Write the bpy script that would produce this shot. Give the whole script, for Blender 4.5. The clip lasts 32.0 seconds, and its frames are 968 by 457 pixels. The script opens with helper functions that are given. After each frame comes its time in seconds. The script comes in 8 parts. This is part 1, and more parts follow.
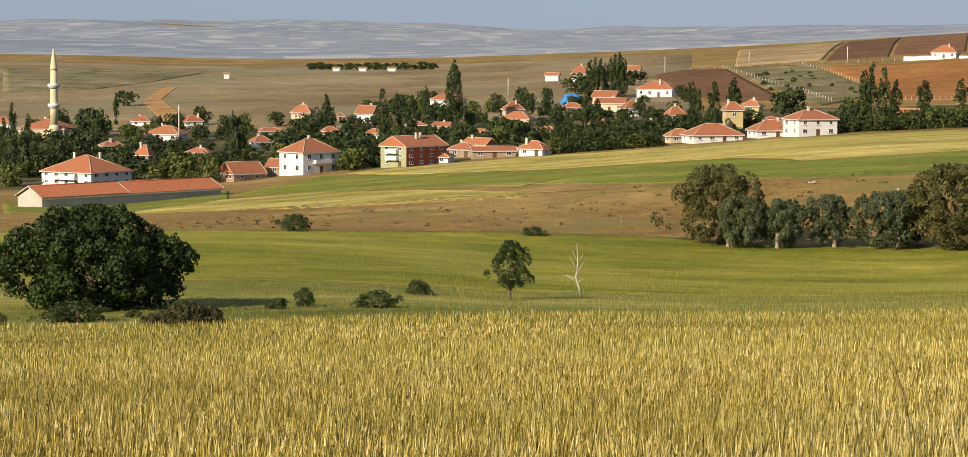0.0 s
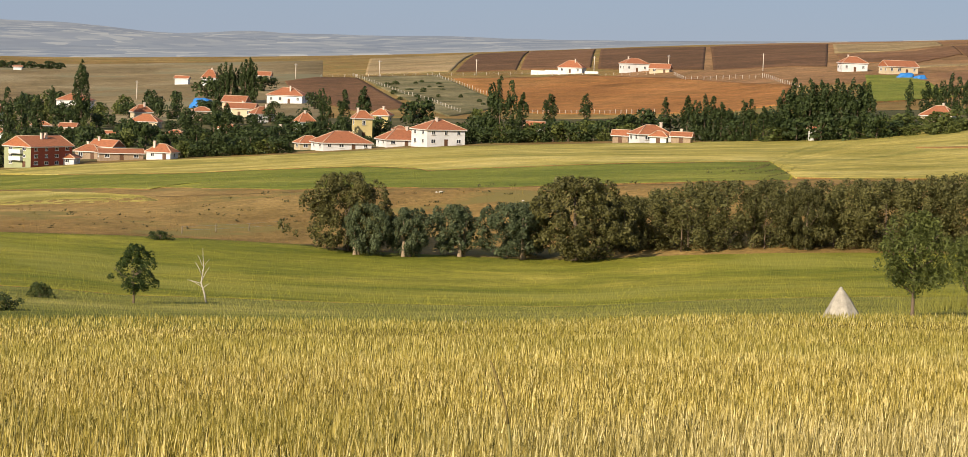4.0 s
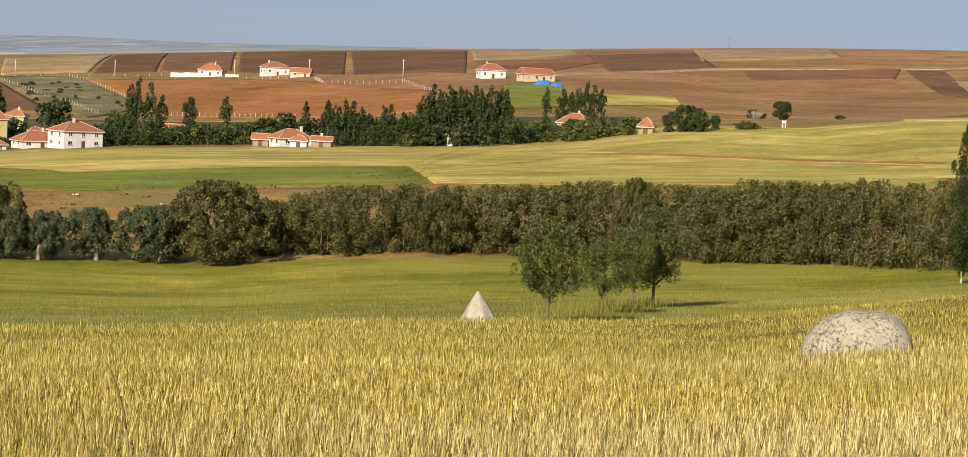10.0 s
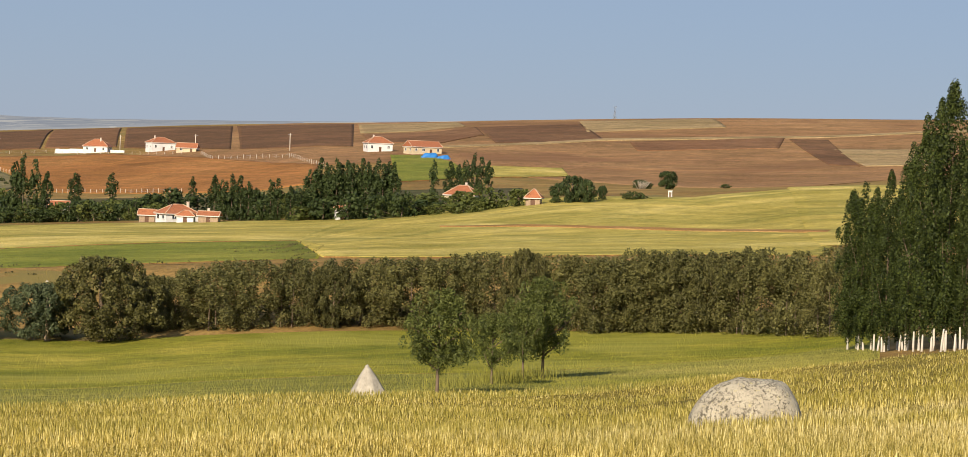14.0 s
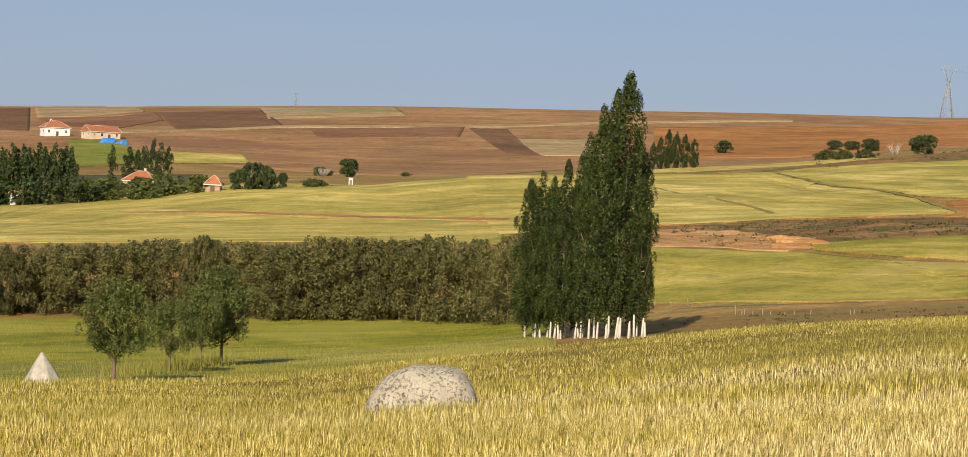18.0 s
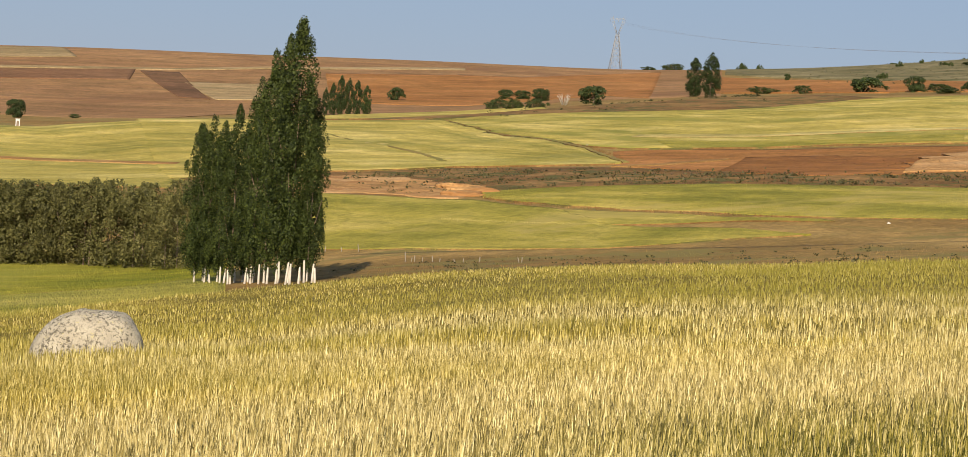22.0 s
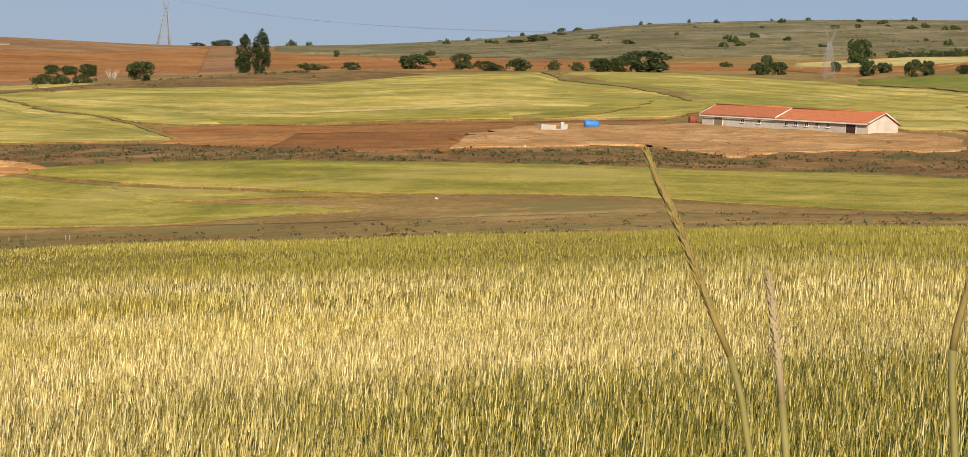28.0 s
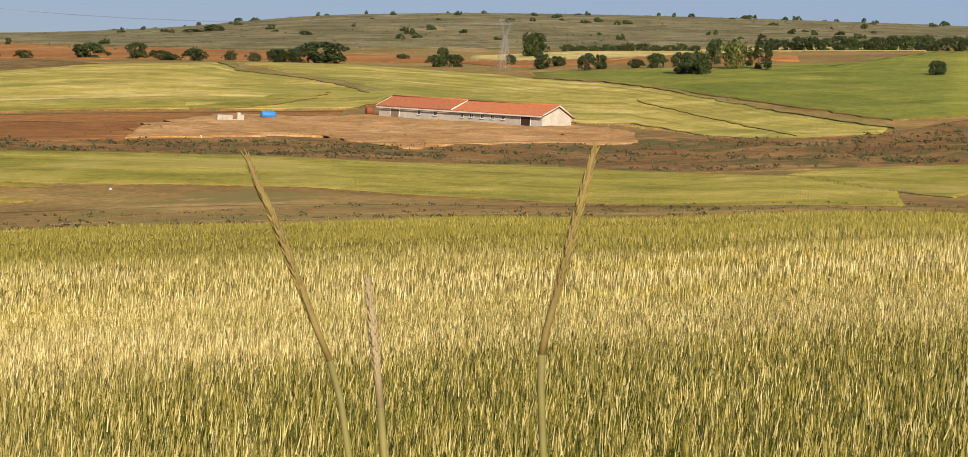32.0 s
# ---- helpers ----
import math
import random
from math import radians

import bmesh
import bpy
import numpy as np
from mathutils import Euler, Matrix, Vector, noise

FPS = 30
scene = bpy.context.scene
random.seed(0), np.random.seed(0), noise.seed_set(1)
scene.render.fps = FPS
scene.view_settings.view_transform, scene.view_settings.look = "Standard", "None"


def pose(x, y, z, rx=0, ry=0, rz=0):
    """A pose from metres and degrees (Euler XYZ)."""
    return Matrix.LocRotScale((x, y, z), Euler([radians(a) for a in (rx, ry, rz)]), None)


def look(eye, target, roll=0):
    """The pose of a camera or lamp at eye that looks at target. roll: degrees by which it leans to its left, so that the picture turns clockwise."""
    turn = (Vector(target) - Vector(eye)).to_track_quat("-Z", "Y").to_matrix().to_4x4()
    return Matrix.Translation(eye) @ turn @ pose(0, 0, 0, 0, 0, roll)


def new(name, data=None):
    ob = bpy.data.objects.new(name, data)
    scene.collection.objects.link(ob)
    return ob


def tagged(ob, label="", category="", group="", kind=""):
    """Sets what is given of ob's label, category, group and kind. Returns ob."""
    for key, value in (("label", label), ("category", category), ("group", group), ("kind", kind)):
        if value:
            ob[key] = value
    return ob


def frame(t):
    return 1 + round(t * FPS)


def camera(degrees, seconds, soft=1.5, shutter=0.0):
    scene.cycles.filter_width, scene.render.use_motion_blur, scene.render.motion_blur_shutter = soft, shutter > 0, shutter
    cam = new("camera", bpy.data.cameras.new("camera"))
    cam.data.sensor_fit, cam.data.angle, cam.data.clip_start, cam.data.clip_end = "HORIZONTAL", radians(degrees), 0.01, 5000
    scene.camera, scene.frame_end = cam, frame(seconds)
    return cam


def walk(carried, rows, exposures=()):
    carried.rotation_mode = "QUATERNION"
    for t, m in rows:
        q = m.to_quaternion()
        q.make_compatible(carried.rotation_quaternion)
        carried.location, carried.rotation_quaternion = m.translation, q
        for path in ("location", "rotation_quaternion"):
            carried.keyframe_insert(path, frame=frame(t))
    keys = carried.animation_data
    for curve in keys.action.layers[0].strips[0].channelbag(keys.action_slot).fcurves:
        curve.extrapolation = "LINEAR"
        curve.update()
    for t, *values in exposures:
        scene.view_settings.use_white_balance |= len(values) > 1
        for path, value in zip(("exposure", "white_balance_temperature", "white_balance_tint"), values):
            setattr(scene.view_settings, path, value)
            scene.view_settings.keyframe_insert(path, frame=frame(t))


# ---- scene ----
# the camera turns about a standing body, the lens an arm's length ahead of its axis
ARM, EYE = 0.35, 1.6


def aim(t, yaw, pitch, roll):
    a = radians(yaw)
    rise = float(np.interp(t, [25, 28.6, 32], [-0.005, -0.005, 0.007]))
    return Matrix.Translation((ARM * math.sin(a), ARM * math.cos(a), EYE + rise)) @ pose(0, 0, 0, 0, 0, -yaw) @ pose(0, 0, 0, 90 + pitch) @ pose(0, 0, 0, 0, 0, roll)


cam = camera(22.79, 32.0, soft=0.75)
PATH = [
    (0.0, -0.004, -4.427, 0.161),
    (0.5, 1.117, -4.471, 0.425),
    (1.0, 2.033, -4.502, 0.559),
    (1.5, 2.980, -4.508, 0.811),
    (2.0, 3.733, -4.494, 0.925),
    (2.5, 4.471, -4.405, 1.070),
    (3.0, 6.071, -4.209, 1.319),
    (3.5, 7.488, -4.133, 1.559),
    (4.0, 8.879, -4.105, 1.945),
    (4.5, 10.111, -4.087, 2.238),
    (6.5, 14.522, -3.910, 2.438),
    (7.0, 15.326, -3.890, 2.465),
    (7.5, 16.045, -3.847, 2.538),
    (8.0, 16.534, -3.819, 2.638),
    (8.5, 16.691, -3.798, 2.756),
    (9.0, 16.798, -3.768, 2.760),
    (9.5, 17.022, -3.712, 2.795),
    (10.0, 17.461, -3.649, 2.827),
    (10.5, 18.021, -3.594, 2.892),
    (11.0, 18.408, -3.508, 2.926),
    (11.5, 18.438, -3.460, 2.851),
    (12.0, 18.472, -3.379, 2.800),
    (12.5, 18.514, -2.668, 2.758),
    (13.0, 18.643, -1.897, 2.337),
    (13.5, 19.321, -1.849, 2.187),
    (14.0, 20.046, -1.808, 2.206),
    (14.5, 20.566, -1.775, 2.180),
    (16.5, 24.396, -1.595, 2.539),
    (17.0, 25.246, -1.629, 2.613),
    (17.5, 26.254, -1.717, 2.695),
    (18.0, 27.665, -1.777, 2.796),
    (18.5, 29.131, -1.887, 2.990),
    (19.0, 30.391, -1.968, 3.119),
    (19.5, 31.399, -1.981, 3.294),
    (20.0, 32.323, -2.078, 3.442),
    (20.5, 33.091, -2.207, 3.564),
    (21.0, 33.824, -2.425, 3.639),
    (21.5, 34.564, -2.543, 3.708),
    (22.0, 35.556, -2.617, 3.785),
    (22.5, 36.463, -2.802, 3.787),
    (23.0, 37.798, -2.852, 3.812),
    (23.5, 38.926, -2.787, 3.738),
    (24.0, 40.475, -2.661, 3.719),
    (24.5, 41.466, -2.580, 3.705),
    (25.0, 42.368, -2.525, 3.650),
    (25.5, 43.036, -2.492, 3.645),
    (27.5, 45.189, -2.513, 3.786),
    (28.0, 46.266, -2.467, 3.849),
    (28.5, 47.263, -2.493, 3.874),
    (29.0, 48.653, -2.494, 4.066),
    (29.5, 49.699, -2.424, 4.084),
    (30.0, 50.557, -2.341, 4.199),
    (30.5, 51.207, -2.316, 4.221),
    (31.0, 52.057, -2.239, 4.268),
    (31.5, 52.983, -2.172, 4.283),
    (32.0, 53.962, -2.140, 4.213),
]
walk(cam, [(row[0], aim(*row)) for row in PATH])

# ---- light ----
SUN_AZ, SUN_EL = 221.0, 26.0
world = bpy.data.worlds.new("sky")
scene.world = world
world.use_nodes = True
wn, wl = world.node_tree.nodes, world.node_tree.links
sky = wn.new("ShaderNodeTexSky")
sky.sky_type, sky.sun_disc = "NISHITA", False
sky.sun_elevation, sky.sun_rotation = radians(SUN_EL), radians(SUN_AZ)
sky.air_density, sky.dust_density, sky.ozone_density = 1.0, 0.1, 6.0
tint = wn.new("ShaderNodeMix")
tint.data_type, tint.blend_type = "RGBA", "MULTIPLY"
tint.inputs[0].default_value, tint.inputs[7].default_value = 1.0, (0.84, 0.80, 0.92, 1)
wl.new(sky.outputs[0], tint.inputs[6])
haze = wn.new("ShaderNodeMix")
haze.data_type = "RGBA"
haze.inputs[0].default_value, haze.inputs[7].default_value = 0.72, (3.95, 4.98, 6.7, 1)
wl.new(tint.outputs[2], haze.inputs[6])
wl.new(haze.outputs[2], wn["Background"].inputs[0])
wn["Background"].inputs[1].default_value = 0.052
sun = new("sun", bpy.data.lights.new("sun", "SUN"))
sun.data.energy, sun.data.angle, sun.data.color = 4.6, radians(0.53), (1.0, 0.86, 0.66)
sa, se = radians(SUN_AZ), radians(SUN_EL)
sun.matrix_world = look((80 * math.sin(sa) * math.cos(se), 80 * math.cos(sa) * math.cos(se), 80 * math.sin(se)), (0, 0, 0))
scene.view_settings.exposure = 0.66

# ---- lie of the land: a valley seen from one slope; rows of heights along bearings ----
KNOTS = np.array([-180, -110, -60, -14, -10, -6, -2, 2, 6, 10, 14, 18, 22, 26, 30, 34, 38, 42, 46, 50, 54, 58, 62, 66, 100, 140, 180], float)
# for each step out from the eye: slope angle of sight (degrees) over the bearings, then bearing and distance pairs, then crop height
STEPS = [
    ([-1, -4, -6.9, -6.9, -6.87, -6.78, -6.68, -6.58, -6.47, -6.31, -6.07, -5.86, -5.61, -5.01, -4.35, -3.78, -3.31, -3.0, -2.59, -2.25, -1.85, -1.55, -1.13, -0.88, 0, -0.5, -1],
     [-14, 0, 10, 20, 27, 30, 34, 42, 50, 66], [95, 100, 105, 115, 150, 175, 160, 145, 130, 120], 0.75),
    ([-0.5, -3, -4.5, -4.49, -4.5, -4.52, -4.57, -4.66, -4.78, -4.8, -4.54, -4.3, -4.19, -4.07, -3.76, -3.34, -3.0, -2.66, -2.25, -1.88, -1.62, -1.34, -0.99, -0.77, 0.3, 0, -0.5],
     [-14, 0, 10, 20, 28, 34, 42, 50, 66], [288, 280, 283, 285, 275, 260, 245, 235, 225], 0),
    ([0, -2.5, -4, -4.13, -4.13, -3.98, -3.76, -3.55, -3.3, -3.09, -2.88, -2.72, -2.49, -2.26, -2.1, -1.94, -1.54, -1.15, -0.91, -0.74, -0.63, -0.46, -0.13, 0.13, 0.8, 0.5, 0],
     [-14, -4, 6, 66], [400, 370, 335, 330], 0),
    ([0.5, -2, -3.8, -3.88, -3.88, -3.57, -3.24, -3.0, -2.75, -2.48, -2.3, -2.17, -2.02, -1.84, -1.61, -1.36, -1.05, -0.74, -0.39, -0.17, 0.06, 0.34, 0.79, 1.11, 1.5, 1, 0.5],
     [-14, -10, -6, -2, 4, 8, 66], [520, 520, 560, 540, 465, 435, 430], 0),
    ([1, -2, -3.4, -3.55, -3.55, -3.31, -2.94, -2.65, -2.33, -2.05, -1.85, -1.57, -0.96, -0.66, -0.35, -0.05, 0.51, 0.96, 1.22, 1.47, 1.69, 2.23, 2.6, 2.79, 2.5, 1.5, 1],
     [-14, -4, 4, 10, 18, 26, 34, 42, 50, 66], [640, 640, 660, 670, 630, 640, 700, 820, 780, 780], 0),
    ([1.2, -1, -2.2, -2.29, -2.29, -2.16, -2.03, -1.8, -1.62, -1.5, -1.28, -0.95, -0.74, -0.58, -0.25, 0.1, 0.55, 0.99, 1.31, 1.6, 1.89, 2.3, 2.66, 2.84, 2.7, 1.8, 1.2],
     [-14, 10, 16, 22, 30, 42, 66], [880, 900, 800, 810, 850, 980, 980], 0),
    ([2, 0, -0.5, -0.55, -0.58, -0.65, -0.6, -0.43, -0.2, 0.09, 0.4, 0.63, 0.86, 1.04, 1.15, 1.27, 1.35, 1.59, 2.01, 2.61, 2.94, 3.14, 3.27, 3.34, 3.2, 2.5, 2],
     [-14, 30, 45, 55, 66], [1500, 1600, 1900, 2000, 2000], 0),
    ([1, 0.4, 0.4, 0.4, 0.4, 0.37, 0.33, 0.3, 0.28, 0.3, 0.4, 0.45, 0.5, 0.6, 0.7, 0.8, 0.9, 1.1, 1.3, 1.6, 1.8, 1.9, 2, 2, 1.6, 1.2, 1],
     [0, 66], [4700, 4700], 0),
]
AZ = np.concatenate([np.arange(-180, -20, 4.0), np.arange(-20, 72, 0.25), np.arange(72, 181, 4.0)])
RR = np.concatenate([[0.0], np.geomspace(1.5, 4900, 300)])


def monotone(xk, yk, xq):
    """Monotone cubic through (xk, yk), at xq."""
    h, d = np.diff(xk), np.diff(yk) / np.diff(xk)
    m = np.zeros(len(xk))
    for i in range(1, len(xk) - 1):
        if d[i - 1] * d[i] > 0:
            w1, w2 = 2 * h[i] + h[i - 1], h[i] + 2 * h[i - 1]
            m[i] = (w1 + w2) / (w1 / d[i - 1] + w2 / d[i])
    m[0], m[-1] = d[0], d[-1]
    i = np.clip(np.searchsorted(xk, xq) - 1, 0, len(h) - 1)
    s = (xq - xk[i]) / h[i]
    return (yk[i] * (1 + 2 * s) * (1 - s) ** 2 + m[i] * h[i] * s * (1 - s) ** 2
            + yk[i + 1] * s * s * (3 - 2 * s) + m[i + 1] * h[i] * s * s * (s - 1))


BANK = 0.5  # height of the bank on which the eye stands


def land():
    el = [monotone(KNOTS, np.array(e, float), AZ) for e, _, _, _ in STEPS]
    rk = [np.interp(AZ, a, r) for _, a, r, _ in STEPS]
    out = np.zeros((len(AZ), len(RR)))
    for j in range(len(AZ)):
        xs = np.array([0.0, 2.0, 6.0] + [r[j] for r in rk] + [5000.0])
        fall = BANK if -45 < AZ[j] < 95 else 0.0
        zs = [0.0, -0.12 * fall, -fall] + [EYE + r[j] * math.tan(math.radians(e[j])) - st[3] for r, e, st in zip(rk, el, STEPS)]
        out[j] = monotone(xs, np.array(zs + [zs[-1]]), RR)
    return out


def swell(a, r):
    """Low rolling hills of the far plain."""
    x, y = r * math.sin(a), r * math.cos(a)
    k = min(1.0, max(0.0, (r - 1750) / 900)) * min(1.0, max(0.0, (14 - math.degrees(a)) / 8)) if -1.2 < a < 0.3 else 0.0
    return k and k * (14 * noise.noise((x / 420, y / 620, 1.7)) + 9 * noise.noise((x / 170, y / 330, 5.1)))


HEIGHT = land() + np.array([[swell(radians(a), r) for r in RR] for a in AZ])


def ground_z(x, y):
    """Height of the ground at plan points (numpy)."""
    x, y = np.asarray(x, float), np.asarray(y, float)
    a, r = np.degrees(np.arctan2(x, y)), np.hypot(x, y)
    i = np.clip(np.searchsorted(AZ, a) - 1, 0, len(AZ) - 2)
    u = np.clip((a - AZ[i]) / (AZ[i + 1] - AZ[i]), 0, 1)
    j = np.clip(np.searchsorted(RR, r) - 1, 0, len(RR) - 2)
    v = np.clip((r - RR[j]) / (RR[j + 1] - RR[j]), 0, 1)
    return (HEIGHT[i, j] * (1 - u) * (1 - v) + HEIGHT[i + 1, j] * u * (1 - v)
            + HEIGHT[i, j + 1] * (1 - u) * v + HEIGHT[i + 1, j + 1] * u * v)


def gz(x, y):
    return float(ground_z([x], [y])[0])


def step_line(k, az):
    """Distance of the k-th step of the land at the bearings az."""
    return np.interp(az, STEPS[k][1], STEPS[k][2])


# ---- materials ----
def tree_of(name):
    m = bpy.data.materials.new(name)
    m.use_nodes = True
    return m, m.node_tree.nodes, m.node_tree.links, m.node_tree.nodes["Principled BSDF"]


def noise_node(n, l, vec, scale, detail=4.0, rough=0.6, dist=0.0):
    t = n.new("ShaderNodeTexNoise")
    t.inputs["Scale"].default_value, t.inputs["Detail"].default_value = scale, detail
    t.inputs["Roughness"].default_value, t.inputs["Distortion"].default_value = rough, dist
    l.new(vec, t.inputs["Vector"])
    return t.outputs["Fac"]


def ramp(n, l, fac, stops):
    r = n.new("ShaderNodeValToRGB")
    e = r.color_ramp.elements
    e[0].position, e[0].color = stops[0][0], (*stops[0][1], 1)
    e[1].position, e[1].color = stops[-1][0], (*stops[-1][1], 1)
    for p, c in stops[1:-1]:
        e.new(p).color = (*c, 1)
    l.new(fac, r.inputs[0])
    return r.outputs[0]


def mix(n, l, fac, a, b, mode="MIX"):
    m = n.new("ShaderNodeMix")
    m.data_type, m.blend_type = "RGBA", mode
    for i, v in ((0, fac), (6, a), (7, b)):
        if isinstance(v, (int, float)):
            m.inputs[i].default_value = v
        elif isinstance(v, tuple):
            m.inputs[i].default_value = (*v, 1)
        else:
            l.new(v, m.inputs[i])
    return m.outputs[2]


def stretch(n, l, vec, sx, sy, sz, rot=0.0):
    m = n.new("ShaderNodeMapping")
    m.inputs["Scale"].default_value, m.inputs["Rotation"].default_value = (sx, sy, sz), (0, 0, rot)
    l.new(vec, m.inputs["Vector"])
    return m.outputs[0]


def relief(n, l, b, height, strength, distance):
    k = n.new("ShaderNodeBump")
    k.inputs["Strength"].default_value, k.inputs["Distance"].default_value = strength, distance
    l.new(height, k.inputs["Height"])
    l.new(k.outputs[0], b.inputs["Normal"])


def land_mat(name, lo, mid, hi, big=0.02, fine=0.6, row=0.0, row_turn=0.0, patch=None, bump=0.4, dist=0.5, rows=0.0):
    """Ground: three shades by a broad noise, a finer grain over it, drill rows where row > 0 (per metre), patches of another colour, and long streaks along the field where rows > 0."""
    m, n, l, b = tree_of(name)
    g = n.new("ShaderNodeNewGeometry").outputs["Position"]
    broad = noise_node(n, l, g, big, 6, 0.62, 0.4)
    col = ramp(n, l, broad, [(0.32, lo), (0.5, mid), (0.68, hi)])
    grain = noise_node(n, l, g, fine, 8, 0.75)
    shade = ramp(n, l, grain, [(0.3, (0.55, 0.55, 0.55)), (0.7, (1.35, 1.35, 1.35))])
    col = mix(n, l, 0.75, col, shade, "MULTIPLY")
    drift = noise_node(n, l, g, math.sqrt(big * fine) * 0.8, 4, 0.7, 0.8)
    col = mix(n, l, 0.5, col, ramp(n, l, drift, [(0.36, (0.6, 0.65, 0.58)), (0.5, (1.0, 1.0, 1.0)), (0.66, (1.38, 1.32, 1.26))]), "MULTIPLY")
    drill = noise_node(n, l, stretch(n, l, g, fine * 4, fine * 4, 0.0), 1.0, 3, 0.7)
    col = mix(n, l, 0.7, col, ramp(n, l, drill, [(0.34, (0.62, 0.62, 0.6)), (0.66, (1.36, 1.36, 1.34))]), "MULTIPLY")
    if patch:
        pf = ramp(n, l, noise_node(n, l, g, patch[1], 5, 0.65, 0.6), [(patch[2], (0, 0, 0)), (patch[2] + 0.08, (1, 1, 1))])
        col = mix(n, l, pf, col, patch[0])
    if rows:
        uv = n.new("ShaderNodeUVMap").outputs[0]
        wide = noise_node(n, l, stretch(n, l, uv, 0.006, 0.07, 0.0), 1.0, 6, 0.72)
        col = mix(n, l, rows, col, ramp(n, l, wide, [(0.34, (0.52, 0.62, 0.5)), (0.5, (1.0, 1.0, 1.0)), (0.64, (1.42, 1.34, 1.5))]), "MULTIPLY")
    if row:
        w = n.new("ShaderNodeTexWave")
        w.inputs["Scale"].default_value, w.inputs["Distortion"].default_value = row, 1.5
        w.inputs["Detail Scale"].default_value = 0.3
        l.new(stretch(n, l, g, 1, 1, 1, row_turn), w.inputs["Vector"])
        col = mix(n, l, 0.35, col, ramp(n, l, w.outputs[1], [(0.2, (0.6, 0.6, 0.6)), (0.8, (1.2, 1.2, 1.2))]), "MULTIPLY")
    l.new(col, b.inputs["Base Color"])
    b.inputs["Roughness"].default_value = 0.95
    b.inputs["Specular IOR Level"].default_value = 0.1
    if bump:
        relief(n, l, b, grain, bump, dist)
    return m


def plain(name, col, rough=0.7, var=0.25, scale=3.0, metal=0.0, bump=0.0, spec=0.3):
    m, n, l, b = tree_of(name)
    o = n.new("ShaderNodeTexCoord").outputs["Object"]
    f = noise_node(n, l, o, scale, 6, 0.7)
    f2 = noise_node(n, l, o, scale * 0.17, 3, 0.5)
    c = ramp(n, l, f, [(0.25, tuple(v * (1 - var) for v in col)), (0.75, tuple(min(1, v * (1 + var)) for v in col))])
    c = mix(n, l, 0.6, c, ramp(n, l, f2, [(0.3, (0.78, 0.78, 0.78)), (0.7, (1.15, 1.15, 1.15))]), "MULTIPLY")
    l.new(c, b.inputs["Base Color"])
    b.inputs["Roughness"].default_value, b.inputs["Metallic"].default_value = rough, metal
    b.inputs["Specular IOR Level"].default_value = spec
    if bump:
        relief(n, l, b, f, bump, 0.05)
    return m


def foliage(name, dark, light, dry=None, dry_share=0.12, through_light=0.25):
    """Leaves: each leaf its own shade, a broad drift over the crown, some light through the blade."""
    m, n, l, b = tree_of(name)
    geo = n.new("ShaderNodeNewGeometry")
    c = ramp(n, l, geo.outputs["Random Per Island"], [(0.0, dark), (1.0, light)])
    o = n.new("ShaderNodeTexCoord").outputs["Object"]
    c = mix(n, l, 0.5, c, ramp(n, l, noise_node(n, l, o, 0.7, 3), [(0.35, (0.7, 0.7, 0.7)), (0.65, (1.3, 1.3, 1.3))]), "MULTIPLY")
    if dry:
        k = ramp(n, l, noise_node(n, l, o, 0.45, 4), [(0.62 - dry_share, (0, 0, 0)), (0.72 - dry_share, (1, 1, 1))])
        c = mix(n, l, k, c, dry)
    oi = n.new("ShaderNodeObjectInfo").outputs["Random"]
    c = mix(n, l, 0.5, c, ramp(n, l, oi, [(0, (0.72, 0.76, 0.72)), (1, (1.22, 1.2, 1.1))]), "MULTIPLY")
    l.new(c, b.inputs["Base Color"])
    b.inputs["Roughness"].default_value, b.inputs["Specular IOR Level"].default_value = 0.6, 0.25
    t = n.new("ShaderNodeBsdfTranslucent")
    l.new(c, t.inputs[0])
    s = n.new("ShaderNodeMixShader")
    s.inputs[0].default_value = through_light
    l.new(b.outputs[0], s.inputs[1]), l.new(t.outputs[0], s.inputs[2])
    l.new(s.outputs[0], n["Material Output"].inputs[0])
    return m


M_SOIL = land_mat("dry_scrub_soil", (0.175, 0.105, 0.036), (0.245, 0.155, 0.052), (0.33, 0.22, 0.08), 0.02, 0.35, patch=((0.19, 0.15, 0.048), 0.05, 0.53))
# floor colour kept dark to stand in for shade under dense stalks
M_UNDER = land_mat("crop_floor_painted_shade", (0.045, 0.04, 0.012), (0.065, 0.055, 0.016), (0.09, 0.075, 0.022), 0.1, 2.0)
# gold of the wheat sheet darkened to paint the shadowed gaps between ears
M_WHEATLAND = land_mat("wheat_with_gap_shade", (0.15, 0.113, 0.02), (0.20, 0.152, 0.03), (0.26, 0.20, 0.046), 0.06, 1.2, bump=0.6)
M_GREEN = land_mat("green_crop", (0.14, 0.15, 0.017), (0.215, 0.205, 0.024), (0.32, 0.275, 0.045), 0.045, 1.6, patch=((0.25, 0.235, 0.04), 0.016, 0.5), rows=0.60)
M_GREENNEAR = land_mat("greyish_green_crop", (0.15, 0.148, 0.03), (0.212, 0.202, 0.046), (0.285, 0.257, 0.07), 0.045, 1.6, patch=((0.23, 0.218, 0.04), 0.02, 0.54), rows=0.60)
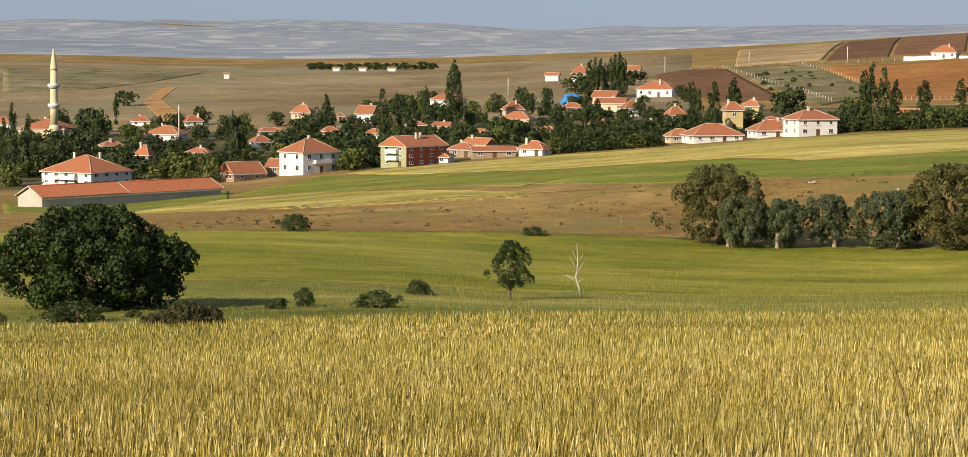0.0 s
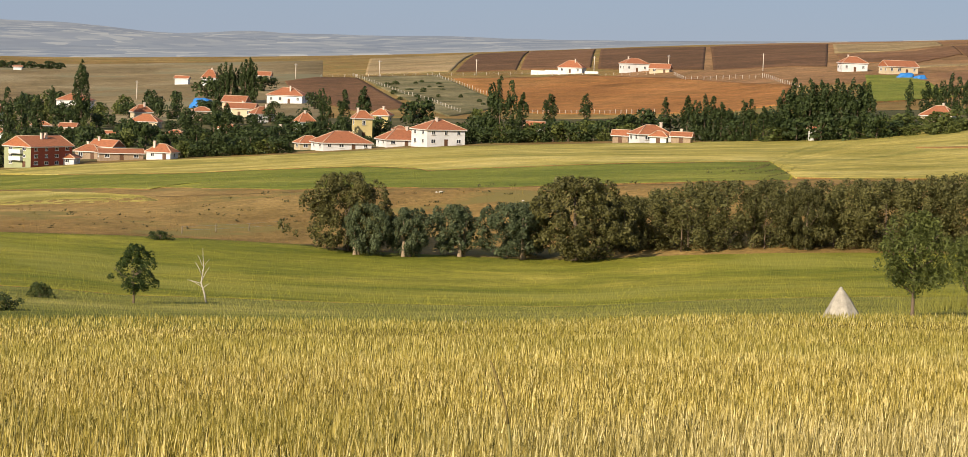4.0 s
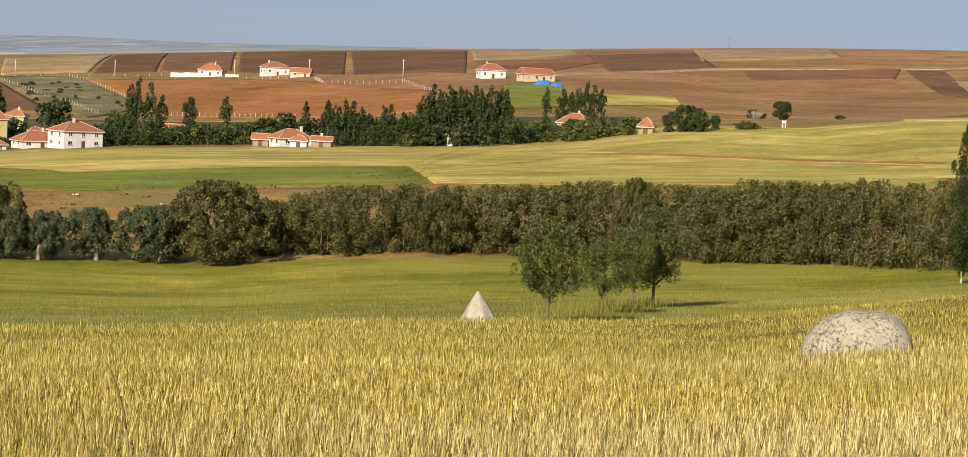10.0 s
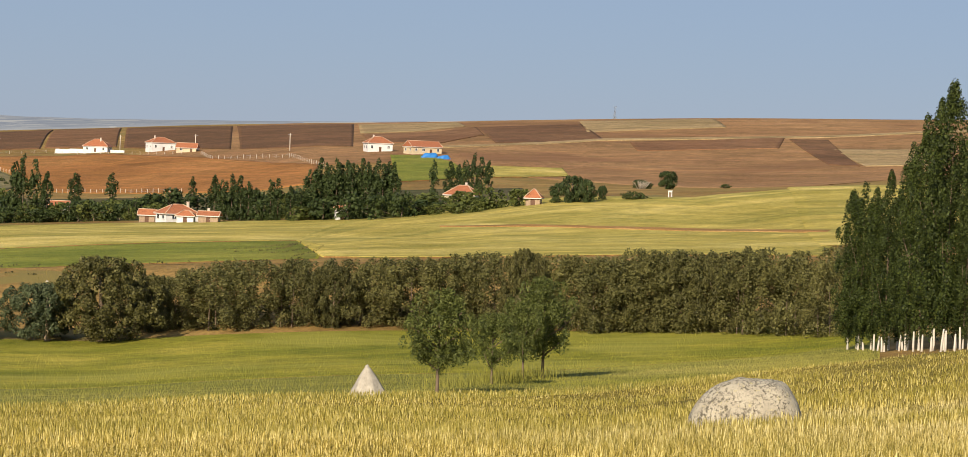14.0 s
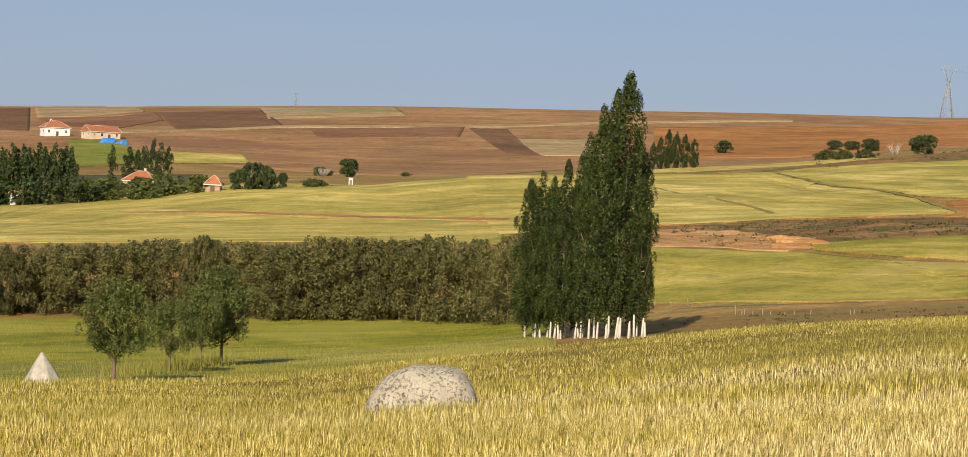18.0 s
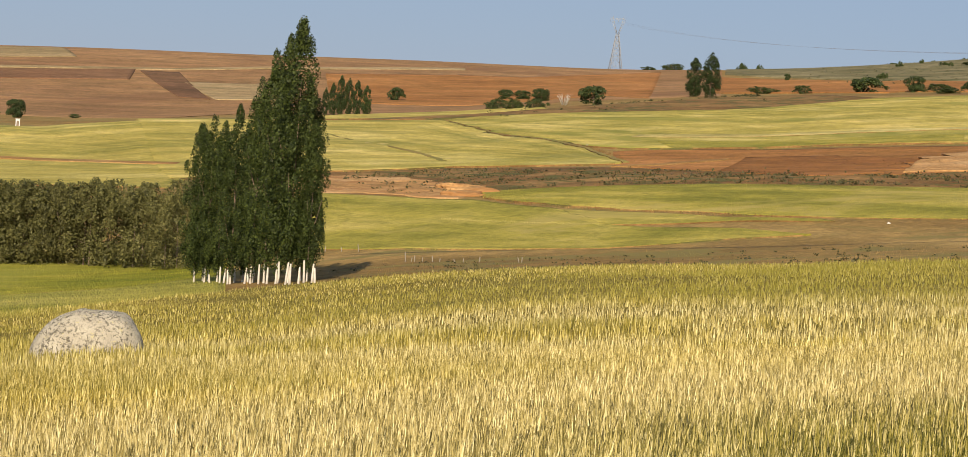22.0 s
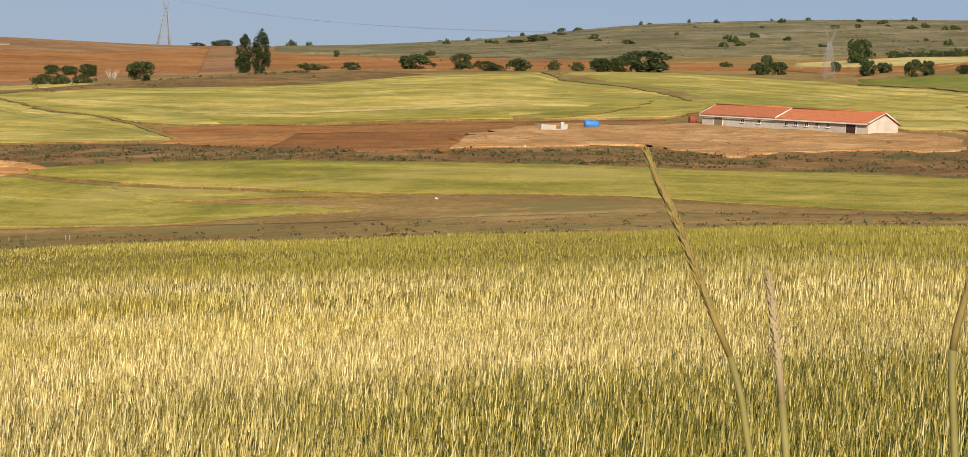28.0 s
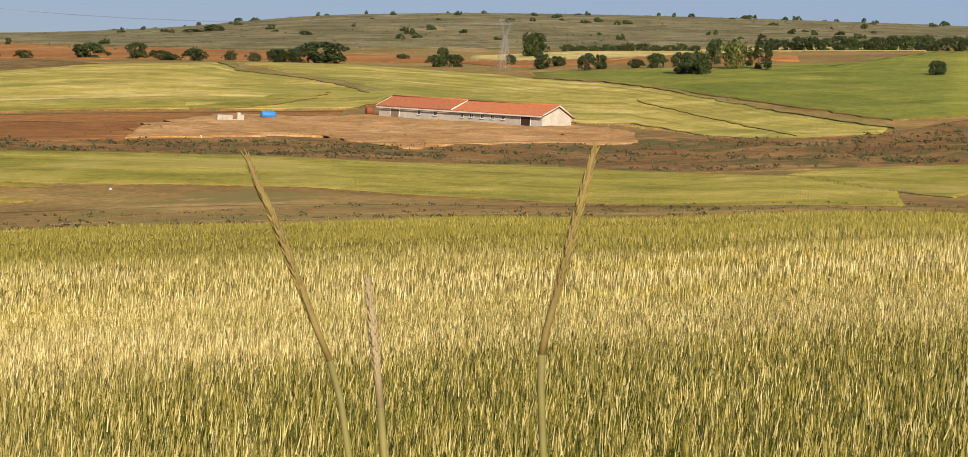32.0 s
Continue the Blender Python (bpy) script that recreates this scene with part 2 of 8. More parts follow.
M_GREEN2 = land_mat("young_crop", (0.135, 0.155, 0.024), (0.178, 0.188, 0.031), (0.245, 0.23, 0.045), 0.035, 1.2, rows=0.50)
M_YELLOW = land_mat("ripening_crop", (0.29, 0.238, 0.05), (0.40, 0.322, 0.08), (0.53, 0.425, 0.14), 0.035, 1.0, patch=((0.265, 0.228, 0.055), 0.03, 0.54), rows=0.75)
M_GREENY = land_mat("yellowing_green_crop", (0.20, 0.183, 0.03), (0.29, 0.248, 0.046), (0.395, 0.318, 0.085), 0.05, 1.4, patch=((0.335, 0.27, 0.075), 0.025, 0.55), rows=0.60)
M_PALE = land_mat("pale_crop", (0.36, 0.285, 0.095), (0.46, 0.37, 0.135), (0.56, 0.46, 0.19), 0.02, 0.5, rows=0.50)
M_RED = land_mat("red_ploughed_soil", (0.23, 0.10, 0.03), (0.295, 0.132, 0.041), (0.36, 0.17, 0.058), 0.012, 0.25, rows=0.45)
M_REDMOIST = land_mat("moist_red_soil", (0.19, 0.079, 0.023), (0.24, 0.103, 0.031), (0.29, 0.132, 0.043), 0.02, 0.3, rows=0.35)
M_BROWN = land_mat("brown_ploughed_soil", (0.135, 0.07, 0.035), (0.175, 0.09, 0.045), (0.215, 0.115, 0.06), 0.012, 0.25, rows=0.45)
M_DARK = land_mat("dark_ploughed_soil", (0.10, 0.054, 0.028), (0.135, 0.072, 0.037), (0.17, 0.093, 0.048), 0.012, 0.25, rows=0.40)
M_TAN = land_mat("stubble", (0.25, 0.17, 0.085), (0.31, 0.22, 0.11), (0.37, 0.27, 0.145), 0.015, 0.25, rows=0.50)
M_DRY = land_mat("dry_hill_grass", (0.162, 0.113, 0.054), (0.23, 0.169, 0.086), (0.305, 0.242, 0.14), 0.01, 0.2, patch=((0.208, 0.183, 0.102), 0.009, 0.53))
M_HILL = land_mat("scrub_hill", (0.115, 0.098, 0.046), (0.175, 0.148, 0.072), (0.27, 0.225, 0.125), 0.02, 0.16, patch=((0.085, 0.085, 0.036), 0.05, 0.54))
M_BANK = land_mat("reddish_scrub_bank_and_rim_shade", (0.14, 0.075, 0.028), (0.20, 0.112, 0.042), (0.27, 0.165, 0.065), 0.04, 0.35, patch=((0.095, 0.088, 0.028), 0.11, 0.52))
M_EARTH = land_mat("bare_orange_earth", (0.33, 0.18, 0.07), (0.40, 0.225, 0.092), (0.49, 0.30, 0.14), 0.06, 0.4, patch=((0.30, 0.15, 0.056), 0.09, 0.56))
M_HILLSOIL = land_mat("pale_brown_ploughed_soil", (0.205, 0.11, 0.05), (0.26, 0.145, 0.066), (0.32, 0.185, 0.086), 0.01, 0.2, patch=((0.20, 0.105, 0.05), 0.008, 0.56), rows=0.50)
M_SWALE = land_mat("dry_grass_swale", (0.19, 0.135, 0.045), (0.25, 0.185, 0.06), (0.32, 0.25, 0.09), 0.05, 0.8, patch=((0.20, 0.18, 0.05), 0.05, 0.5), rows=0.60)
M_YELLOWG = land_mat("half_ripe_crop", (0.255, 0.216, 0.044), (0.36, 0.296, 0.07), (0.50, 0.40, 0.13), 0.04, 1.2, patch=((0.245, 0.225, 0.048), 0.028, 0.54), rows=0.90)
M_GARDEN_AND_SHADE = land_mat("village_gardens", (0.05, 0.055, 0.02), (0.09, 0.08, 0.035), (0.15, 0.12, 0.06), 0.03, 0.3)
M_TRACK = land_mat("dirt_track", (0.24, 0.13, 0.045), (0.30, 0.168, 0.06), (0.37, 0.225, 0.09), 0.05, 0.5)


def plain_mat():
    """Far fields: long pale and grey-green strips, thin with distance; blue haze is mixed into their colour."""
    m, n, l, b = tree_of("far_plain_hazed")
    g = n.new("ShaderNodeNewGeometry").outputs["Position"]
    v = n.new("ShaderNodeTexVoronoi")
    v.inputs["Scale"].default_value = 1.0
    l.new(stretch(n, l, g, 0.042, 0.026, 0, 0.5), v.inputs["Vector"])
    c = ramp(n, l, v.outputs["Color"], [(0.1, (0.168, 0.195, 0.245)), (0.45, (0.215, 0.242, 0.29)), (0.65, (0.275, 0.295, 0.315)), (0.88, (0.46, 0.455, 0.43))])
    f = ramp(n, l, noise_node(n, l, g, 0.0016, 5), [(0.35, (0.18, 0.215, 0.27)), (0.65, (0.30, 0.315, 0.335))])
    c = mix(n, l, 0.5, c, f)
    l.new(c, b.inputs["Base Color"])
    b.inputs["Roughness"].default_value = 1.0
    b.inputs["Specular IOR Level"].default_value = 0.0
    return m


M_PLAIN = plain_mat()

# the blue of distant haze is painted into the ranges' own colour
M_MOUNT = land_mat("haze_blue_mountains", (0.135, 0.17, 0.25), (0.155, 0.19, 0.265), (0.19, 0.22, 0.285), 0.002, 0.01, bump=0)

# ---- ground, one sheet to the horizon, and the fields that lie on it ----
def lay_uv(me, uv):
    """A texture place (metres along and across the field) for each vertex."""
    k = np.empty(len(me.loops), dtype=np.int32)
    me.loops.foreach_get("vertex_index", k)
    me.uv_layers.new(name="rows").data.foreach_set("uv", np.asarray(uv, dtype=np.float32)[k].ravel())


def grid_mesh(name, X, Y, Z, mat):
    """A sheet from three 2D arrays."""
    a, b = X.shape
    me = bpy.data.meshes.new(name)
    idx = np.arange(a * b).reshape(a, b)
    faces = np.stack([idx[:-1, :-1], idx[:-1, 1:], idx[1:, 1:], idx[1:, :-1]], -1).reshape(-1, 4)
    me.from_pydata(np.stack([X, Y, Z], -1).reshape(-1, 3).tolist(), [], faces.tolist())
    me.materials.append(mat)
    for p in me.polygons:
        p.use_smooth = True
    up = sum(p.normal.z for p in me.polygons[:50])
    if up < 0:
        me.flip_normals()
    return me


sel = np.arange(0, len(RR), 2)
GA, GR = np.meshgrid(np.radians(AZ), RR[sel], indexing="ij")
ground = new("ground", grid_mesh("ground", GR * np.sin(GA), GR * np.cos(GA), HEIGHT[:, sel], M_SOIL))
tagged(ground, "brown dry soil and thin scrub of a wide valley", "ground", kind="structure")


def resample(pts, n):
    p = np.array(pts, float)
    s = np.concatenate([[0], np.cumsum(np.hypot(*np.diff(p, axis=0).T))])
    q = np.linspace(0, s[-1], n)
    return np.stack([np.interp(q, s, p[:, 0]), np.interp(q, s, p[:, 1])], 1)


def sow(name, label, P, h, w, mat, rng, uv=None):
    """Many single upright blades at plan points P."""
    n = len(P)
    r = np.hypot(P[:, 0], P[:, 1])
    z = ground_z(P[:, 0], P[:, 1])
    a = rng.uniform(0, 2 * np.pi, n)
    hh = h * rng.uniform(0.6, 1.3, n)
    ww = w * r * rng.uniform(0.6, 1.4, n)
    B = np.column_stack([P, z])
    s = np.column_stack([np.cos(a) * ww, np.sin(a) * ww, np.zeros(n)])
    T = B + np.column_stack([rng.normal(size=n) * 0.15 * hh, rng.normal(size=n) * 0.15 * hh, hh])
    V = np.stack([B - s, B + s, T], 1).reshape(-1, 3)
    me = bpy.data.meshes.new(name)
    me.vertices.add(3 * n)
    me.vertices.foreach_set("co", V.ravel())
    me.loops.add(3 * n)
    me.loops.foreach_set("vertex_index", np.arange(3 * n))
    me.polygons.add(n)
    me.polygons.foreach_set("loop_start", np.arange(n) * 3)
    me.materials.append(mat)
    me.update(calc_edges=True)
    if uv is not None:
        lay_uv(me, np.repeat(uv + rng.normal(size=(n, 2)) * (40, 9), 3, 0))
    return tagged(new(name, me), label, "crop", kind="stuff")


def field(name, label, near, far, mat, layer=1, n=60, m=24, ragged=0.0, crop=0, crop_h=0.5, lift=0.0, heave=0.0):
    """A field draped on the ground between its near edge and its far edge (plan points); crop: blades sown on it, shade
    of the edge stems painted on its near rim.
    """
    a, b = resample(near, n), resample(far, n)
    if ragged:
        for p in (a, b):
            for k in range(n):
                p[k] += ragged * np.array([noise.noise((p[k][0] * 0.11, p[k][1] * 0.11, 3.0)), noise.noise((p[k][0] * 0.11, p[k][1] * 0.11, 9.0))])
    for p in (a, b):
        p[1], p[-2] = p[0] + (p[1] - p[0]) * 0.12, p[-1] + (p[-2] - p[-1]) * 0.12
    v = np.concatenate([[0, 0.004], np.linspace(0.03, 0.97, m - 4), [0.996, 1]])[:, None, None]
    P = a[None] * (1 - v) + b[None] * v
    X, Y = P[..., 0], P[..., 1]
    r = np.hypot(X, Y)
    Z = ground_z(X, Y) + (0.02 + 0.00014 * r) * layer + lift
    if heave:
        edge = np.minimum(1.0, np.minimum(v[:, :, 0], 1 - v[:, :, 0]) * 6)
        Z += edge * heave * np.array([[abs(noise.noise((x / 11, y / 11, 4.0))) * 1.5 + 0.5 * noise.noise((x / 4, y / 4, 8.0)) for x, y in zip(p, q)] for p, q in zip(X, Y)])
    Z[0] -= 0.3 + lift + 0.0006 * r[0] * layer
    Z[-1] -= 0.3 + lift + 0.0006 * r[-1] * layer
    Z[1:-1, 0] -= 0.3 + lift + 0.0006 * r[1:-1, 0] * layer
    Z[1:-1, -1] -= 0.3 + lift + 0.0006 * r[1:-1, -1] * layer
    ob = new(name, grid_mesh(name, X, Y, Z, mat))
    long = np.hypot(*(a[-1] - a[0])) + 1.0
    deep = np.hypot(*(b - a).T).mean()
    lay_uv(ob.data, np.stack([np.broadcast_to(np.linspace(0, long, n), X.shape), np.broadcast_to(v[:, :, 0] * deep, X.shape)], -1).reshape(-1, 2) + (name.count("e") * 37.0 + long, deep))
    if crop:
        # darker bank colour on the near rim stands in for stems in shade
        ob.data.materials.append(M_BANK)
        for p in ob.data.polygons[:n - 1]:
            p.material_index, p.use_smooth = 1, False
        rng = np.random.default_rng(crop + n)
        i = rng.uniform(0, n - 1.001, crop)
        k, t, q = i.astype(int), (i % 1)[:, None], rng.uniform(0, 1, crop)[:, None]
        A, B = a[k] * (1 - t) + a[k + 1] * t, b[k] * (1 - t) + b[k + 1] * t
        sow("crop_blades", "short upright crop blades of the " + label.split(" ", 1)[1][:40], A * (1 - q) + B * q, crop_h * 0.72, 0.00013, mat, rng, np.column_stack([i / (n - 1) * long, q[:, 0] * deep]) + (name.count("e") * 37.0 + long, deep))
    return tagged(ob, label, "field", kind="structure")


def polar(az, r):
    a = np.radians(np.asarray(az, float))
    return list(zip((np.asarray(r) * np.sin(a)).tolist(), (np.asarray(r) * np.cos(a)).tolist()))


SPAN = np.linspace(-40, 90, 66)
WHEAT_EDGE = step_line(0, SPAN)
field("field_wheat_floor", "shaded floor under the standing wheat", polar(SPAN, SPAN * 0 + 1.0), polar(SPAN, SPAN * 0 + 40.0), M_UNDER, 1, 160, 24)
field("field_wheat", "golden ripening wheat field on a slope", polar(SPAN, SPAN * 0 + 33.0), polar(SPAN, WHEAT_EDGE), M_WHEATLAND, 1, 200, 40, lift=0.56)
span = np.linspace(-40, 29.5, 40)
field("field_green_valley", "bright green crop on the valley floor", polar(span, step_line(0, span)), polar(span, step_line(1, span)), M_GREEN, 1, 160, 40)
span = np.linspace(-13.5, 29.5, 60)
field("field_green_near", "bright green crop beyond the wheat", polar(span, step_line(0, span) - 2), polar(span, step_line(0, span) + 75), M_GREENNEAR, 2, 120, 20, crop=120000, crop_h=0.30)
field("field_green_far", "yellow-green crop before the stream trees", polar(span, step_line(0, span) + 75), polar(span, step_line(1, span) + 6), M_GREEN, 2, 120, 20, crop=70000, crop_h=0.32)
span = np.linspace(-14, 29, 60)
field("bank_stream", "brown bank with olive scrub above the stream", polar(span, step_line(1, span) + 1), polar(span, step_line(2, span) + 2), M_SOIL, 1, 120, 20, crop=24000, crop_h=0.35)
span = np.linspace(30, 68, 40)
field("strip_fallow", "brown fallow strip behind the wheat", polar(span, step_line(0, span)), polar(span, step_line(1, span) + 4), M_SOIL, 1, 120, 20, crop=12000, crop_h=0.22)
span = np.linspace(-14, 21, 40)
field("village_gardens", "dark green gardens and yards between the houses", polar(span, step_line(4, span) + 12), polar(span, step_line(5, span) + np.interp(span, [-14, 8, 21], [10, 20, -15])), M_GARDEN_AND_SHADE, 1, 80, 30)
span = np.linspace(-60, 5, 30)
field("hill_dry_grass", "dry tan grass hill behind the village", polar(span, 900 + span * 0), polar(span, 1580 + span * 0), M_DRY, 1, 80, 40)
span = np.linspace(10.5, 41, 40)
field("hill_brown_top", "red-brown ploughed slope below the skyline", polar(span, 1000 + span * 0), polar(span, 1010 + np.clip((span - 10.5) / 6, 0.02, 1) * 900), M_HILLSOIL, 1, 80, 40)
span = np.linspace(-60, 22, 34)
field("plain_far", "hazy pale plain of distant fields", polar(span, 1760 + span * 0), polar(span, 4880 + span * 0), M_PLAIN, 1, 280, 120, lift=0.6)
field("hill_scrub", "grey-green stony hill with scattered scrub", polar([41, 45, 48, 52, 58, 70, 100], [1500, 1250, 1150, 1150, 1120, 1100, 1100]), polar([41, 45, 48, 52, 58, 70, 100], [2700] * 7), M_HILL, 2, 90, 50)


def mountains():
    """Low blue ranges beyond the plain."""
    az, v = np.radians(np.linspace(-34, 30, 130)), np.linspace(0, 1, 14)
    A, Vv = np.meshgrid(az, v, indexing="ij")
    R = 4880 + 1500 * Vv
    top = np.array([0.55 + 0.30 * noise.noise((a * 9, 0.3, 0)) + 0.12 * noise.noise((a * 31, 2.1, 0)) for a in az])[:, None]
    rough = np.array([[noise.noise((a * 40, q * 4, 7)) for q in v] for a in az])
    Z = EYE - 60 + (60 + R * np.tan(np.radians(top + 0.05 * rough))) * np.sin(Vv * np.pi / 2) ** 0.7
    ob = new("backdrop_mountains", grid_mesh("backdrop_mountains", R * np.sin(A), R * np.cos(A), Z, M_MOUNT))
    tagged(ob, "low mountain ranges, their blue colour standing for haze", "mountains", kind="structure")


mountains()
# ---- fields, strips and tracks ----
field("field_green_strip", "yellow-green strip of crop below the village", [(-60, 391), (-26, 357), (6, 345)], [(-58, 496), (-35, 475), (6, 353)], M_YELLOW, 1, ragged=1.5, crop=4000, crop_h=0.26)
field("field_green_slope", "young green crop on the far slope", [(-57, 529), (6, 376), (7, 384), (27, 347), (53, 331), (97, 335)], [(-43, 626), (15, 493), (49, 454), (53, 398), (87, 408), (122, 413)], M_GREEN2, 1, ragged=1.5, crop=30000, crop_h=0.26)
field("field_left_slope", "green crop beside the long barn", [(-90, 448), (-58, 388), (-53, 499)], [(-112, 554), (-79, 528), (-61, 570)], M_GREEN2, 1, ragged=1.5, crop=4000, crop_h=0.26)
field("field_yellow_crest", "yellow ripening crop below the village houses", [(-12, 555), (15, 493), (49, 454), (53, 398), (87, 408), (122, 413)], [(-36, 623), (14, 651), (53, 652), (88, 659), (119, 649), (165, 618), (184, 582)], M_YELLOW, 2, ragged=1.5, crop=30000, crop_h=0.26)
field("field_yellow_upper", "yellow ripening crop beside a dirt track", [(99, 340), (118, 327), (137, 317), (158, 295), (180, 333), (192, 344)], [(115, 413), (172, 572), (219, 606), (244, 541), (245, 532), (300, 564), (310, 571), (322, 565)], M_YELLOW, 3, ragged=1.5, crop=60000, crop_h=0.26)
field("track_field", "brown dirt track between yellow fields", [(163, 474), (174.8, 458), (181.9, 444), (197.4, 421), (215.3, 402)], [(165, 479), (177.5, 464), (184.8, 450.5), (201, 428), (220, 409)], M_TRACK, 5, ragged=1.0)
field("field_mid_right", "pale yellow-green crop behind the poplars", [(178, 333), (213, 361), (224, 364), (255, 368), (270, 360), (284, 355)], [(294, 573), (330, 552), (348, 549), (371, 542), (365, 530), (334, 464), (330, 441), (317, 409), (287, 357)], M_YELLOW, 4, n=110, ragged=1.5, crop=60000, crop_h=0.26)
field("track_short", "dark worn track across the pale crop", [(303, 494), (296, 474), (291, 460)], [(304.5, 496), (298, 477), (293, 461)], M_SWALE, 4, ragged=0.5)
field("track_pale_diagonal", "pale grass margin between two fields", [(290, 454), (290, 444), (281, 418), (263, 377)], [(293, 458), (294, 450), (286, 426), (266, 378)], M_PALE, 4, ragged=1.0)
field("track_dark_diagonal", "dark earth margin between two fields", [(288, 441), (277, 412), (265, 386)], [(290, 444), (281, 418), (267, 387)], M_SWALE, 5, ragged=0.6)
field("track_pale_second", "second pale grass track in the crop", [(302, 438), (293, 414), (280, 387)], [(304, 442), (296, 418), (284, 390)], M_PALE, 4, ragged=1.0)
field("margin_weedy", "weedy dark margin between the upper crops", [(365, 530), (334, 464), (330, 441), (317, 409), (287, 357)], [(366.5, 533), (336, 466.5), (332, 442.5), (319.5, 411), (289, 358)], M_SWALE, 5, ragged=0.8, crop=900, crop_h=0.4)
field("field_upper_right", "yellow-green crop on the upper slope", [(367, 534), (337, 468), (332, 443), (322, 414), (323, 401), (341, 392), (358, 379), (374, 358), (391, 345), (410, 336), (430, 345), (452, 360)], [(372, 541), (389, 549), (413, 526), (448, 513), (500, 525), (535, 540), (575, 538), (579, 534), (525, 474), (507, 434), (488, 404), (466, 374)], M_YELLOWG, 4, n=130, ragged=1.5, crop=70000, crop_h=0.26)
field("strip_green_upper", "greener band along the foot of the upper crop", [(332, 398), (358, 381), (380, 357)], [(345, 418), (374, 398), (400, 378)], M_GREENY, 5, ragged=3.0, crop=3000, crop_h=0.3)
field("strip_ripe_upper", "pale ripe band across the upper crop", [(350, 432), (385, 412), (420, 388)], [(357, 440), (392, 419), (428, 395)], M_PALE, 5, ragged=2.5, crop=2000, crop_h=0.3)
field("strip_green_swale", "green band in the swale above the terrace", [(377, 354), (392, 350), (431, 365), (454, 379)], [(385, 361), (408, 368), (446, 386), (459, 385)], M_GREENY, 6, ragged=2.0, crop=2000, crop_h=0.3)
field("swale_brown", "brown grassy swale winding through the crop", [(574, 528), (520, 470), (503, 433), (482, 402), (461, 373)], [(582, 533), (529, 475), (511, 435), (492, 404), (471, 373)], M_SWALE, 6, n=120, ragged=2.0, crop=2500, crop_h=0.4)
field("terrace_red", "red ploughed terrace before the barn", [(278, 349), (275, 331), (269, 307), (262, 285), (251, 262), (271, 265), (300, 272)], [(315, 396), (322, 397), (340, 391), (351, 373), (366, 352), (387, 342), (402, 332)], M_RED, 2, ragged=1.5)
field("terrace_moist", "darker freshly turned red soil on the terrace", [(259, 294), (251, 265), (265, 269), (317, 311)], [(318, 362), (330, 350), (328, 330), (323, 317)], M_REDMOIST, 3, ragged=6.0)
field("terrace_road", "pale sandy track over the red terrace", [(274, 345), (283, 343), (297, 349), (309, 353)], [(278, 349), (288, 350), (303, 356), (314, 359)], M_TRACK, 4, ragged=1.0)
field("terrace_bare", "bare orange earth graded round the barn", [(275, 270), (294, 270), (312, 274), (315, 266), (305, 247), (292, 227), (313, 235), (332, 232), (337, 219), (353, 225)], [(316, 311), (352, 333), (375, 338), (376, 322), (400, 318), (396, 293), (388, 266), (386, 254), (372, 238)], M_EARTH, 5, n=140, m=50, ragged=5.0, heave=0.4)
field("bank_orange", "eroded orange earth bank", [(168, 285), (175, 285), (180, 282), (183, 274), (187, 267), (195, 272)], [(208, 352), (214, 350), (221, 347), (219, 327), (216, 314), (206, 289)], M_EARTH, 2, n=90, m=40, ragged=3.0, heave=0.45)
field("bank_red", "reddish earth bank with sparse tufts", [(168, 284), (181, 276), (194, 273), (206, 275), (216, 267), (222, 253), (227, 239), (238, 227), (249, 214), (256, 203), (275, 192), (276, 167), (300, 150), (321, 142)], [(211, 359), (222, 362), (253, 367), (276, 347), (272, 310), (262, 285), (275, 270), (314, 276), (315, 250), (335, 240), (378, 238), (366, 215), (370, 188), (411, 191)], M_BANK, 1, n=140, m=40, heave=0.35, ragged=1.5, crop=22000, crop_h=0.35)
field("field_lower_long", "green crop in a long lower field", [(189, 265), (187, 254), (187, 244), (188, 231), (191, 217), (195, 204), (202, 191), (206, 177), (205, 162), (205, 150), (202, 137), (199, 117), (201, 99)], [(198, 277), (206, 275), (216, 267), (222, 253), (227, 239), (238, 227), (249, 214), (256, 203), (275, 192), (276, 167), (272, 148), (257, 134), (246, 122)], M_GREENY, 2, n=110, ragged=1.0, crop=90000, crop_h=0.26)
field("field_lower_near", "green and yellow crop below the earth bank", [(138, 248), (142, 241), (145, 234), (152, 213), (158, 200), (166, 197), (173, 196), (179, 191)], [(160, 290), (168, 284), (175, 283), (180, 275), (186, 263), (184, 252), (184, 242), (179, 228), (176, 221), (178, 212), (181, 204), (180, 191)], M_GREENY, 3, n=110, ragged=0.8, crop=60000, crop_h=0.26)
field("strip_lower_upper", "narrow strip of crop along a field path", [(176, 221), (181, 215), (186, 210), (192, 200)], [(183, 241), (186, 229), (188, 215), (193, 203)], M_GREENY, 3, ragged=0.8, crop=2500, crop_h=0.26)
field("field_lower_far_right", "green crop beyond a ditch", [(271, 148), (258, 136), (249, 127), (235, 110)], [(276, 152), (292, 155), (305, 148), (321, 136)], M_GREENY, 2, ragged=1.0, crop=9000, crop_h=0.26)
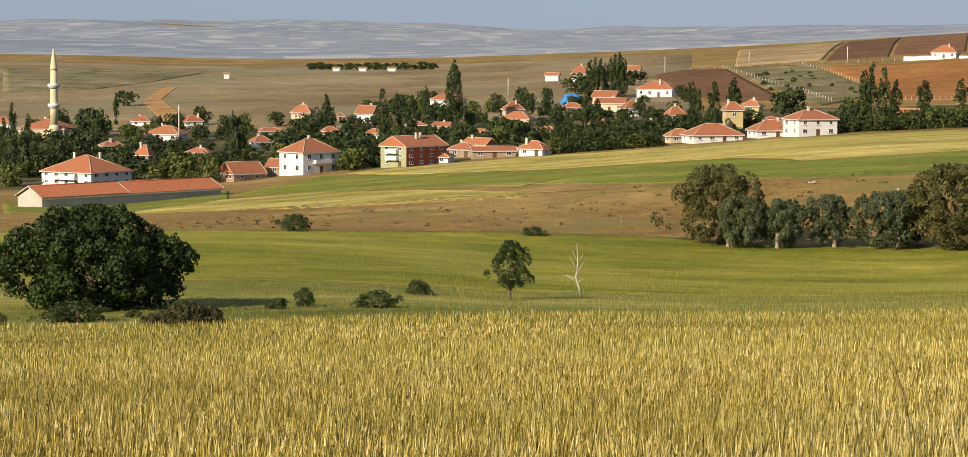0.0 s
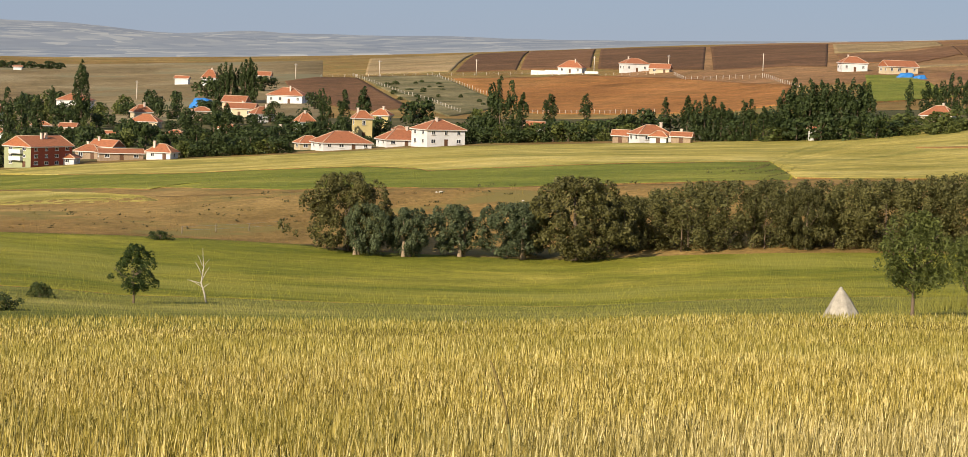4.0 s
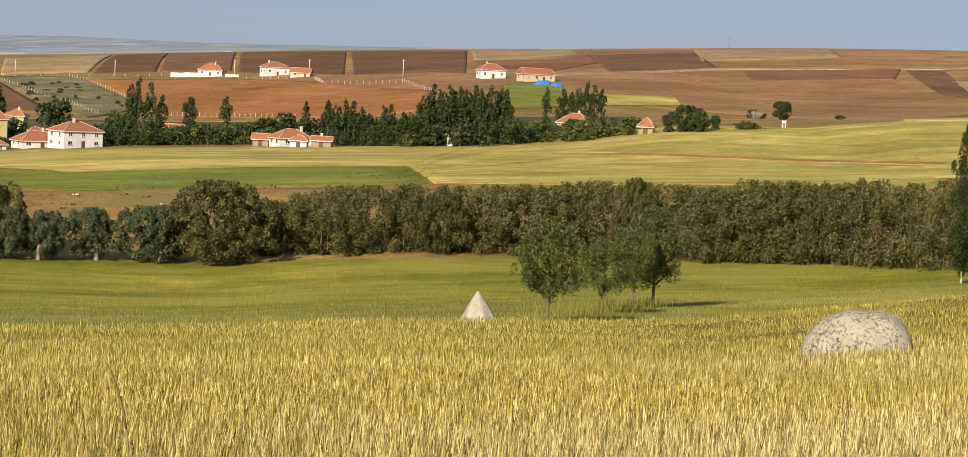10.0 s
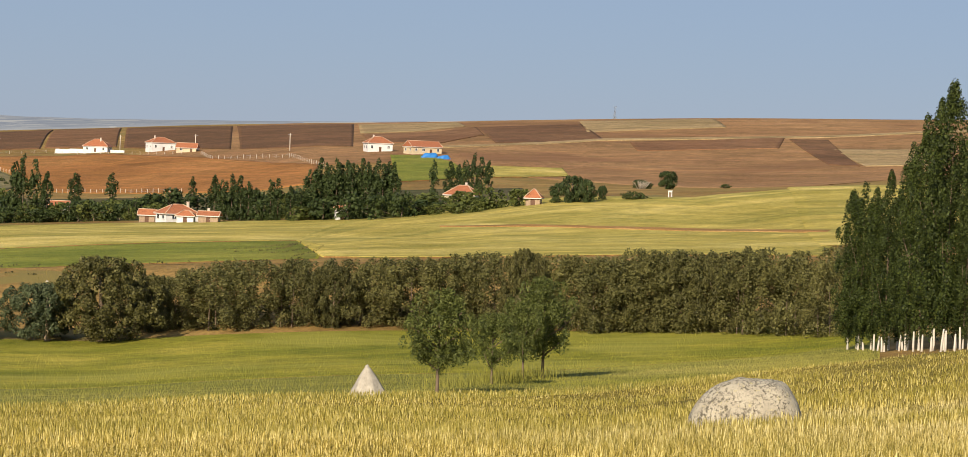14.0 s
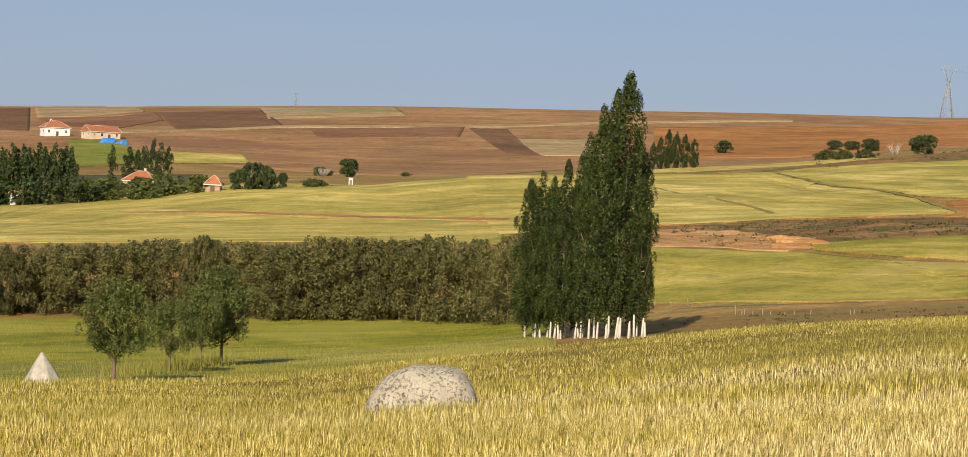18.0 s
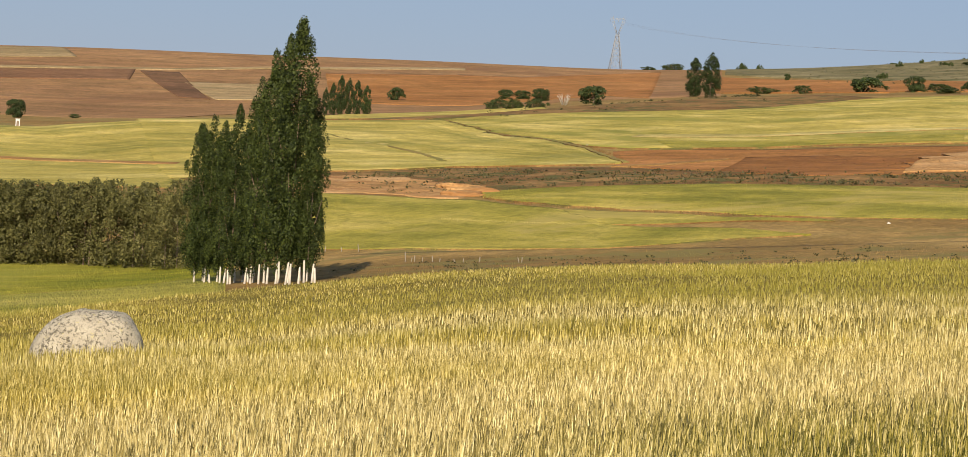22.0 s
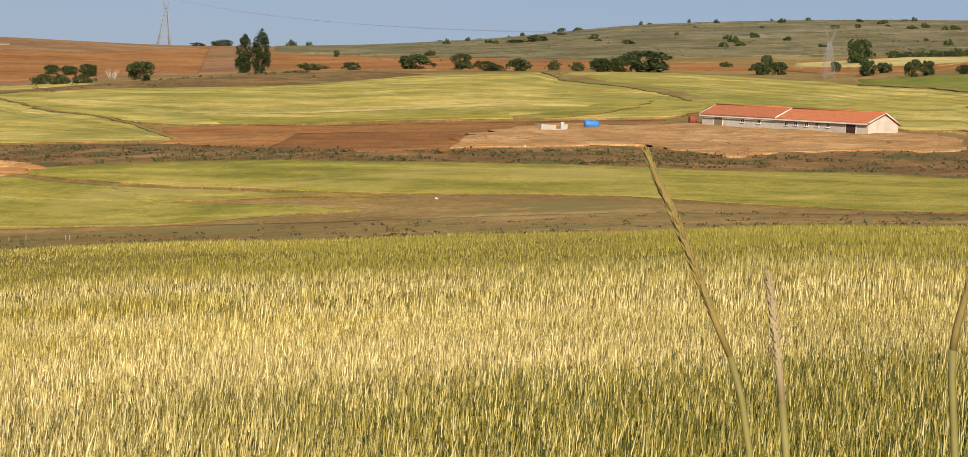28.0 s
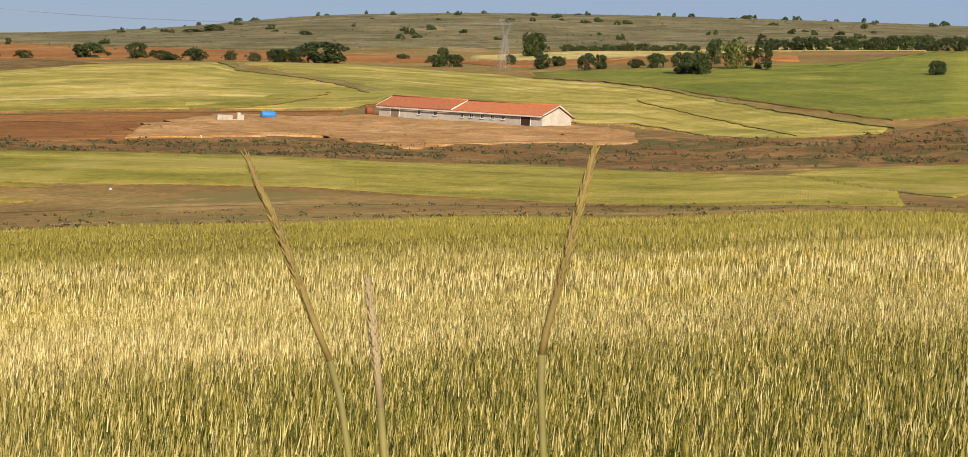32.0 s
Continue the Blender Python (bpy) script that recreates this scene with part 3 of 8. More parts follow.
field("field_behind_barn", "yellow crop on the slope behind the barn", [(440, 352), (430, 335), (421, 320), (404, 280), (395, 266), (399, 256), (365, 217), (356, 198), (370, 188)], [(600, 545), (604, 500), (593, 463), (576, 415), (554, 391), (525, 348), (495, 311), (461, 273), (425, 237), (384, 194)], M_YELLOWG, 3, n=110, ragged=1.5, crop=60000, crop_h=0.26)
field("margin_slope_second", "brown weedy margin through the slope crop", [(458, 293), (428, 262), (398, 233), (362, 199)], [(463, 297), (432, 265), (401, 234.5), (365, 200)], M_GREENY, 5, ragged=0.8, crop=1200, crop_h=0.4)
field("margin_brown_slope", "brown earth margin between crops on the slope", [(555, 391), (525, 346), (495, 310), (425, 236), (384, 193)], [(561, 394), (528, 346), (503, 316), (435, 243), (395, 200)], M_SWALE, 4, n=90, ragged=2.0, crop=2500, crop_h=0.5)
field("track_hill_lower", "worn pale track down the dry hill", [(-129, 966), (-120, 980)], [(-158, 1112), (-151, 1128)], M_EARTH, 2, ragged=1.5)
field("track_hill_upper", "worn pale track up the dry hill", [(-159, 1112), (-153, 1133)], [(-166, 1239), (-160, 1248)], M_EARTH, 2, ragged=1.5)
field("field_mauve_hill", "greyish-brown field on the dry hill", [(-235, 1173), (-197, 1210), (-181, 1295)], [(-284, 1418), (-236, 1449), (-166, 1422)], M_HILL, 2, ragged=1.5)
field("field_green_right", "green crop on the rising ground beside trees", [(553, 386), (509, 323), (447, 251), (404, 202), (419, 195)], [(586, 413), (576, 356), (592, 325), (622, 312), (857, 400)], M_GREEN2, 3, ragged=1.5, crop=22000, crop_h=0.26)
field("field_pale_hill", "pale yellow field at the foot of the hill", [(756, 565), (642, 427), (709, 438), (874, 426)], [(834, 620), (917, 610), (914, 565), (953, 464)], M_PALE, 3, ragged=1.5, crop=4000, crop_h=0.26)
field("field_red_big", "red ploughed field on the hill above the village", [(168, 963), (195, 881), (216, 832), (239, 836)], [(175, 1242), (238, 1223), (266, 1123), (278, 963)], M_RED, 2, ragged=1.5)
field("field_green_houses", "short green grass below the hill houses", [(263, 812), (276, 818), (303, 839)], [(325, 1015), (339, 1002), (333, 956)], M_GREEN2, 3, ragged=1.5, crop=4000, crop_h=0.26)
field("field_light_green", "light green meadow at the foot of the brown hill", [(308, 842), (350, 863)], [(338, 930), (373, 929)], M_YELLOW, 3, ragged=1.5, crop=4000, crop_h=0.26)
field("orchard_ground", "olive-brown orchard ground inside a fence", [(130, 927), (153, 985), (168, 1030)], [(129, 1274), (155, 1272), (171, 1268)], M_HILL, 3, ragged=1.5)
field("field_brown_hill", "brown ploughed field beside the orchard", [(83, 1101), (98, 966), (124, 997)], [(88, 1250), (107, 1287), (128, 1268)], M_BROWN, 2, ragged=1.5)
field("strip_tan", "tan stubble strip on the hill", [(135, 1301), (184, 1313)], [(167, 1581), (242, 1626)], M_TAN, 2, ragged=1.5)
field("strip_dark_one", "dark ploughed strip on the hill", [(185, 1300), (218, 1299)], [(245, 1620), (287, 1662)], M_DARK, 2, ragged=1.5)
field("strip_dark_two", "dark ploughed strip on the hill", [(220, 1303), (254, 1275)], [(288, 1660), (330, 1637)], M_BROWN, 2, ragged=1.5)
field("strip_dark_three", "dark ploughed strip on the hill", [(255.5, 1258), (290, 1165)], [(331, 1627), (368, 1473)], M_DARK, 2, ragged=1.5)
field("strip_dark_four", "dark ploughed strip on the hill", [(292, 1158), (333, 1098)], [(370, 1470), (438, 1445)], M_DARK, 2, ragged=1.5)
field("strip_tan_two", "tan stubble strip below the skyline", [(381, 1246), (414, 1248), (466, 1313)], [(432, 1417), (466, 1408), (492, 1403)], M_TAN, 2, ragged=1.5)
field("strip_brown_five", "brown ploughed strip on the hill", [(351, 1129), (379, 1108), (431, 1188)], [(375, 1222), (417, 1228), (463, 1290)], M_BROWN, 3, ragged=1.5)
field("field_brown_right", "wide brown ploughed field on the hill", [(313, 908), (339, 808), (341, 644), (413, 743), (413, 677), (436, 624)], [(360, 1063), (435, 1119), (596, 1123), (622, 1123), (780, 1119), (734, 923)], M_HILLSOIL, 1, ragged=1.5)
field("strip_track_hill", "pale farm track across the brown hill", [(361, 1063), (473, 1131), (585, 1121), (594, 1119), (813, 1167)], [(367, 1080), (479, 1146), (592, 1136), (601, 1133), (832, 1194)], M_TAN, 3, ragged=1.5)
field("strip_dark_six", "dark ploughed patch on the hill", [(410, 1112), (478, 1136)], [(463, 1290), (536, 1310)], M_DARK, 2, ragged=1.5)
field("strip_tan_three", "tan strip below the skyline", [(498, 1208), (592, 1229)], [(554, 1356), (647, 1363)], M_TAN, 2, ragged=1.5)
field("strip_dark_seven", "dark ploughed patch on the hill", [(459, 1050), (534, 1050)], [(483, 1113), (576, 1126)], M_BROWN, 3, ragged=1.5)
field("strip_dark_eight", "dark ploughed patch on the hill", [(495, 924), (499, 904)], [(571, 1111), (588, 1100)], M_DARK, 3, ragged=1.5)
field("strip_tan_four", "tan grass patch on the brown hill", [(501, 903), (520, 883)], [(555, 1032), (590, 1002)], M_TAN, 3, ragged=1.5)
field("field_red_far", "red ploughed field under the pylon", [(535, 866), (546, 782), (679, 862), (633, 775)], [(676, 1102), (770, 1104), (803, 1093), (1001, 1213)], M_RED, 2, ragged=1.5)
field("field_red_right", "red ploughed soil at the foot of the stony hill", [(704, 818), (673, 678), (704, 702), (695, 519), (649, 473), (613, 337)], [(935, 1087), (873, 880), (886, 884), (819, 672), (780, 569), (648, 357)], M_RED, 3, ragged=1.5)
field("bank_upper_red", "reddish scrubby bank along the upper slope", [(354, 553), (389, 549), (413, 526), (448, 513), (500, 525), (535, 540)], [(360, 563), (394, 578), (430, 573), (470, 577), (518, 594), (560, 600)], M_BANK, 3, ragged=2.0, crop=6000, crop_h=0.35)
field("strip_hill_foot", "pale green crop at the foot of the brown hill", [(342, 558), (360, 563), (394, 578), (430, 573)], [(366, 598), (400, 640), (440, 662), (480, 650)], M_YELLOW, 3, ragged=1.5, crop=2500, crop_h=0.26)


def verge(name, label, line, width, h, n, mat, seed):
    """Rough grass along a field's edge."""
    rng = np.random.default_rng(seed)
    p = resample(line, 200)
    k = rng.uniform(0, 198.99, n)
    i, f = k.astype(int), (k % 1)[:, None]
    sow(name, label, p[i] * (1 - f) + p[i + 1] * f + rng.normal(size=(n, 2)) * width, h, 0.00013, mat, rng)


verge("edge_grass", "pale dry grass along the edge of the lower crop", [(138, 248), (142, 240), (145, 233), (152, 212), (158, 199), (166, 196), (179, 190)], 0.8, 0.16, 700, M_SWALE, 1)
verge("edge_grass", "pale dry grass between the crop and the earth bank", [(198, 277), (206, 276), (216, 268), (222, 254), (227, 240), (238, 228), (256, 204)], 0.8, 0.2, 700, M_SWALE, 2)
verge("edge_grass", "pale dry grass above the red terrace", [(316, 398), (323, 400), (341, 391), (358, 378), (374, 357), (391, 344)], 1.4, 0.2, 500, M_YELLOWG, 3)
verge("edge_grass", "pale dry grass at the tip of the slope crop", [(396, 258), (380, 232), (365, 216), (356, 198), (368, 187)], 1.2, 0.25, 900, M_PALE, 4)
verge("path_grass", "dark weeds along the path between the lower crops", [(190, 267), (186, 254), (186, 244), (187, 231), (190, 217), (194, 204)], 0.5, 0.35, 900, M_BANK, 5)
# this dark row is added for the shadow lying in the ditch
verge("ditch_shade", "dark blades added as the shadow in a ditch", [(270, 147), (257, 135), (248, 126), (238, 115)], 0.3, 0.3, 420, M_GARDEN_AND_SHADE, 6)
verge("willow_grass", "tall dark green grass under the young willows", [(48, 140), (56, 151), (63, 163), (67, 169)], 1.0, 1.0, 900, M_GREENNEAR, 8)
# rows of dark blades imitate the crop's shadow in the sunk tramlines
for k, arc in enumerate(([(91.9, 371.6), (99.5, 379.5), (108, 391.5), (114, 402)], [(90.9, 361.7), (97.1, 366.3), (102.3, 374.4), (109.2, 391.8)], [(93, 354.4), (98.2, 359.2), (105.2, 372), (112.6, 392.5)], [(95.4, 343.7), (102.5, 357.1), (111.7, 383.7)])):
    verge("tramline", "curved tramline in the green crop, its shadow drawn as dark blades", arc, 0.25, 0.35, 260, M_GARDEN_AND_SHADE, 20 + k)
verge("ripe_streak", "pale ripe streak in the lower crop", [(169, 246), (172, 235), (176, 222)], 0.45, 0.3, 700, M_PALE, 9)
verge("margin_weeds", "dark weeds on the margin between the upper crops", [(366, 532), (336, 466), (331, 442), (320, 411), (290, 358)], 1.0, 0.4, 1200, M_BANK, 7)

# ---- building blocks ----
def link(name, me, parent=None, label=""):
    ob = new(name, me)
    if parent is not None:
        ob.parent = parent
    if label:
        ob["label"] = label
    return ob


def part(name, bm, material, parent, label=""):
    """Links a bmesh as one mesh object under a thing or a part."""
    me = bpy.data.meshes.new(name)
    bm.to_mesh(me)
    bm.free()
    me.materials.append(material)
    return link(name, me, parent, label)


def base(name, x, y, z=None, turn=0.0, label="", category="", group="", scale=(1, 1, 1)):
    """An Empty at a thing's foot."""
    e = new(name)
    e.location, e.rotation_euler, e.scale = (x, y, gz(x, y) if z is None else z), (0, 0, radians(turn)), scale
    e.empty_display_size = 0.2
    return tagged(e, label, category, group)


def box(bm, x0, y0, z0, x1, y1, z1, bevel=0.0):
    r = bmesh.ops.create_cube(bm, size=1.0)
    bmesh.ops.transform(bm, matrix=Matrix.Translation(((x0 + x1) / 2, (y0 + y1) / 2, (z0 + z1) / 2)) @ Matrix.Diagonal((x1 - x0, y1 - y0, z1 - z0, 1)), verts=r["verts"])
    if bevel:
        edges = list({e for v in r["verts"] for e in v.link_edges})
        bmesh.ops.bevel(bm, geom=edges, offset=bevel, segments=1, affect="EDGES")
    return bm


def tube(bm, pts, radii, sides=7):
    """A tapered tube along points."""
    rings = []
    for k, (p, r) in enumerate(zip(pts, radii)):
        p = Vector(p)
        d = (Vector(pts[min(k + 1, len(pts) - 1)]) - Vector(pts[max(k - 1, 0)])).normalized()
        u = d.orthogonal().normalized() if k == 0 else (u - d * u.dot(d)).normalized()
        w = d.cross(u)
        rings.append([bm.verts.new(p + r * (math.cos(a) * u + math.sin(a) * w)) for a in [2 * math.pi * i / sides for i in range(sides)]])
    for a, b in zip(rings, rings[1:]):
        for i in range(sides):
            f = bm.faces.new((a[i], a[(i + 1) % sides], b[(i + 1) % sides], b[i]))
            f.smooth = True
    bm.faces.new(rings[0][::-1]), bm.faces.new(rings[-1])
    return bm


def blades(name, P, S, mat, rng, slim=0.7):
    """One mesh of many small bent leaves: centres P, sizes S."""
    n = len(P)
    d = rng.normal(size=(n, 3))
    d /= np.linalg.norm(d, axis=1)[:, None]
    e = rng.normal(size=(n, 3))
    e = np.cross(d, e)
    e /= np.linalg.norm(e, axis=1)[:, None]
    nrm = np.cross(d, e)
    s = S[:, None]
    V = np.stack([P - d * s * 0.5, P + e * s * 0.5 * slim + nrm * s * 0.12, P + d * s * 0.5, P - e * s * 0.5 * slim + nrm * s * 0.12], 1).reshape(-1, 3)
    me = bpy.data.meshes.new(name)
    me.vertices.add(4 * n)
    me.vertices.foreach_set("co", V.ravel())
    me.loops.add(4 * n)
    me.loops.foreach_set("vertex_index", np.arange(4 * n))
    me.polygons.add(n)
    me.polygons.foreach_set("loop_start", np.arange(n) * 4)
    me.update(calc_edges=True)
    me.validate()
    me.materials.append(mat)
    return me


def crown_mesh(rng, outline, wobble, aspect, boughs, per, size, reach, tall, mat, slim=0.7, loose=0.5):
    """A crown of width 1 and height 1 (aspect: its real height over its width): boughs under the outline, each a shell of leaves that face outward."""
    P, D, made = [], [], 0
    while made < boughs:
        z, a = rng.uniform(0, 1), rng.uniform(0, 2 * math.pi)
        R = outline(z) * wobble(z, a) * 0.5
        if R <= 0.015 or rng.uniform() > R / 0.5 * 0.85 + 0.15:
            continue
        made += 1
        r = min(reach * rng.uniform(0.65, 1.3), R * 1.1)
        q = max(0.0, R - r * 0.75) * rng.uniform(0, 1) ** 0.35
        c = np.array([q * math.cos(a), q * math.sin(a), min(z * aspect, aspect - r * tall * 0.75)])
        n = max(12, int(per * (r / reach) ** 2))
        d = rng.normal(size=(n, 3)) + np.array([math.cos(a) * 0.45 * q / 0.5, math.sin(a) * 0.45 * q / 0.5, 0.35])
        d /= np.linalg.norm(d, axis=1)[:, None]
        p = d * r * rng.uniform(0.62, 1.1, n)[:, None]
        p[:, :2] *= (1 - 0.28 * d[:, 2:]) * (1.0 if tall <= 1.2 else 0.95)
        p[:, 2] *= tall
        P.append(c + p), D.append(d)
    P, D = np.concatenate(P), np.concatenate(D)
    n = len(P)
    P[:, 2] = np.clip(P[:, 2], 0.01, None)
    nrm = D + rng.normal(size=(n, 3)) * loose
    nrm /= np.linalg.norm(nrm, axis=1)[:, None]
    d = np.cross(nrm, rng.normal(size=(n, 3)))
    d /= np.linalg.norm(d, axis=1)[:, None]
    e = np.cross(nrm, d)
    s = (size * rng.uniform(0.6, 1.4, n))[:, None]
    V = np.stack([P - d * s * 0.5, P + e * s * 0.5 * slim + nrm * s * 0.1, P + d * s * 0.5, P - e * s * 0.5 * slim + nrm * s * 0.1], 1).reshape(-1, 3)
    V[:, 2] /= aspect
    me = bpy.data.meshes.new("crown")
    me.vertices.add(4 * n)
    me.vertices.foreach_set("co", V.ravel())
    me.loops.add(4 * n)
    me.loops.foreach_set("vertex_index", np.arange(4 * n))
    me.polygons.add(n)
    me.polygons.foreach_set("loop_start", np.arange(n) * 4)
    me.update(calc_edges=True)
    me.validate()
    me.materials.append(mat)
    return me


def lump(seed, k=3.0, amt=0.3):
    """A wobble of a crown's radius over height and bearing."""
    def f(z, a):
        return 1 + amt * (noise.noise((math.cos(a) * k * 0.5 + seed * 7.1, math.sin(a) * k * 0.5, z * k)) * 1.6)
    return f


M_BARK = plain("grey_bark", (0.16, 0.115, 0.08), 0.9, 0.4, 6.0, bump=0.5)
M_BARKPALE = plain("pale_bark", (0.32, 0.24, 0.16), 0.9, 0.35, 6.0, bump=0.4)
M_LIME = plain("whitewash_on_bark", (0.55, 0.50, 0.42), 0.85, 0.2, 5.0, bump=0.3)
M_LEAF_WALNUT = foliage("walnut_leaves", (0.014, 0.028, 0.006), (0.045, 0.07, 0.014))
M_LEAF_OLIVE = foliage("olive_green_leaves", (0.086, 0.083, 0.028), (0.185, 0.172, 0.058), (0.16, 0.128, 0.045), 0.06, 0.33)
M_LEAF_OLEASTER = foliage("oleaster_leaves", (0.055, 0.054, 0.018), (0.135, 0.125, 0.04), (0.115, 0.092, 0.032), 0.06, 0.28)
M_LEAF_GREY = foliage("grey_green_leaves", (0.05, 0.068, 0.032), (0.125, 0.145, 0.07))
M_LEAF_WILLOW = foliage("willow_leaves", (0.062, 0.078, 0.018), (0.15, 0.168, 0.044), through_light=0.3)
M_LEAF_POPLAR = foliage("poplar_leaves", (0.011, 0.02, 0.004), (0.082, 0.105, 0.022))
M_LEAF_TOWN = foliage("village_leaves", (0.022, 0.036, 0.011), (0.066, 0.09, 0.027))
M_LEAF_BUSH = foliage("bush_leaves", (0.025, 0.04, 0.011), (0.08, 0.10, 0.028))
M_LEAF_RED = foliage("brown_green_leaves", (0.045, 0.045, 0.015), (0.115, 0.10, 0.035))


def dome(lo=0.06, skew=0.45, square=0.5):
    """Crown outline: widest at the height skew, blunt by square."""
    def f(z):
        if z < lo:
            return 0.0
        u = (z - skew) / (1 - skew) if z > skew else (skew - z) / (skew - lo)
        return max(0.0, 1 - u ** (2.4 if z > skew else 3.0)) ** square
    return f


def spire(lo=0.05):
    """A narrow poplar outline."""
    def f(z):
        if z < lo:
            return 0.0
        return (min(1.0, (z - lo) / 0.16) ** 0.6) * max(0.02, 1 - max(0.0, (z - 0.4) / 0.62) ** 2.3)
    return f


def column(lo=0.02):
    """A poplar's close column with a blunt point."""
    def f(z):
        if z < lo:
            return 0.0
        return (min(1.0, 0.35 + (z - lo) / 0.3) ** 0.7) * max(0.03, 1 - max(0.0, (z - 0.5) / 0.51) ** 2.3)
    return f


def tree_proto(key, seed, outline, aspect, boughs, per, size, reach, tall, mat, bark, stem=0.16, stem_r=0.02, limbs=6, wob=0.3, slim=0.7, wob_k=3.0, stems=1, split=False, loose=0.5):
    """Meshes of a tree of height 1 and crown width 1: trunk with limbs, and crown."""
    rng = np.random.default_rng(seed)
    crown = crown_mesh(rng, outline, lump(seed, wob_k, wob), aspect, boughs, per, size, reach, tall, mat, slim, loose)
    bm = bmesh.new()
    arms = []
    for s in range(stems):
        off = (0.0, 0.0) if stems == 1 else (rng.uniform(-0.2, 0.2), rng.uniform(-0.2, 0.2))
        bend = rng.normal(size=2) * 0.03
        pts = [(off[0] + bend[0] * t * t, off[1] + bend[1] * t * t, -0.03 + 0.8 * t) for t in (0, 0.15, 0.4, 0.7, 1.0)]
        tube(bm, pts, [stem_r * k for k in (1.5, 1.0, 0.8, 0.5, 0.2)], 8)
        for k in range(limbs):
            z0 = rng.uniform(stem, 0.6)
            a = rng.uniform(0, 6.28)
            r = 0.42 * outline(min(0.9, z0 + 0.2))
            b = (off[0] + bend[0] * (z0 / 0.8) ** 2, off[1] + bend[1] * (z0 / 0.8) ** 2, z0)
            lb = bmesh.new() if split else bm
            tube(lb, [b, (b[0] + r * 0.5 * math.cos(a), b[1] + r * 0.5 * math.sin(a), z0 + 0.1), (b[0] + r * math.cos(a), b[1] + r * math.sin(a), z0 + 0.24)], [stem_r * 0.5, stem_r * 0.33, stem_r * 0.12], 5)
            if split:
                lm = bpy.data.meshes.new("limb")
                lb.to_mesh(lm)
                lb.free()
                lm.materials.append(bark)
                arms.append(lm)
    me = bpy.data.meshes.new("trunk")
    bm.to_mesh(me)
    bm.free()
    me.materials.append(bark)
    if key == "poplar":
        me.materials.append(M_BARK)
        for p in me.polygons:
            p.material_index = 1 if p.center.z > 0.1 else 0
    return me, crown, arms


PROTO = {}


def variants(kind, count, outline, *a, **k):
    PROTO[kind] = [tree_proto(kind, 11 * i + len(PROTO) * 101 + 5, outline, *a, **k) for i in range(count)]


variants("walnut", 1, dome(0.02, 0.36, 0.62), 0.52, 340, 100, 0.02, 0.052, 0.85, M_LEAF_WALNUT, M_BARK, 0.1, 0.03, 5, 0.12, 0.75, split=True)
variants("olive", 3, dome(0.05, 0.45, 0.55), 0.8, 250, 84, 0.023, 0.05, 1.2, M_LEAF_OLEASTER, M_BARK, 0.14, 0.028, 1, 0.42, 0.75, 3.4, split=True, loose=0.6)
variants("hedge", 4, dome(0.0, 0.42, 0.34), 1.15, 88, 92, 0.031, 0.085, 1.5, M_LEAF_OLIVE, M_BARK, 0.08, 0.008, 1, 0.35, 0.75, 4.5, 2, loose=0.6)
variants("grey", 3, dome(0.1, 0.5, 0.42), 0.95, 150, 76, 0.036, 0.075, 1.25, M_LEAF_GREY, M_BARKPALE, 0.1, 0.04, 0, 0.25, 0.7, stems=2)
variants("willow", 3, dome(0.3, 0.62, 0.55), 1.3, 120, 80, 0.042, 0.08, 1.5, M_LEAF_WILLOW, M_BARK, 0.22, 0.022, 7, 0.5, 0.42, split=True, loose=0.8)
variants("poplar", 4, spire(0.07), 4.8, 180, 104, 0.042, 0.095, 2.5, M_LEAF_POPLAR, M_LIME, 0.10, 0.02, 2, 0.3, 0.8, 6.0, loose=0.4)
variants("spire", 4, column(0.02), 4.0, 36, 58, 0.125, 0.17, 2.4, M_LEAF_TOWN, M_BARK, 0.06, 0.04, 0, 0.12, 0.85, 4.0, loose=0.35)
variants("denspire", 3, column(0.02), 4.0, 110, 80, 0.07, 0.125, 2.3, M_LEAF_TOWN, M_BARK, 0.06, 0.04, 0, 0.1, 0.85, 4.0, loose=0.3)
variants("town", 5, dome(0.0, 0.45, 0.45), 0.8, 24, 30, 0.095, 0.165, 1.1, M_LEAF_TOWN, M_BARK, 0.1, 0.03, 4, 0.5, 0.85)
variants("townolive", 3, dome(0.0, 0.45, 0.45), 0.8, 24, 34, 0.095, 0.165, 1.1, M_LEAF_WILLOW, M_BARK, 0.1, 0.03, 4, 0.5, 0.85)
variants("bush", 3, dome(0.0, 0.25, 0.6), 0.55, 64, 40, 0.048, 0.09, 1.0, M_LEAF_BUSH, M_BARK, 0.05, 0.015, 4, 0.45, 0.75, 5.0, 3)
variants("rosebush", 1, dome(0.0, 0.25, 0.6), 0.42, 210, 76, 0.028, 0.055, 1.0, M_LEAF_RED, M_BARK, 0.05, 0.015, 4, 0.4, 0.75, 5.0, 3)
variants("scrub", 2, dome(0.0, 0.3, 0.55), 0.4, 14, 30, 0.11, 0.15, 0.8, M_LEAF_BUSH, M_BARK, 0.05, 0.015, 3, 0.5, 0.8)
variants("apple", 1, dome(0.22, 0.55, 0.62), 1.2, 95, 60, 0.036, 0.08, 1.1, M_LEAF_WALNUT, M_BARK, 0.2, 0.022, 5, 0.4, 0.7, 6.0, split=True, loose=0.65)
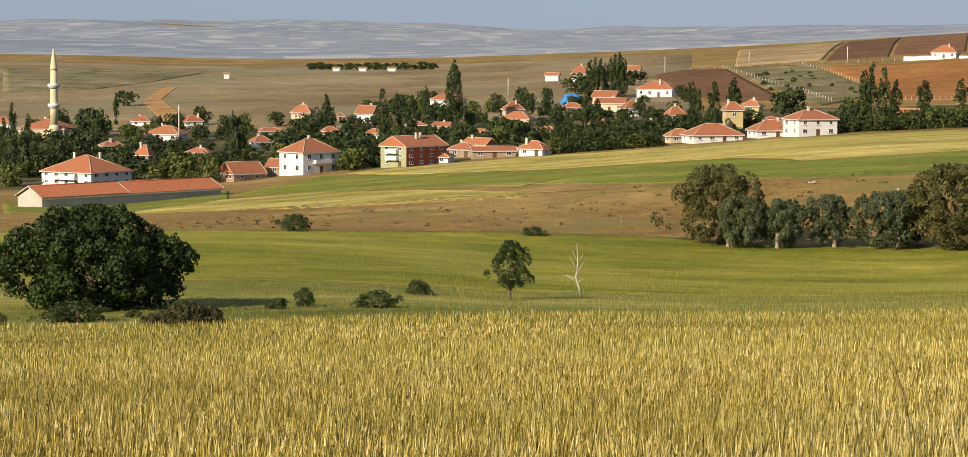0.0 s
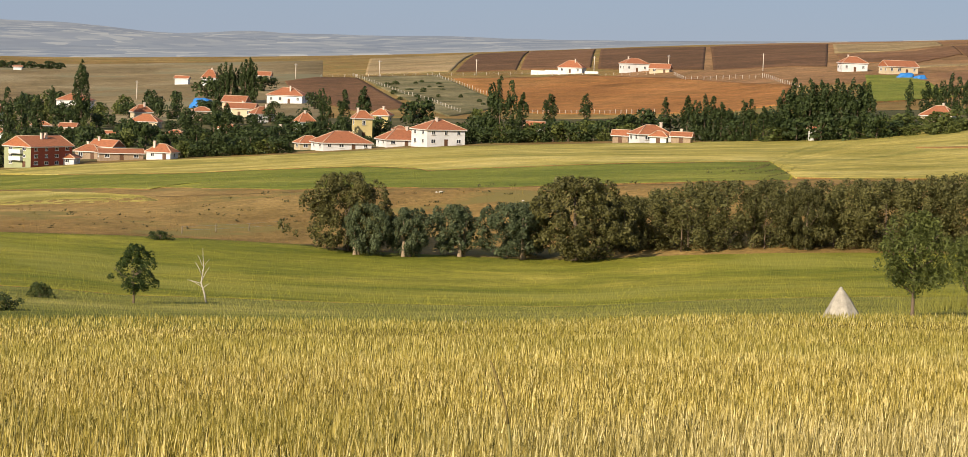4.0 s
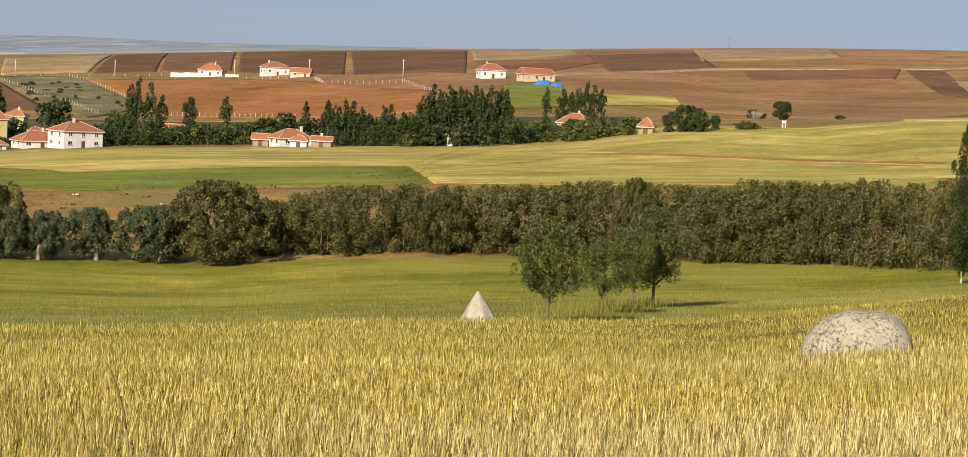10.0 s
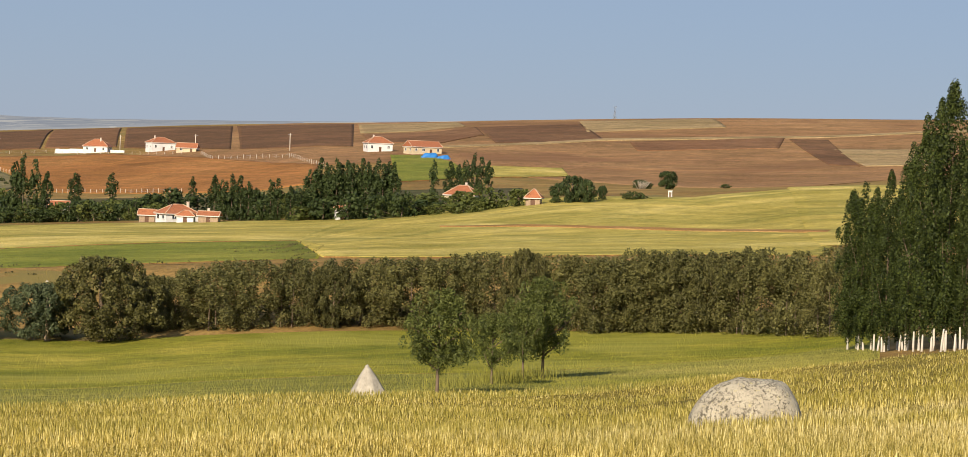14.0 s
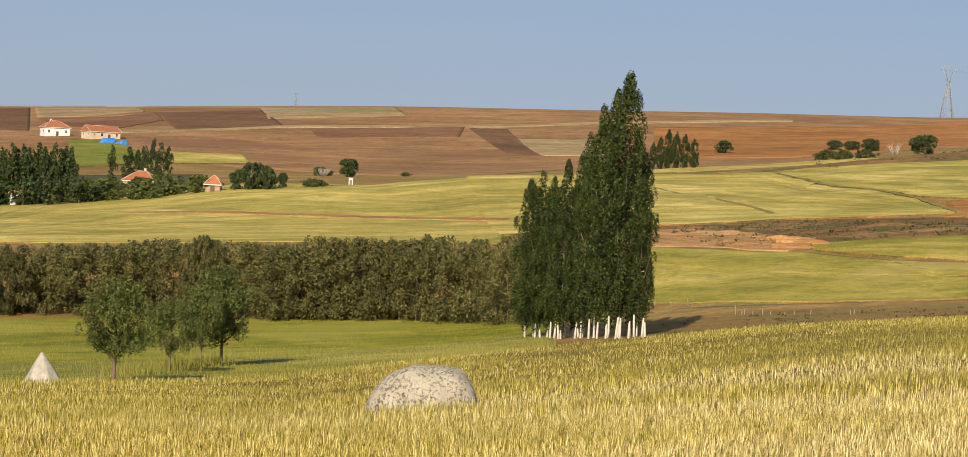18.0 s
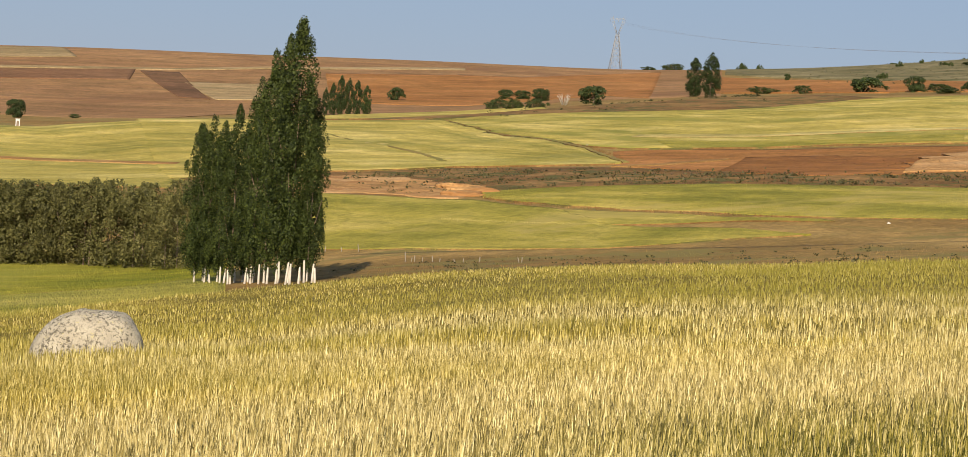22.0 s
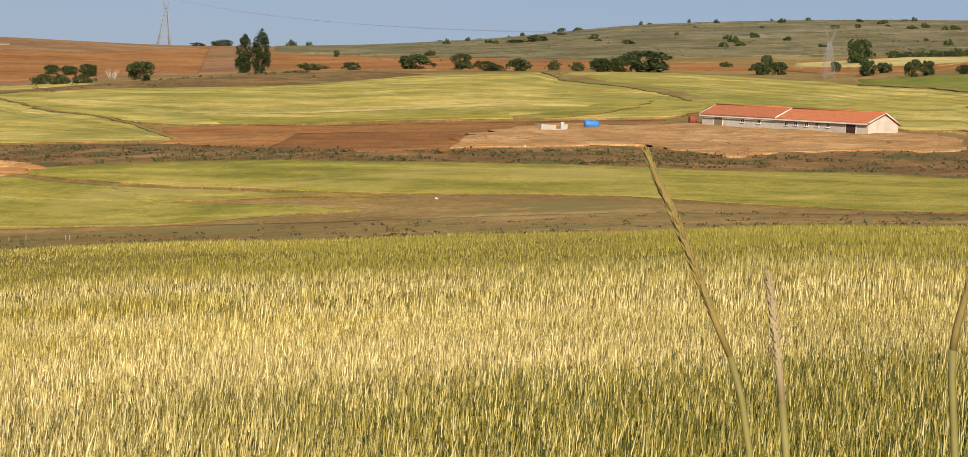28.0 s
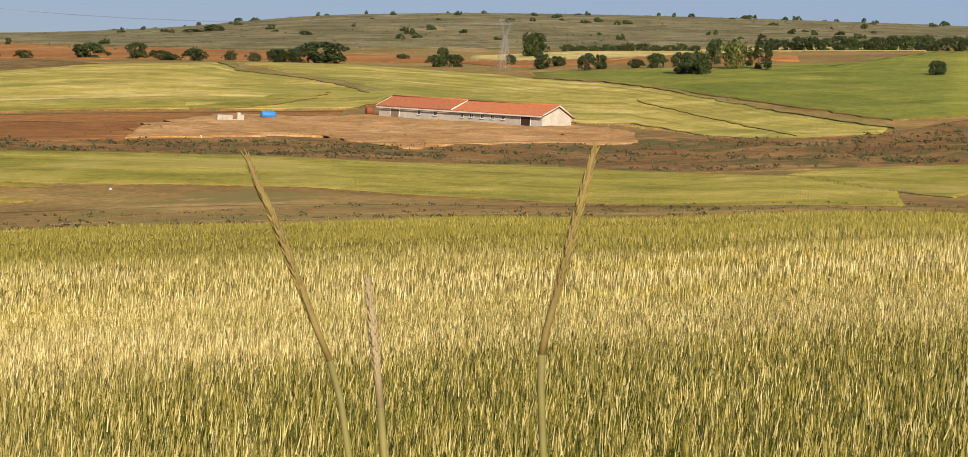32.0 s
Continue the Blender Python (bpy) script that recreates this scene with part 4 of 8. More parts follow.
variants("hilltree", 3, dome(0.0, 0.45, 0.45), 0.75, 64, 46, 0.06, 0.115, 1.0, M_LEAF_TOWN, M_BARK, 0.1, 0.03, 3, 0.4, 0.85, loose=0.4)

TREE_WORDS = {
    "hilltree": ("field_tree", "lone dark green tree on the open fields", "tree", "trees on the fields"),
    "walnut": ("walnut_tree", "large dark green walnut tree with a broad dome", "tree", ""),
    "olive": ("oleaster_tree", "rounded olive-green oleaster tree at the field edge", "tree", "trees along the stream"),
    "hedge": ("hedge_tree", "dense brownish olive-green tree in a long hedge", "tree", "trees along the stream"),
    "grey": ("willow_tree", "grey-green round willow tree with pale stems", "tree", "trees along the stream"),
    "willow": ("young_willow", "young willow tree with thin pale trunk", "tree", "young willows in the field"),
    "poplar": ("poplar_tree", "tall dark green poplar with whitewashed trunk", "tree", "poplar clump"),
    "spire": ("village_poplar", "slender dark green poplar in the village", "tree", "village poplars"),
    "denspire": ("dark_poplar", "dense dark green poplar with a pointed crown", "tree", "dark poplars"),
    "town": ("village_tree", "dense dark green broadleaf tree in the village", "tree", "village trees"),
    "townolive": ("orchard_tree", "lighter olive-green tree among the houses", "tree", "village trees"),
    "bush": ("bush", "low dark green bush on open ground", "bush", "bushes"),
    "rosebush": ("rose_bush", "wide brownish-green thorny bush in the field", "bush", "bushes"),
    "scrub": ("scrub", "dark low scrub on the stony hillside", "bush", "hill scrub"),
    "apple": ("fruit_tree", "small round fruit tree with dark green leaves", "tree", ""),
}
TREES_MADE = [0]
FULL = {"spire": 1.35, "denspire": 1.3, "poplar": 1.24, "hedge": 1.3, "town": 1.1, "townolive": 1.1}


def tree(kind, x, y, w, h, lean=(0, 0), words=None, group=None):
    """A tree of crown width w and height h, standing on the ground at x, y."""
    i = TREES_MADE[0]
    TREES_MADE[0] += 1
    name, label, cat, grp = TREE_WORDS[kind]
    w *= FULL.get(kind, 1.0)
    tm, cm, arms = PROTO[kind][i % len(PROTO[kind])]
    e = base(name, x, y, None, (i * 73.0) % 360, words or label, cat, group if group is not None else grp, (w, w, h))
    if lean != (0, 0):
        e.rotation_euler = (radians(lean[0]), radians(lean[1]), e.rotation_euler[2])
    link("trunk", tm, e)
    link("crown", cm, e)
    for am in arms:
        link("limb", am, e)
    return e


# ---- trees and bushes: kind, place, crown width, height ----
for q in ((-22.0, 134.4, 11.1, 5.8),):
    tree("walnut", *q)
for q in ((-13.6, 109.3, 3.7, 1.4),):
    tree("rosebush", *q)
for q in ((-20.8, 120.7, 3.5, 1.2), (-22.5, 285.1, 4.3, 2.1), (-11.5, 133.2, 1.6, 0.7), (-10.2, 136.3, 1.4, 1.2), (-6.1, 135.5, 2.9, 1.0), (-4.3, 157.2, 1.8, 1.1), (-23.7, 117.7, 0.7, 0.7), (5.9, 282.2, 3.2, 1.1), (-18.3, 124.9, 1.0, 0.5),):
    tree("bush", *q)
for q in ((1.7, 157.6, 3.2, 3.9),):
    tree("apple", *q)
for q in ((27.6, 280.4, 11.6, 9.2), (53.9, 275.4, 12.4, 9.8), (61.0, 280.7, 5.2, 6.9),):
    tree("olive", *q)
for q in ((29.2, 275.5, 5.6, 6.0), (34.3, 276.5, 6.0, 5.6), (39.9, 278.5, 6.6, 6.0), (46.4, 277.0, 7.4, 6.6), (49.5, 280.6, 5.6, 6.4),):
    tree("grey", *q)
for q in ((60.4, 284.5, 6.1, 6.2),):
    tree("olive", *q)
for q in ((64.7, 282.4, 6.0, 6.2), (68.5, 278.9, 7.3, 7.5), (73.2, 278.8, 6.8, 8.1), (77.6, 277.8, 6.0, 8.1),):
    tree("hedge", *q)
for q in ((81.3, 273.9, 7.3, 7.5),):
    tree("olive", *q)
for q in ((86.2, 274.2, 6.1, 7.5), (90.1, 271.6, 7.1, 8.0), (94.5, 270.3, 5.9, 8.2), (99.1, 269.6, 6.7, 8.9),):
    tree("hedge", *q)
for q in ((101.4, 263.0, 5.8, 9.6),):
    tree("olive", *q)
for q in ((106.4, 263.4, 6.7, 8.7), (108.6, 257.2, 6.7, 8.5), (112.9, 256.0, 6.5, 8.3), (116.7, 253.8, 6.4, 8.6),):
    tree("hedge", *q)
for q in ((120.2, 251.1, 7.1, 9.0),):
    tree("olive", *q)
for q in ((66.5, 286.5, 5.6, 6.6), (71.0, 284.5, 6.2, 7.6), (79.4, 281.0, 6.0, 7.6), (84.0, 279.0, 6.0, 7.6), (88.3, 277.0, 6.0, 7.8), (92.4, 275.0, 6.0, 8.0), (97.0, 273.0, 6.0, 8.4), (104.0, 266.5, 6.0, 8.8), (107.6, 262.0, 6.0, 8.6), (110.8, 258.6, 6.0, 8.6), (114.8, 257.2, 6.0, 8.8), (118.6, 255.2, 6.0, 9.0),):
    tree("hedge", *q)
for q in ((122.5, 246.1, 6.6, 9.3), (124.3, 240.3, 6.3, 8.8), (125.1, 233.0, 5.6, 8.3), (113.2, 256.1, 6.4, 9.5), (117.0, 253.5, 6.6, 9.4), (121.3, 251.9, 6.9, 9.2), (123.7, 246.6, 5.6, 9.7), (127.5, 244.0, 5.7, 9.1), (130.5, 240.1, 6.0, 9.3),):
    tree("hedge", *q)
for q in ((45.3, 131.0, 4.6, 6.0), (55.6, 149.8, 3.6, 4.8), (62.5, 162.0, 3.6, 5.6), (65.0, 164.4, 5.4, 7.4),):
    tree("willow", *q)
for q in ((109.7, 199.9, 3.0, 15.2), (109.6, 197.7, 3.2, 15.8), (109.6, 195.3, 3.2, 15.0), (107.7, 189.5, 3.0, 16.2), (110.7, 192.5, 3.0, 14.2), (107.3, 185.2, 3.0, 18.4), (106.8, 182.0, 3.4, 20.4), (105.7, 178.0, 3.4, 21.3), (105.0, 174.9, 3.6, 22.6), (107.4, 177.0, 3.4, 17.6), (105.8, 173.2, 2.4, 13.6),):
    tree("poplar", *q)
for q in ((-149.0, 757.7, 6.0, 9.8), (-133.0, 699.0, 7.3, 12.5), (-126.3, 691.8, 8.1, 8.5), (-129.9, 738.0, 7.7, 8.0), (-126.5, 751.5, 10.8, 10.2), (-135.5, 837.5, 9.8, 12.2), (-117.3, 736.3, 8.6, 6.0), (-106.3, 706.7, 9.2, 7.9), (-96.1, 676.2, 8.8, 5.4), (-87.1, 736.7, 4.8, 2.6), (-82.7, 743.7, 2.3, 1.2), (-74.9, 727.2, 6.0, 14.0), (-107.6, 782.5, 6.9, 6.0), (-146.2, 882.2, 6.9, 9.9), (-161.5, 918.1, 8.1, 8.0), (-161.2, 1082.8, 10.1, 6.6), (-70.3, 771.2, 4.8, 2.7), (-60.9, 733.9, 7.9, 8.1), (-58.9, 804.6, 7.5, 8.2), (-52.1, 771.5, 8.7, 4.8), (-39.2, 678.4, 9.4, 8.9), (-32.4, 654.4, 7.4, 8.1), (-47.2, 766.8, 7.9, 5.4), (-25.9, 775.7, 6.8, 5.0),):
    tree("town", *q)
for q in ((-22.3, 843.8, 3.7, 2.0), (-17.0, 885.6, 9.1, 7.5), (-78.2, 683.6, 7.1, 5.6), (-75.2, 760.6, 5.5, 3.0),):
    tree("town", *q)
for q in ((-128.7, 655.7, 7.6, 6.1), (-86.8, 649.4, 10.4, 6.6), (-79.7, 641.7, 9.6, 8.2), (-73.4, 634.4, 6.6, 7.8), (-34.5, 639.6, 7.2, 5.6), (-134.0, 670.8, 5.3, 5.8), (-30.3, 715.1, 7.4, 6.2),):
    tree("townolive", *q)
for q in ((-164.2, 835.6, 2.4, 14.8), (-146.5, 955.7, 2.2, 12.7), (-155.9, 820.9, 2.1, 12.6), (-63.4, 962.0, 3.2, 10.6), (-32.1, 759.2, 3.3, 18.3), (-29.4, 806.8, 3.1, 15.5), (-25.4, 846.2, 3.3, 14.1), (-22.3, 916.4, 2.4, 14.5), (-158.2, 790.5, 2.5, 12.1),):
    tree("spire", *q)
for q in ((-10.7, 853.3, 5.3, 24.8),):
    tree("denspire", *q)
for q in ((67.2, 779.5, 2.8, 16.0), (70.3, 787.3, 2.4, 12.3), (74.4, 779.4, 3.6, 14.4), (79.1, 761.9, 4.3, 15.7), (107.3, 679.6, 3.4, 18.2), (109.3, 677.8, 3.0, 19.2), (112.1, 675.3, 3.0, 17.7), (115.1, 672.8, 3.0, 14.2), (136.2, 744.8, 3.7, 13.2), (149.6, 754.7, 3.6, 12.0), (195.0, 837.9, 2.4, 7.2), (154.4, 637.2, 2.9, 12.4), (156.1, 634.4, 2.9, 11.8), (157.8, 631.5, 2.8, 12.8), (159.5, 628.6, 2.8, 12.1), (161.0, 625.8, 2.7, 10.5), (162.4, 623.0, 2.6, 9.3), (163.4, 612.1, 2.9, 11.0), (164.7, 609.4, 2.6, 11.2), (166.8, 604.5, 2.9, 9.2), (168.2, 599.9, 2.9, 8.2), (227.0, 666.7, 2.4, 12.8), (248.6, 714.0, 3.5, 10.3), (249.9, 709.4, 2.7, 9.4),):
    tree("spire", *q)
for q in ((250.8, 705.6, 2.5, 11.3), (251.7, 700.1, 2.7, 12.9), (252.1, 695.3, 2.7, 11.5), (252.5, 689.4, 2.6, 10.3), (21.4, 680.7, 3.2, 12.1), (23.6, 679.1, 2.8, 11.4), (28.4, 682.9, 2.8, 15.0), (31.9, 679.8, 3.5, 13.9), (171.3, 601.8, 3.1, 14.1), (171.9, 599.3, 3.0, 13.5), (174.4, 602.9, 3.1, 16.2), (175.1, 600.3, 3.1, 14.8), (175.7, 597.7, 3.0, 15.0), (176.3, 595.2, 3.0, 15.9), (178.7, 598.3, 3.0, 14.1), (179.2, 595.2, 3.0, 15.3), (179.8, 592.7, 3.0, 15.4), (181.9, 595.4, 3.0, 13.9), (182.4, 592.4, 3.0, 15.5), (183.0, 589.4, 3.0, 14.5), (185.1, 592.0, 3.0, 14.0), (185.5, 589.1, 3.0, 15.5), (185.8, 585.7, 3.0, 13.8), (187.8, 587.4, 3.0, 14.3),):
    tree("spire", *q)
for q in ((188.2, 584.4, 3.0, 15.0), (46.0, 1049.1, 3.5, 17.3), (48.1, 1048.2, 3.2, 18.1), (50.5, 1047.3, 3.2, 17.6), (53.1, 1051.8, 3.2, 16.4), (55.0, 1046.3, 3.2, 18.1), (56.8, 1045.5, 3.5, 19.2), (58.6, 1045.4, 3.8, 20.0), (60.5, 1044.5, 3.2, 18.6),):
    tree("spire", *q)
for q in ((-18.1, 891.4, 8.3, 8.3), (-0.1, 731.0, 7.9, 4.3), (5.1, 742.8, 7.6, 7.9), (9.8, 710.4, 8.0, 7.9), (16.5, 691.4, 8.2, 6.2), (37.9, 682.0, 9.5, 5.2), (46.4, 749.1, 6.9, 3.8), (42.2, 1094.7, 11.3, 9.4), (71.7, 1155.0, 11.9, 7.0), (59.6, 812.9, 8.9, 4.9), (49.0, 717.7, 8.1, 5.5), (105.0, 830.1, 11.6, 9.2), (103.3, 688.9, 9.0, 7.1), (106.5, 680.3, 7.1, 7.2), (120.0, 685.7, 7.2, 4.1), (129.5, 686.1, 9.7, 5.3), (142.3, 683.5, 7.9, 5.7), (161.2, 723.5, 9.5, 6.8), (152.7, 708.9, 8.2, 5.9), (167.5, 713.2, 8.7, 5.2), (162.0, 614.9, 6.5, 5.5), (173.0, 595.2, 8.0, 6.1), (175.9, 583.1, 7.8, 6.8), (178.3, 567.7, 7.6, 5.9),):
    tree("town", *q)
for q in ((185.0, 566.9, 6.1, 6.3), (192.2, 571.9, 7.1, 4.0),):
    tree("town", *q)
for q in ((107.1, 708.2, 7.4, 8.8), (112.7, 674.7, 8.2, 4.5), (122.1, 677.1, 6.7, 3.7), (140.7, 698.0, 8.1, 4.7), (168.2, 599.9, 7.2, 4.0), (192.4, 579.7, 6.2, 3.4), (193.6, 565.4, 5.3, 2.8), (195.1, 554.3, 5.4, 2.9), (199.0, 551.1, 5.7, 3.1), (145.3, 667.9, 8.2, 4.5), (186.0, 593.7, 9.6, 5.6), (187.5, 577.6, 9.4, 4.4), (196.9, 581.1, 11.0, 5.2), (200.9, 568.9, 9.3, 5.2), (205.1, 558.1, 9.2, 5.5), (209.2, 549.6, 7.0, 4.4),):
    tree("townolive", *q)
for q in ((216.9, 542.5, 5.1, 4.8), (218.0, 536.5, 5.7, 6.5), (219.9, 531.7, 4.7, 5.6), (227.1, 539.2, 2.7, 3.6), (304.3, 670.6, 6.8, 5.3),):
    tree("hilltree", *q)
for q in ((233.7, 534.5, 6.9, 2.2), (323.1, 670.1, 3.8, 1.3), (307.4, 698.6, 7.8, 2.9),):
    tree("bush", *q)
for q in ((412.1, 669.8, 2.2, 8.9), (411.0, 663.7, 2.6, 10.4), (409.6, 656.6, 2.8, 12.7), (408.5, 650.0, 2.8, 11.8), (407.2, 642.9, 2.7, 10.9), (406.1, 635.7, 2.7, 9.3),):
    tree("denspire", *q)
for q in ((570.0, 869.2, 7.2, 5.6), (616.4, 853.0, 7.6, 4.3), (619.5, 845.0, 7.5, 4.0), (608.8, 816.4, 8.4, 5.2), (460.0, 589.6, 9.2, 5.7),):
    tree("hilltree", *q)
for q in ((485.2, 676.5, 8.6, 3.8), (450.2, 617.7, 7.9, 3.5), (445.4, 599.9, 7.7, 3.0),):
    tree("bush", *q)
for q in ((649.8, 765.8, 6.2, 16.1), (637.5, 741.1, 6.5, 17.9),):
    tree("denspire", *q)
for q in ((688.8, 703.7, 15.2, 6.2), (704.0, 692.6, 8.1, 6.3), (653.8, 613.0, 8.8, 4.5), (652.0, 571.8, 6.7, 4.1), (893.5, 975.2, 3.4, 4.0),):
    tree("hilltree", *q)
for q in ((693.0, 770.6, 14.4, 2.9), (681.2, 734.0, 8.8, 3.3), (658.5, 633.9, 15.0, 3.7), (682.5, 622.0, 5.7, 4.0), (651.5, 582.0, 6.3, 3.1), (1111.9, 1334.2, 19.6, 4.9), (1072.0, 1313.4, 13.1, 2.6), (3175.5, 3600.0, 37.0, 52.4), (3202.9, 3575.6, 32.1, 51.6),):
    tree("bush", *q)
for q in ((632.0, 553.0, 8.2, 4.5), (636.2, 547.3, 9.5, 5.1), (624.7, 527.2, 16.0, 6.9), (629.2, 482.2, 6.1, 3.8), (635.4, 478.9, 6.5, 4.0), (640.4, 487.8, 4.6, 6.1), (828.7, 584.2, 11.5, 10.2), (665.7, 478.5, 3.8, 3.7), (616.8, 431.5, 6.2, 4.8), (635.9, 438.1, 5.6, 3.1), (587.7, 394.6, 5.5, 5.0), (593.3, 393.7, 4.8, 4.1),):
    tree("hilltree", *q)
for q in ((772.5, 609.5, 6.6, 2.5), (1108.9, 1025.8, 15.5, 4.3), (1103.5, 1036.5, 15.6, 2.3),):
    tree("bush", *q)
for q in ((587.8, 377.6, 4.7, 2.5), (581.1, 366.6, 6.0, 4.2), (551.9, 339.7, 7.3, 5.8), (548.6, 332.5, 7.3, 6.2), (599.8, 358.4, 5.0, 7.1), (553.9, 265.9, 5.4, 3.7),):
    tree("hilltree", *q)
for q in ((571.0, 334.8, 6.5, 8.2),):
    tree("townolive", *q)
for q in ((570.4, 327.2, 2.5, 9.8), (565.0, 321.2, 2.0, 8.4), (585.2, 338.6, 2.1, 5.7),):
    tree("spire", *q)
for q in ((901.8, 616.4, 7.9, 3.3), (901.6, 609.6, 7.8, 3.0), (900.9, 602.1, 7.8, 3.0), (900.2, 594.6, 7.8, 3.3), (899.2, 587.4, 7.7, 3.0), (897.6, 579.9, 7.7, 4.1), (896.1, 572.1, 7.7, 3.8), (893.9, 564.0, 7.6, 3.0), (892.9, 557.0, 7.6, 3.2), (890.5, 549.3, 7.5, 3.5), (886.2, 540.2, 7.5, 2.9),):
    tree("bush", *q)
for q in ((868.0, 492.1, 7.7, 5.1), (861.8, 482.3, 7.6, 4.5), (857.5, 473.9, 7.6, 5.7), (855.1, 466.4, 7.5, 5.7), (855.7, 460.7, 7.5, 5.2), (859.4, 456.8, 7.5, 5.9), (865.1, 453.8, 7.5, 5.4), (870.7, 450.6, 7.6, 4.2), (875.6, 447.4, 7.6, 5.5), (880.6, 443.9, 7.6, 6.2), (887.6, 441.3, 7.6, 6.2), (894.4, 438.9, 7.7, 6.0), (903.4, 437.2, 7.7, 4.8), (914.4, 436.4, 7.8, 5.6), (927.4, 436.7, 7.9, 5.9), (942.0, 437.4, 8.0, 6.3),):
    tree("hilltree", *q)
for q in ((-138.3, 688.0, 4.7, 5.7), (-137.6, 706.1, 6.8, 5.1),):
    tree("town", *q)
for q in ((-131.7, 691.4, 7.1, 4.8),):
    tree("townolive", *q)
for q in ((-127.5, 691.6, 7.8, 4.8), (-126.0, 712.5, 5.2, 5.5),):
    tree("town", *q)
for q in ((-122.1, 710.0, 5.2, 4.7),):
    tree("townolive", *q)
for q in ((-116.1, 698.9, 5.5, 5.5), (-113.8, 720.0, 6.6, 4.6),):
    tree("town", *q)
for q in ((-109.6, 706.2, 6.8, 4.0), (-105.8, 711.0, 4.8, 4.2),):
    tree("townolive", *q)
for q in ((-101.8, 711.1, 6.5, 3.8), (-94.7, 705.7, 5.1, 5.2),):
    tree("town", *q)
for q in ((-90.3, 696.9, 4.9, 5.9),):
    tree("townolive", *q)
for q in ((-87.7, 709.3, 7.9, 4.4),):
    tree("town", *q)
for q in ((-80.2, 690.5, 5.4, 4.7),):
    tree("townolive", *q)
for q in ((-76.6, 686.8, 6.6, 5.3), (-72.6, 690.8, 6.6, 5.7),):
    tree("town", *q)
for q in ((-70.5, 701.8, 4.7, 5.0),):
    tree("townolive", *q)
for q in ((-65.5, 702.3, 6.2, 4.1),):
    tree("town", *q)
for q in ((-61.6, 692.9, 7.1, 3.9), (-60.6, 718.9, 7.2, 5.0),):
    tree("townolive", *q)
for q in ((-55.8, 719.3, 8.0, 4.4),):
    tree("town", *q)
for q in ((-50.1, 706.7, 6.9, 4.5),):
    tree("townolive", *q)
for q in ((-48.1, 728.9, 7.1, 3.9),):
    tree("town", *q)
for q in ((-44.1, 734.0, 4.9, 5.4),):
    tree("townolive", *q)
for q in ((-38.3, 704.8, 7.8, 5.2),):
    tree("town", *q)
for q in ((-33.5, 705.6, 5.1, 4.0),):
    tree("townolive", *q)
for q in ((-29.8, 731.5, 7.3, 5.1),):
    tree("town", *q)
for q in ((-24.6, 722.6, 7.2, 4.1),):
    tree("townolive", *q)
for q in ((-21.1, 748.0, 5.2, 4.2),):
    tree("town", *q)
for q in ((-16.8, 721.3, 7.0, 3.9),):
    tree("townolive", *q)
for q in ((-13.1, 713.5, 6.6, 4.8), (-8.7, 723.5, 6.7, 6.1),):
    tree("town", *q)
for q in ((-2.9, 717.8, 6.6, 4.6), (0.3, 740.7, 7.2, 4.0), (4.8, 732.1, 5.3, 5.6),):
    tree("townolive", *q)
for q in ((9.5, 738.5, 5.1, 5.5),):
    tree("town", *q)
for q in ((13.5, 737.9, 6.0, 3.3), (18.5, 748.1, 5.2, 2.9),):
    tree("townolive", *q)
for q in ((22.8, 751.2, 3.3, 1.8), (26.5, 731.1, 6.4, 4.7),):
    tree("town", *q)
for q in ((30.3, 726.7, 7.5, 4.4), (35.3, 770.2, 5.4, 3.0),):
    tree("townolive", *q)
for q in ((40.0, 730.5, 7.5, 4.3), (43.1, 738.9, 7.2, 4.0),):
    tree("town", *q)
for q in ((50.2, 747.2, 4.7, 2.6),):
    tree("townolive", *q)
for q in ((53.8, 760.8, 2.1, 1.1),):
    tree("town", *q)
for q in ((57.2, 751.1, 3.0, 1.6),):
    tree("townolive", *q)
for q in ((61.4, 730.6, 7.0, 3.9), (64.3, 730.9, 5.6, 3.1),):
    tree("town", *q)
for q in ((74.5, 770.8, 2.5, 1.4),):
    tree("townolive", *q)
for q in ((80.2, 784.6, 6.1, 4.8), (80.9, 756.7, 6.5, 6.2), (83.4, 747.5, 7.0, 5.5), (-150.6, 749.3, 5.3, 3.6), (-149.4, 765.7, 6.1, 3.3), (-140.3, 755.9, 5.3, 4.1), (-139.1, 775.7, 7.3, 4.3), (-130.7, 765.0, 5.4, 4.1), (-130.5, 781.3, 7.3, 4.0), (-125.7, 793.9, 4.3, 2.3), (-115.5, 773.8, 4.6, 3.7), (-116.5, 801.3, 5.0, 3.3), (-105.2, 765.0, 7.5, 4.5), (-99.4, 777.2, 6.0, 4.6), (-97.4, 789.7, 5.3, 3.8), (-89.2, 775.6, 6.4, 3.6), (-82.7, 785.5, 5.8, 3.2), (-80.1, 784.0, 6.7, 4.6), (-73.1, 804.6, 5.0, 3.7), (-69.0, 805.0, 5.6, 3.7), (-61.3, 792.7, 6.3, 4.3), (-54.1, 783.4, 6.2, 3.4), (-49.9, 790.6, 5.1, 3.4), (-47.5, 842.2, 5.4, 3.9),):
    tree("town", *q)
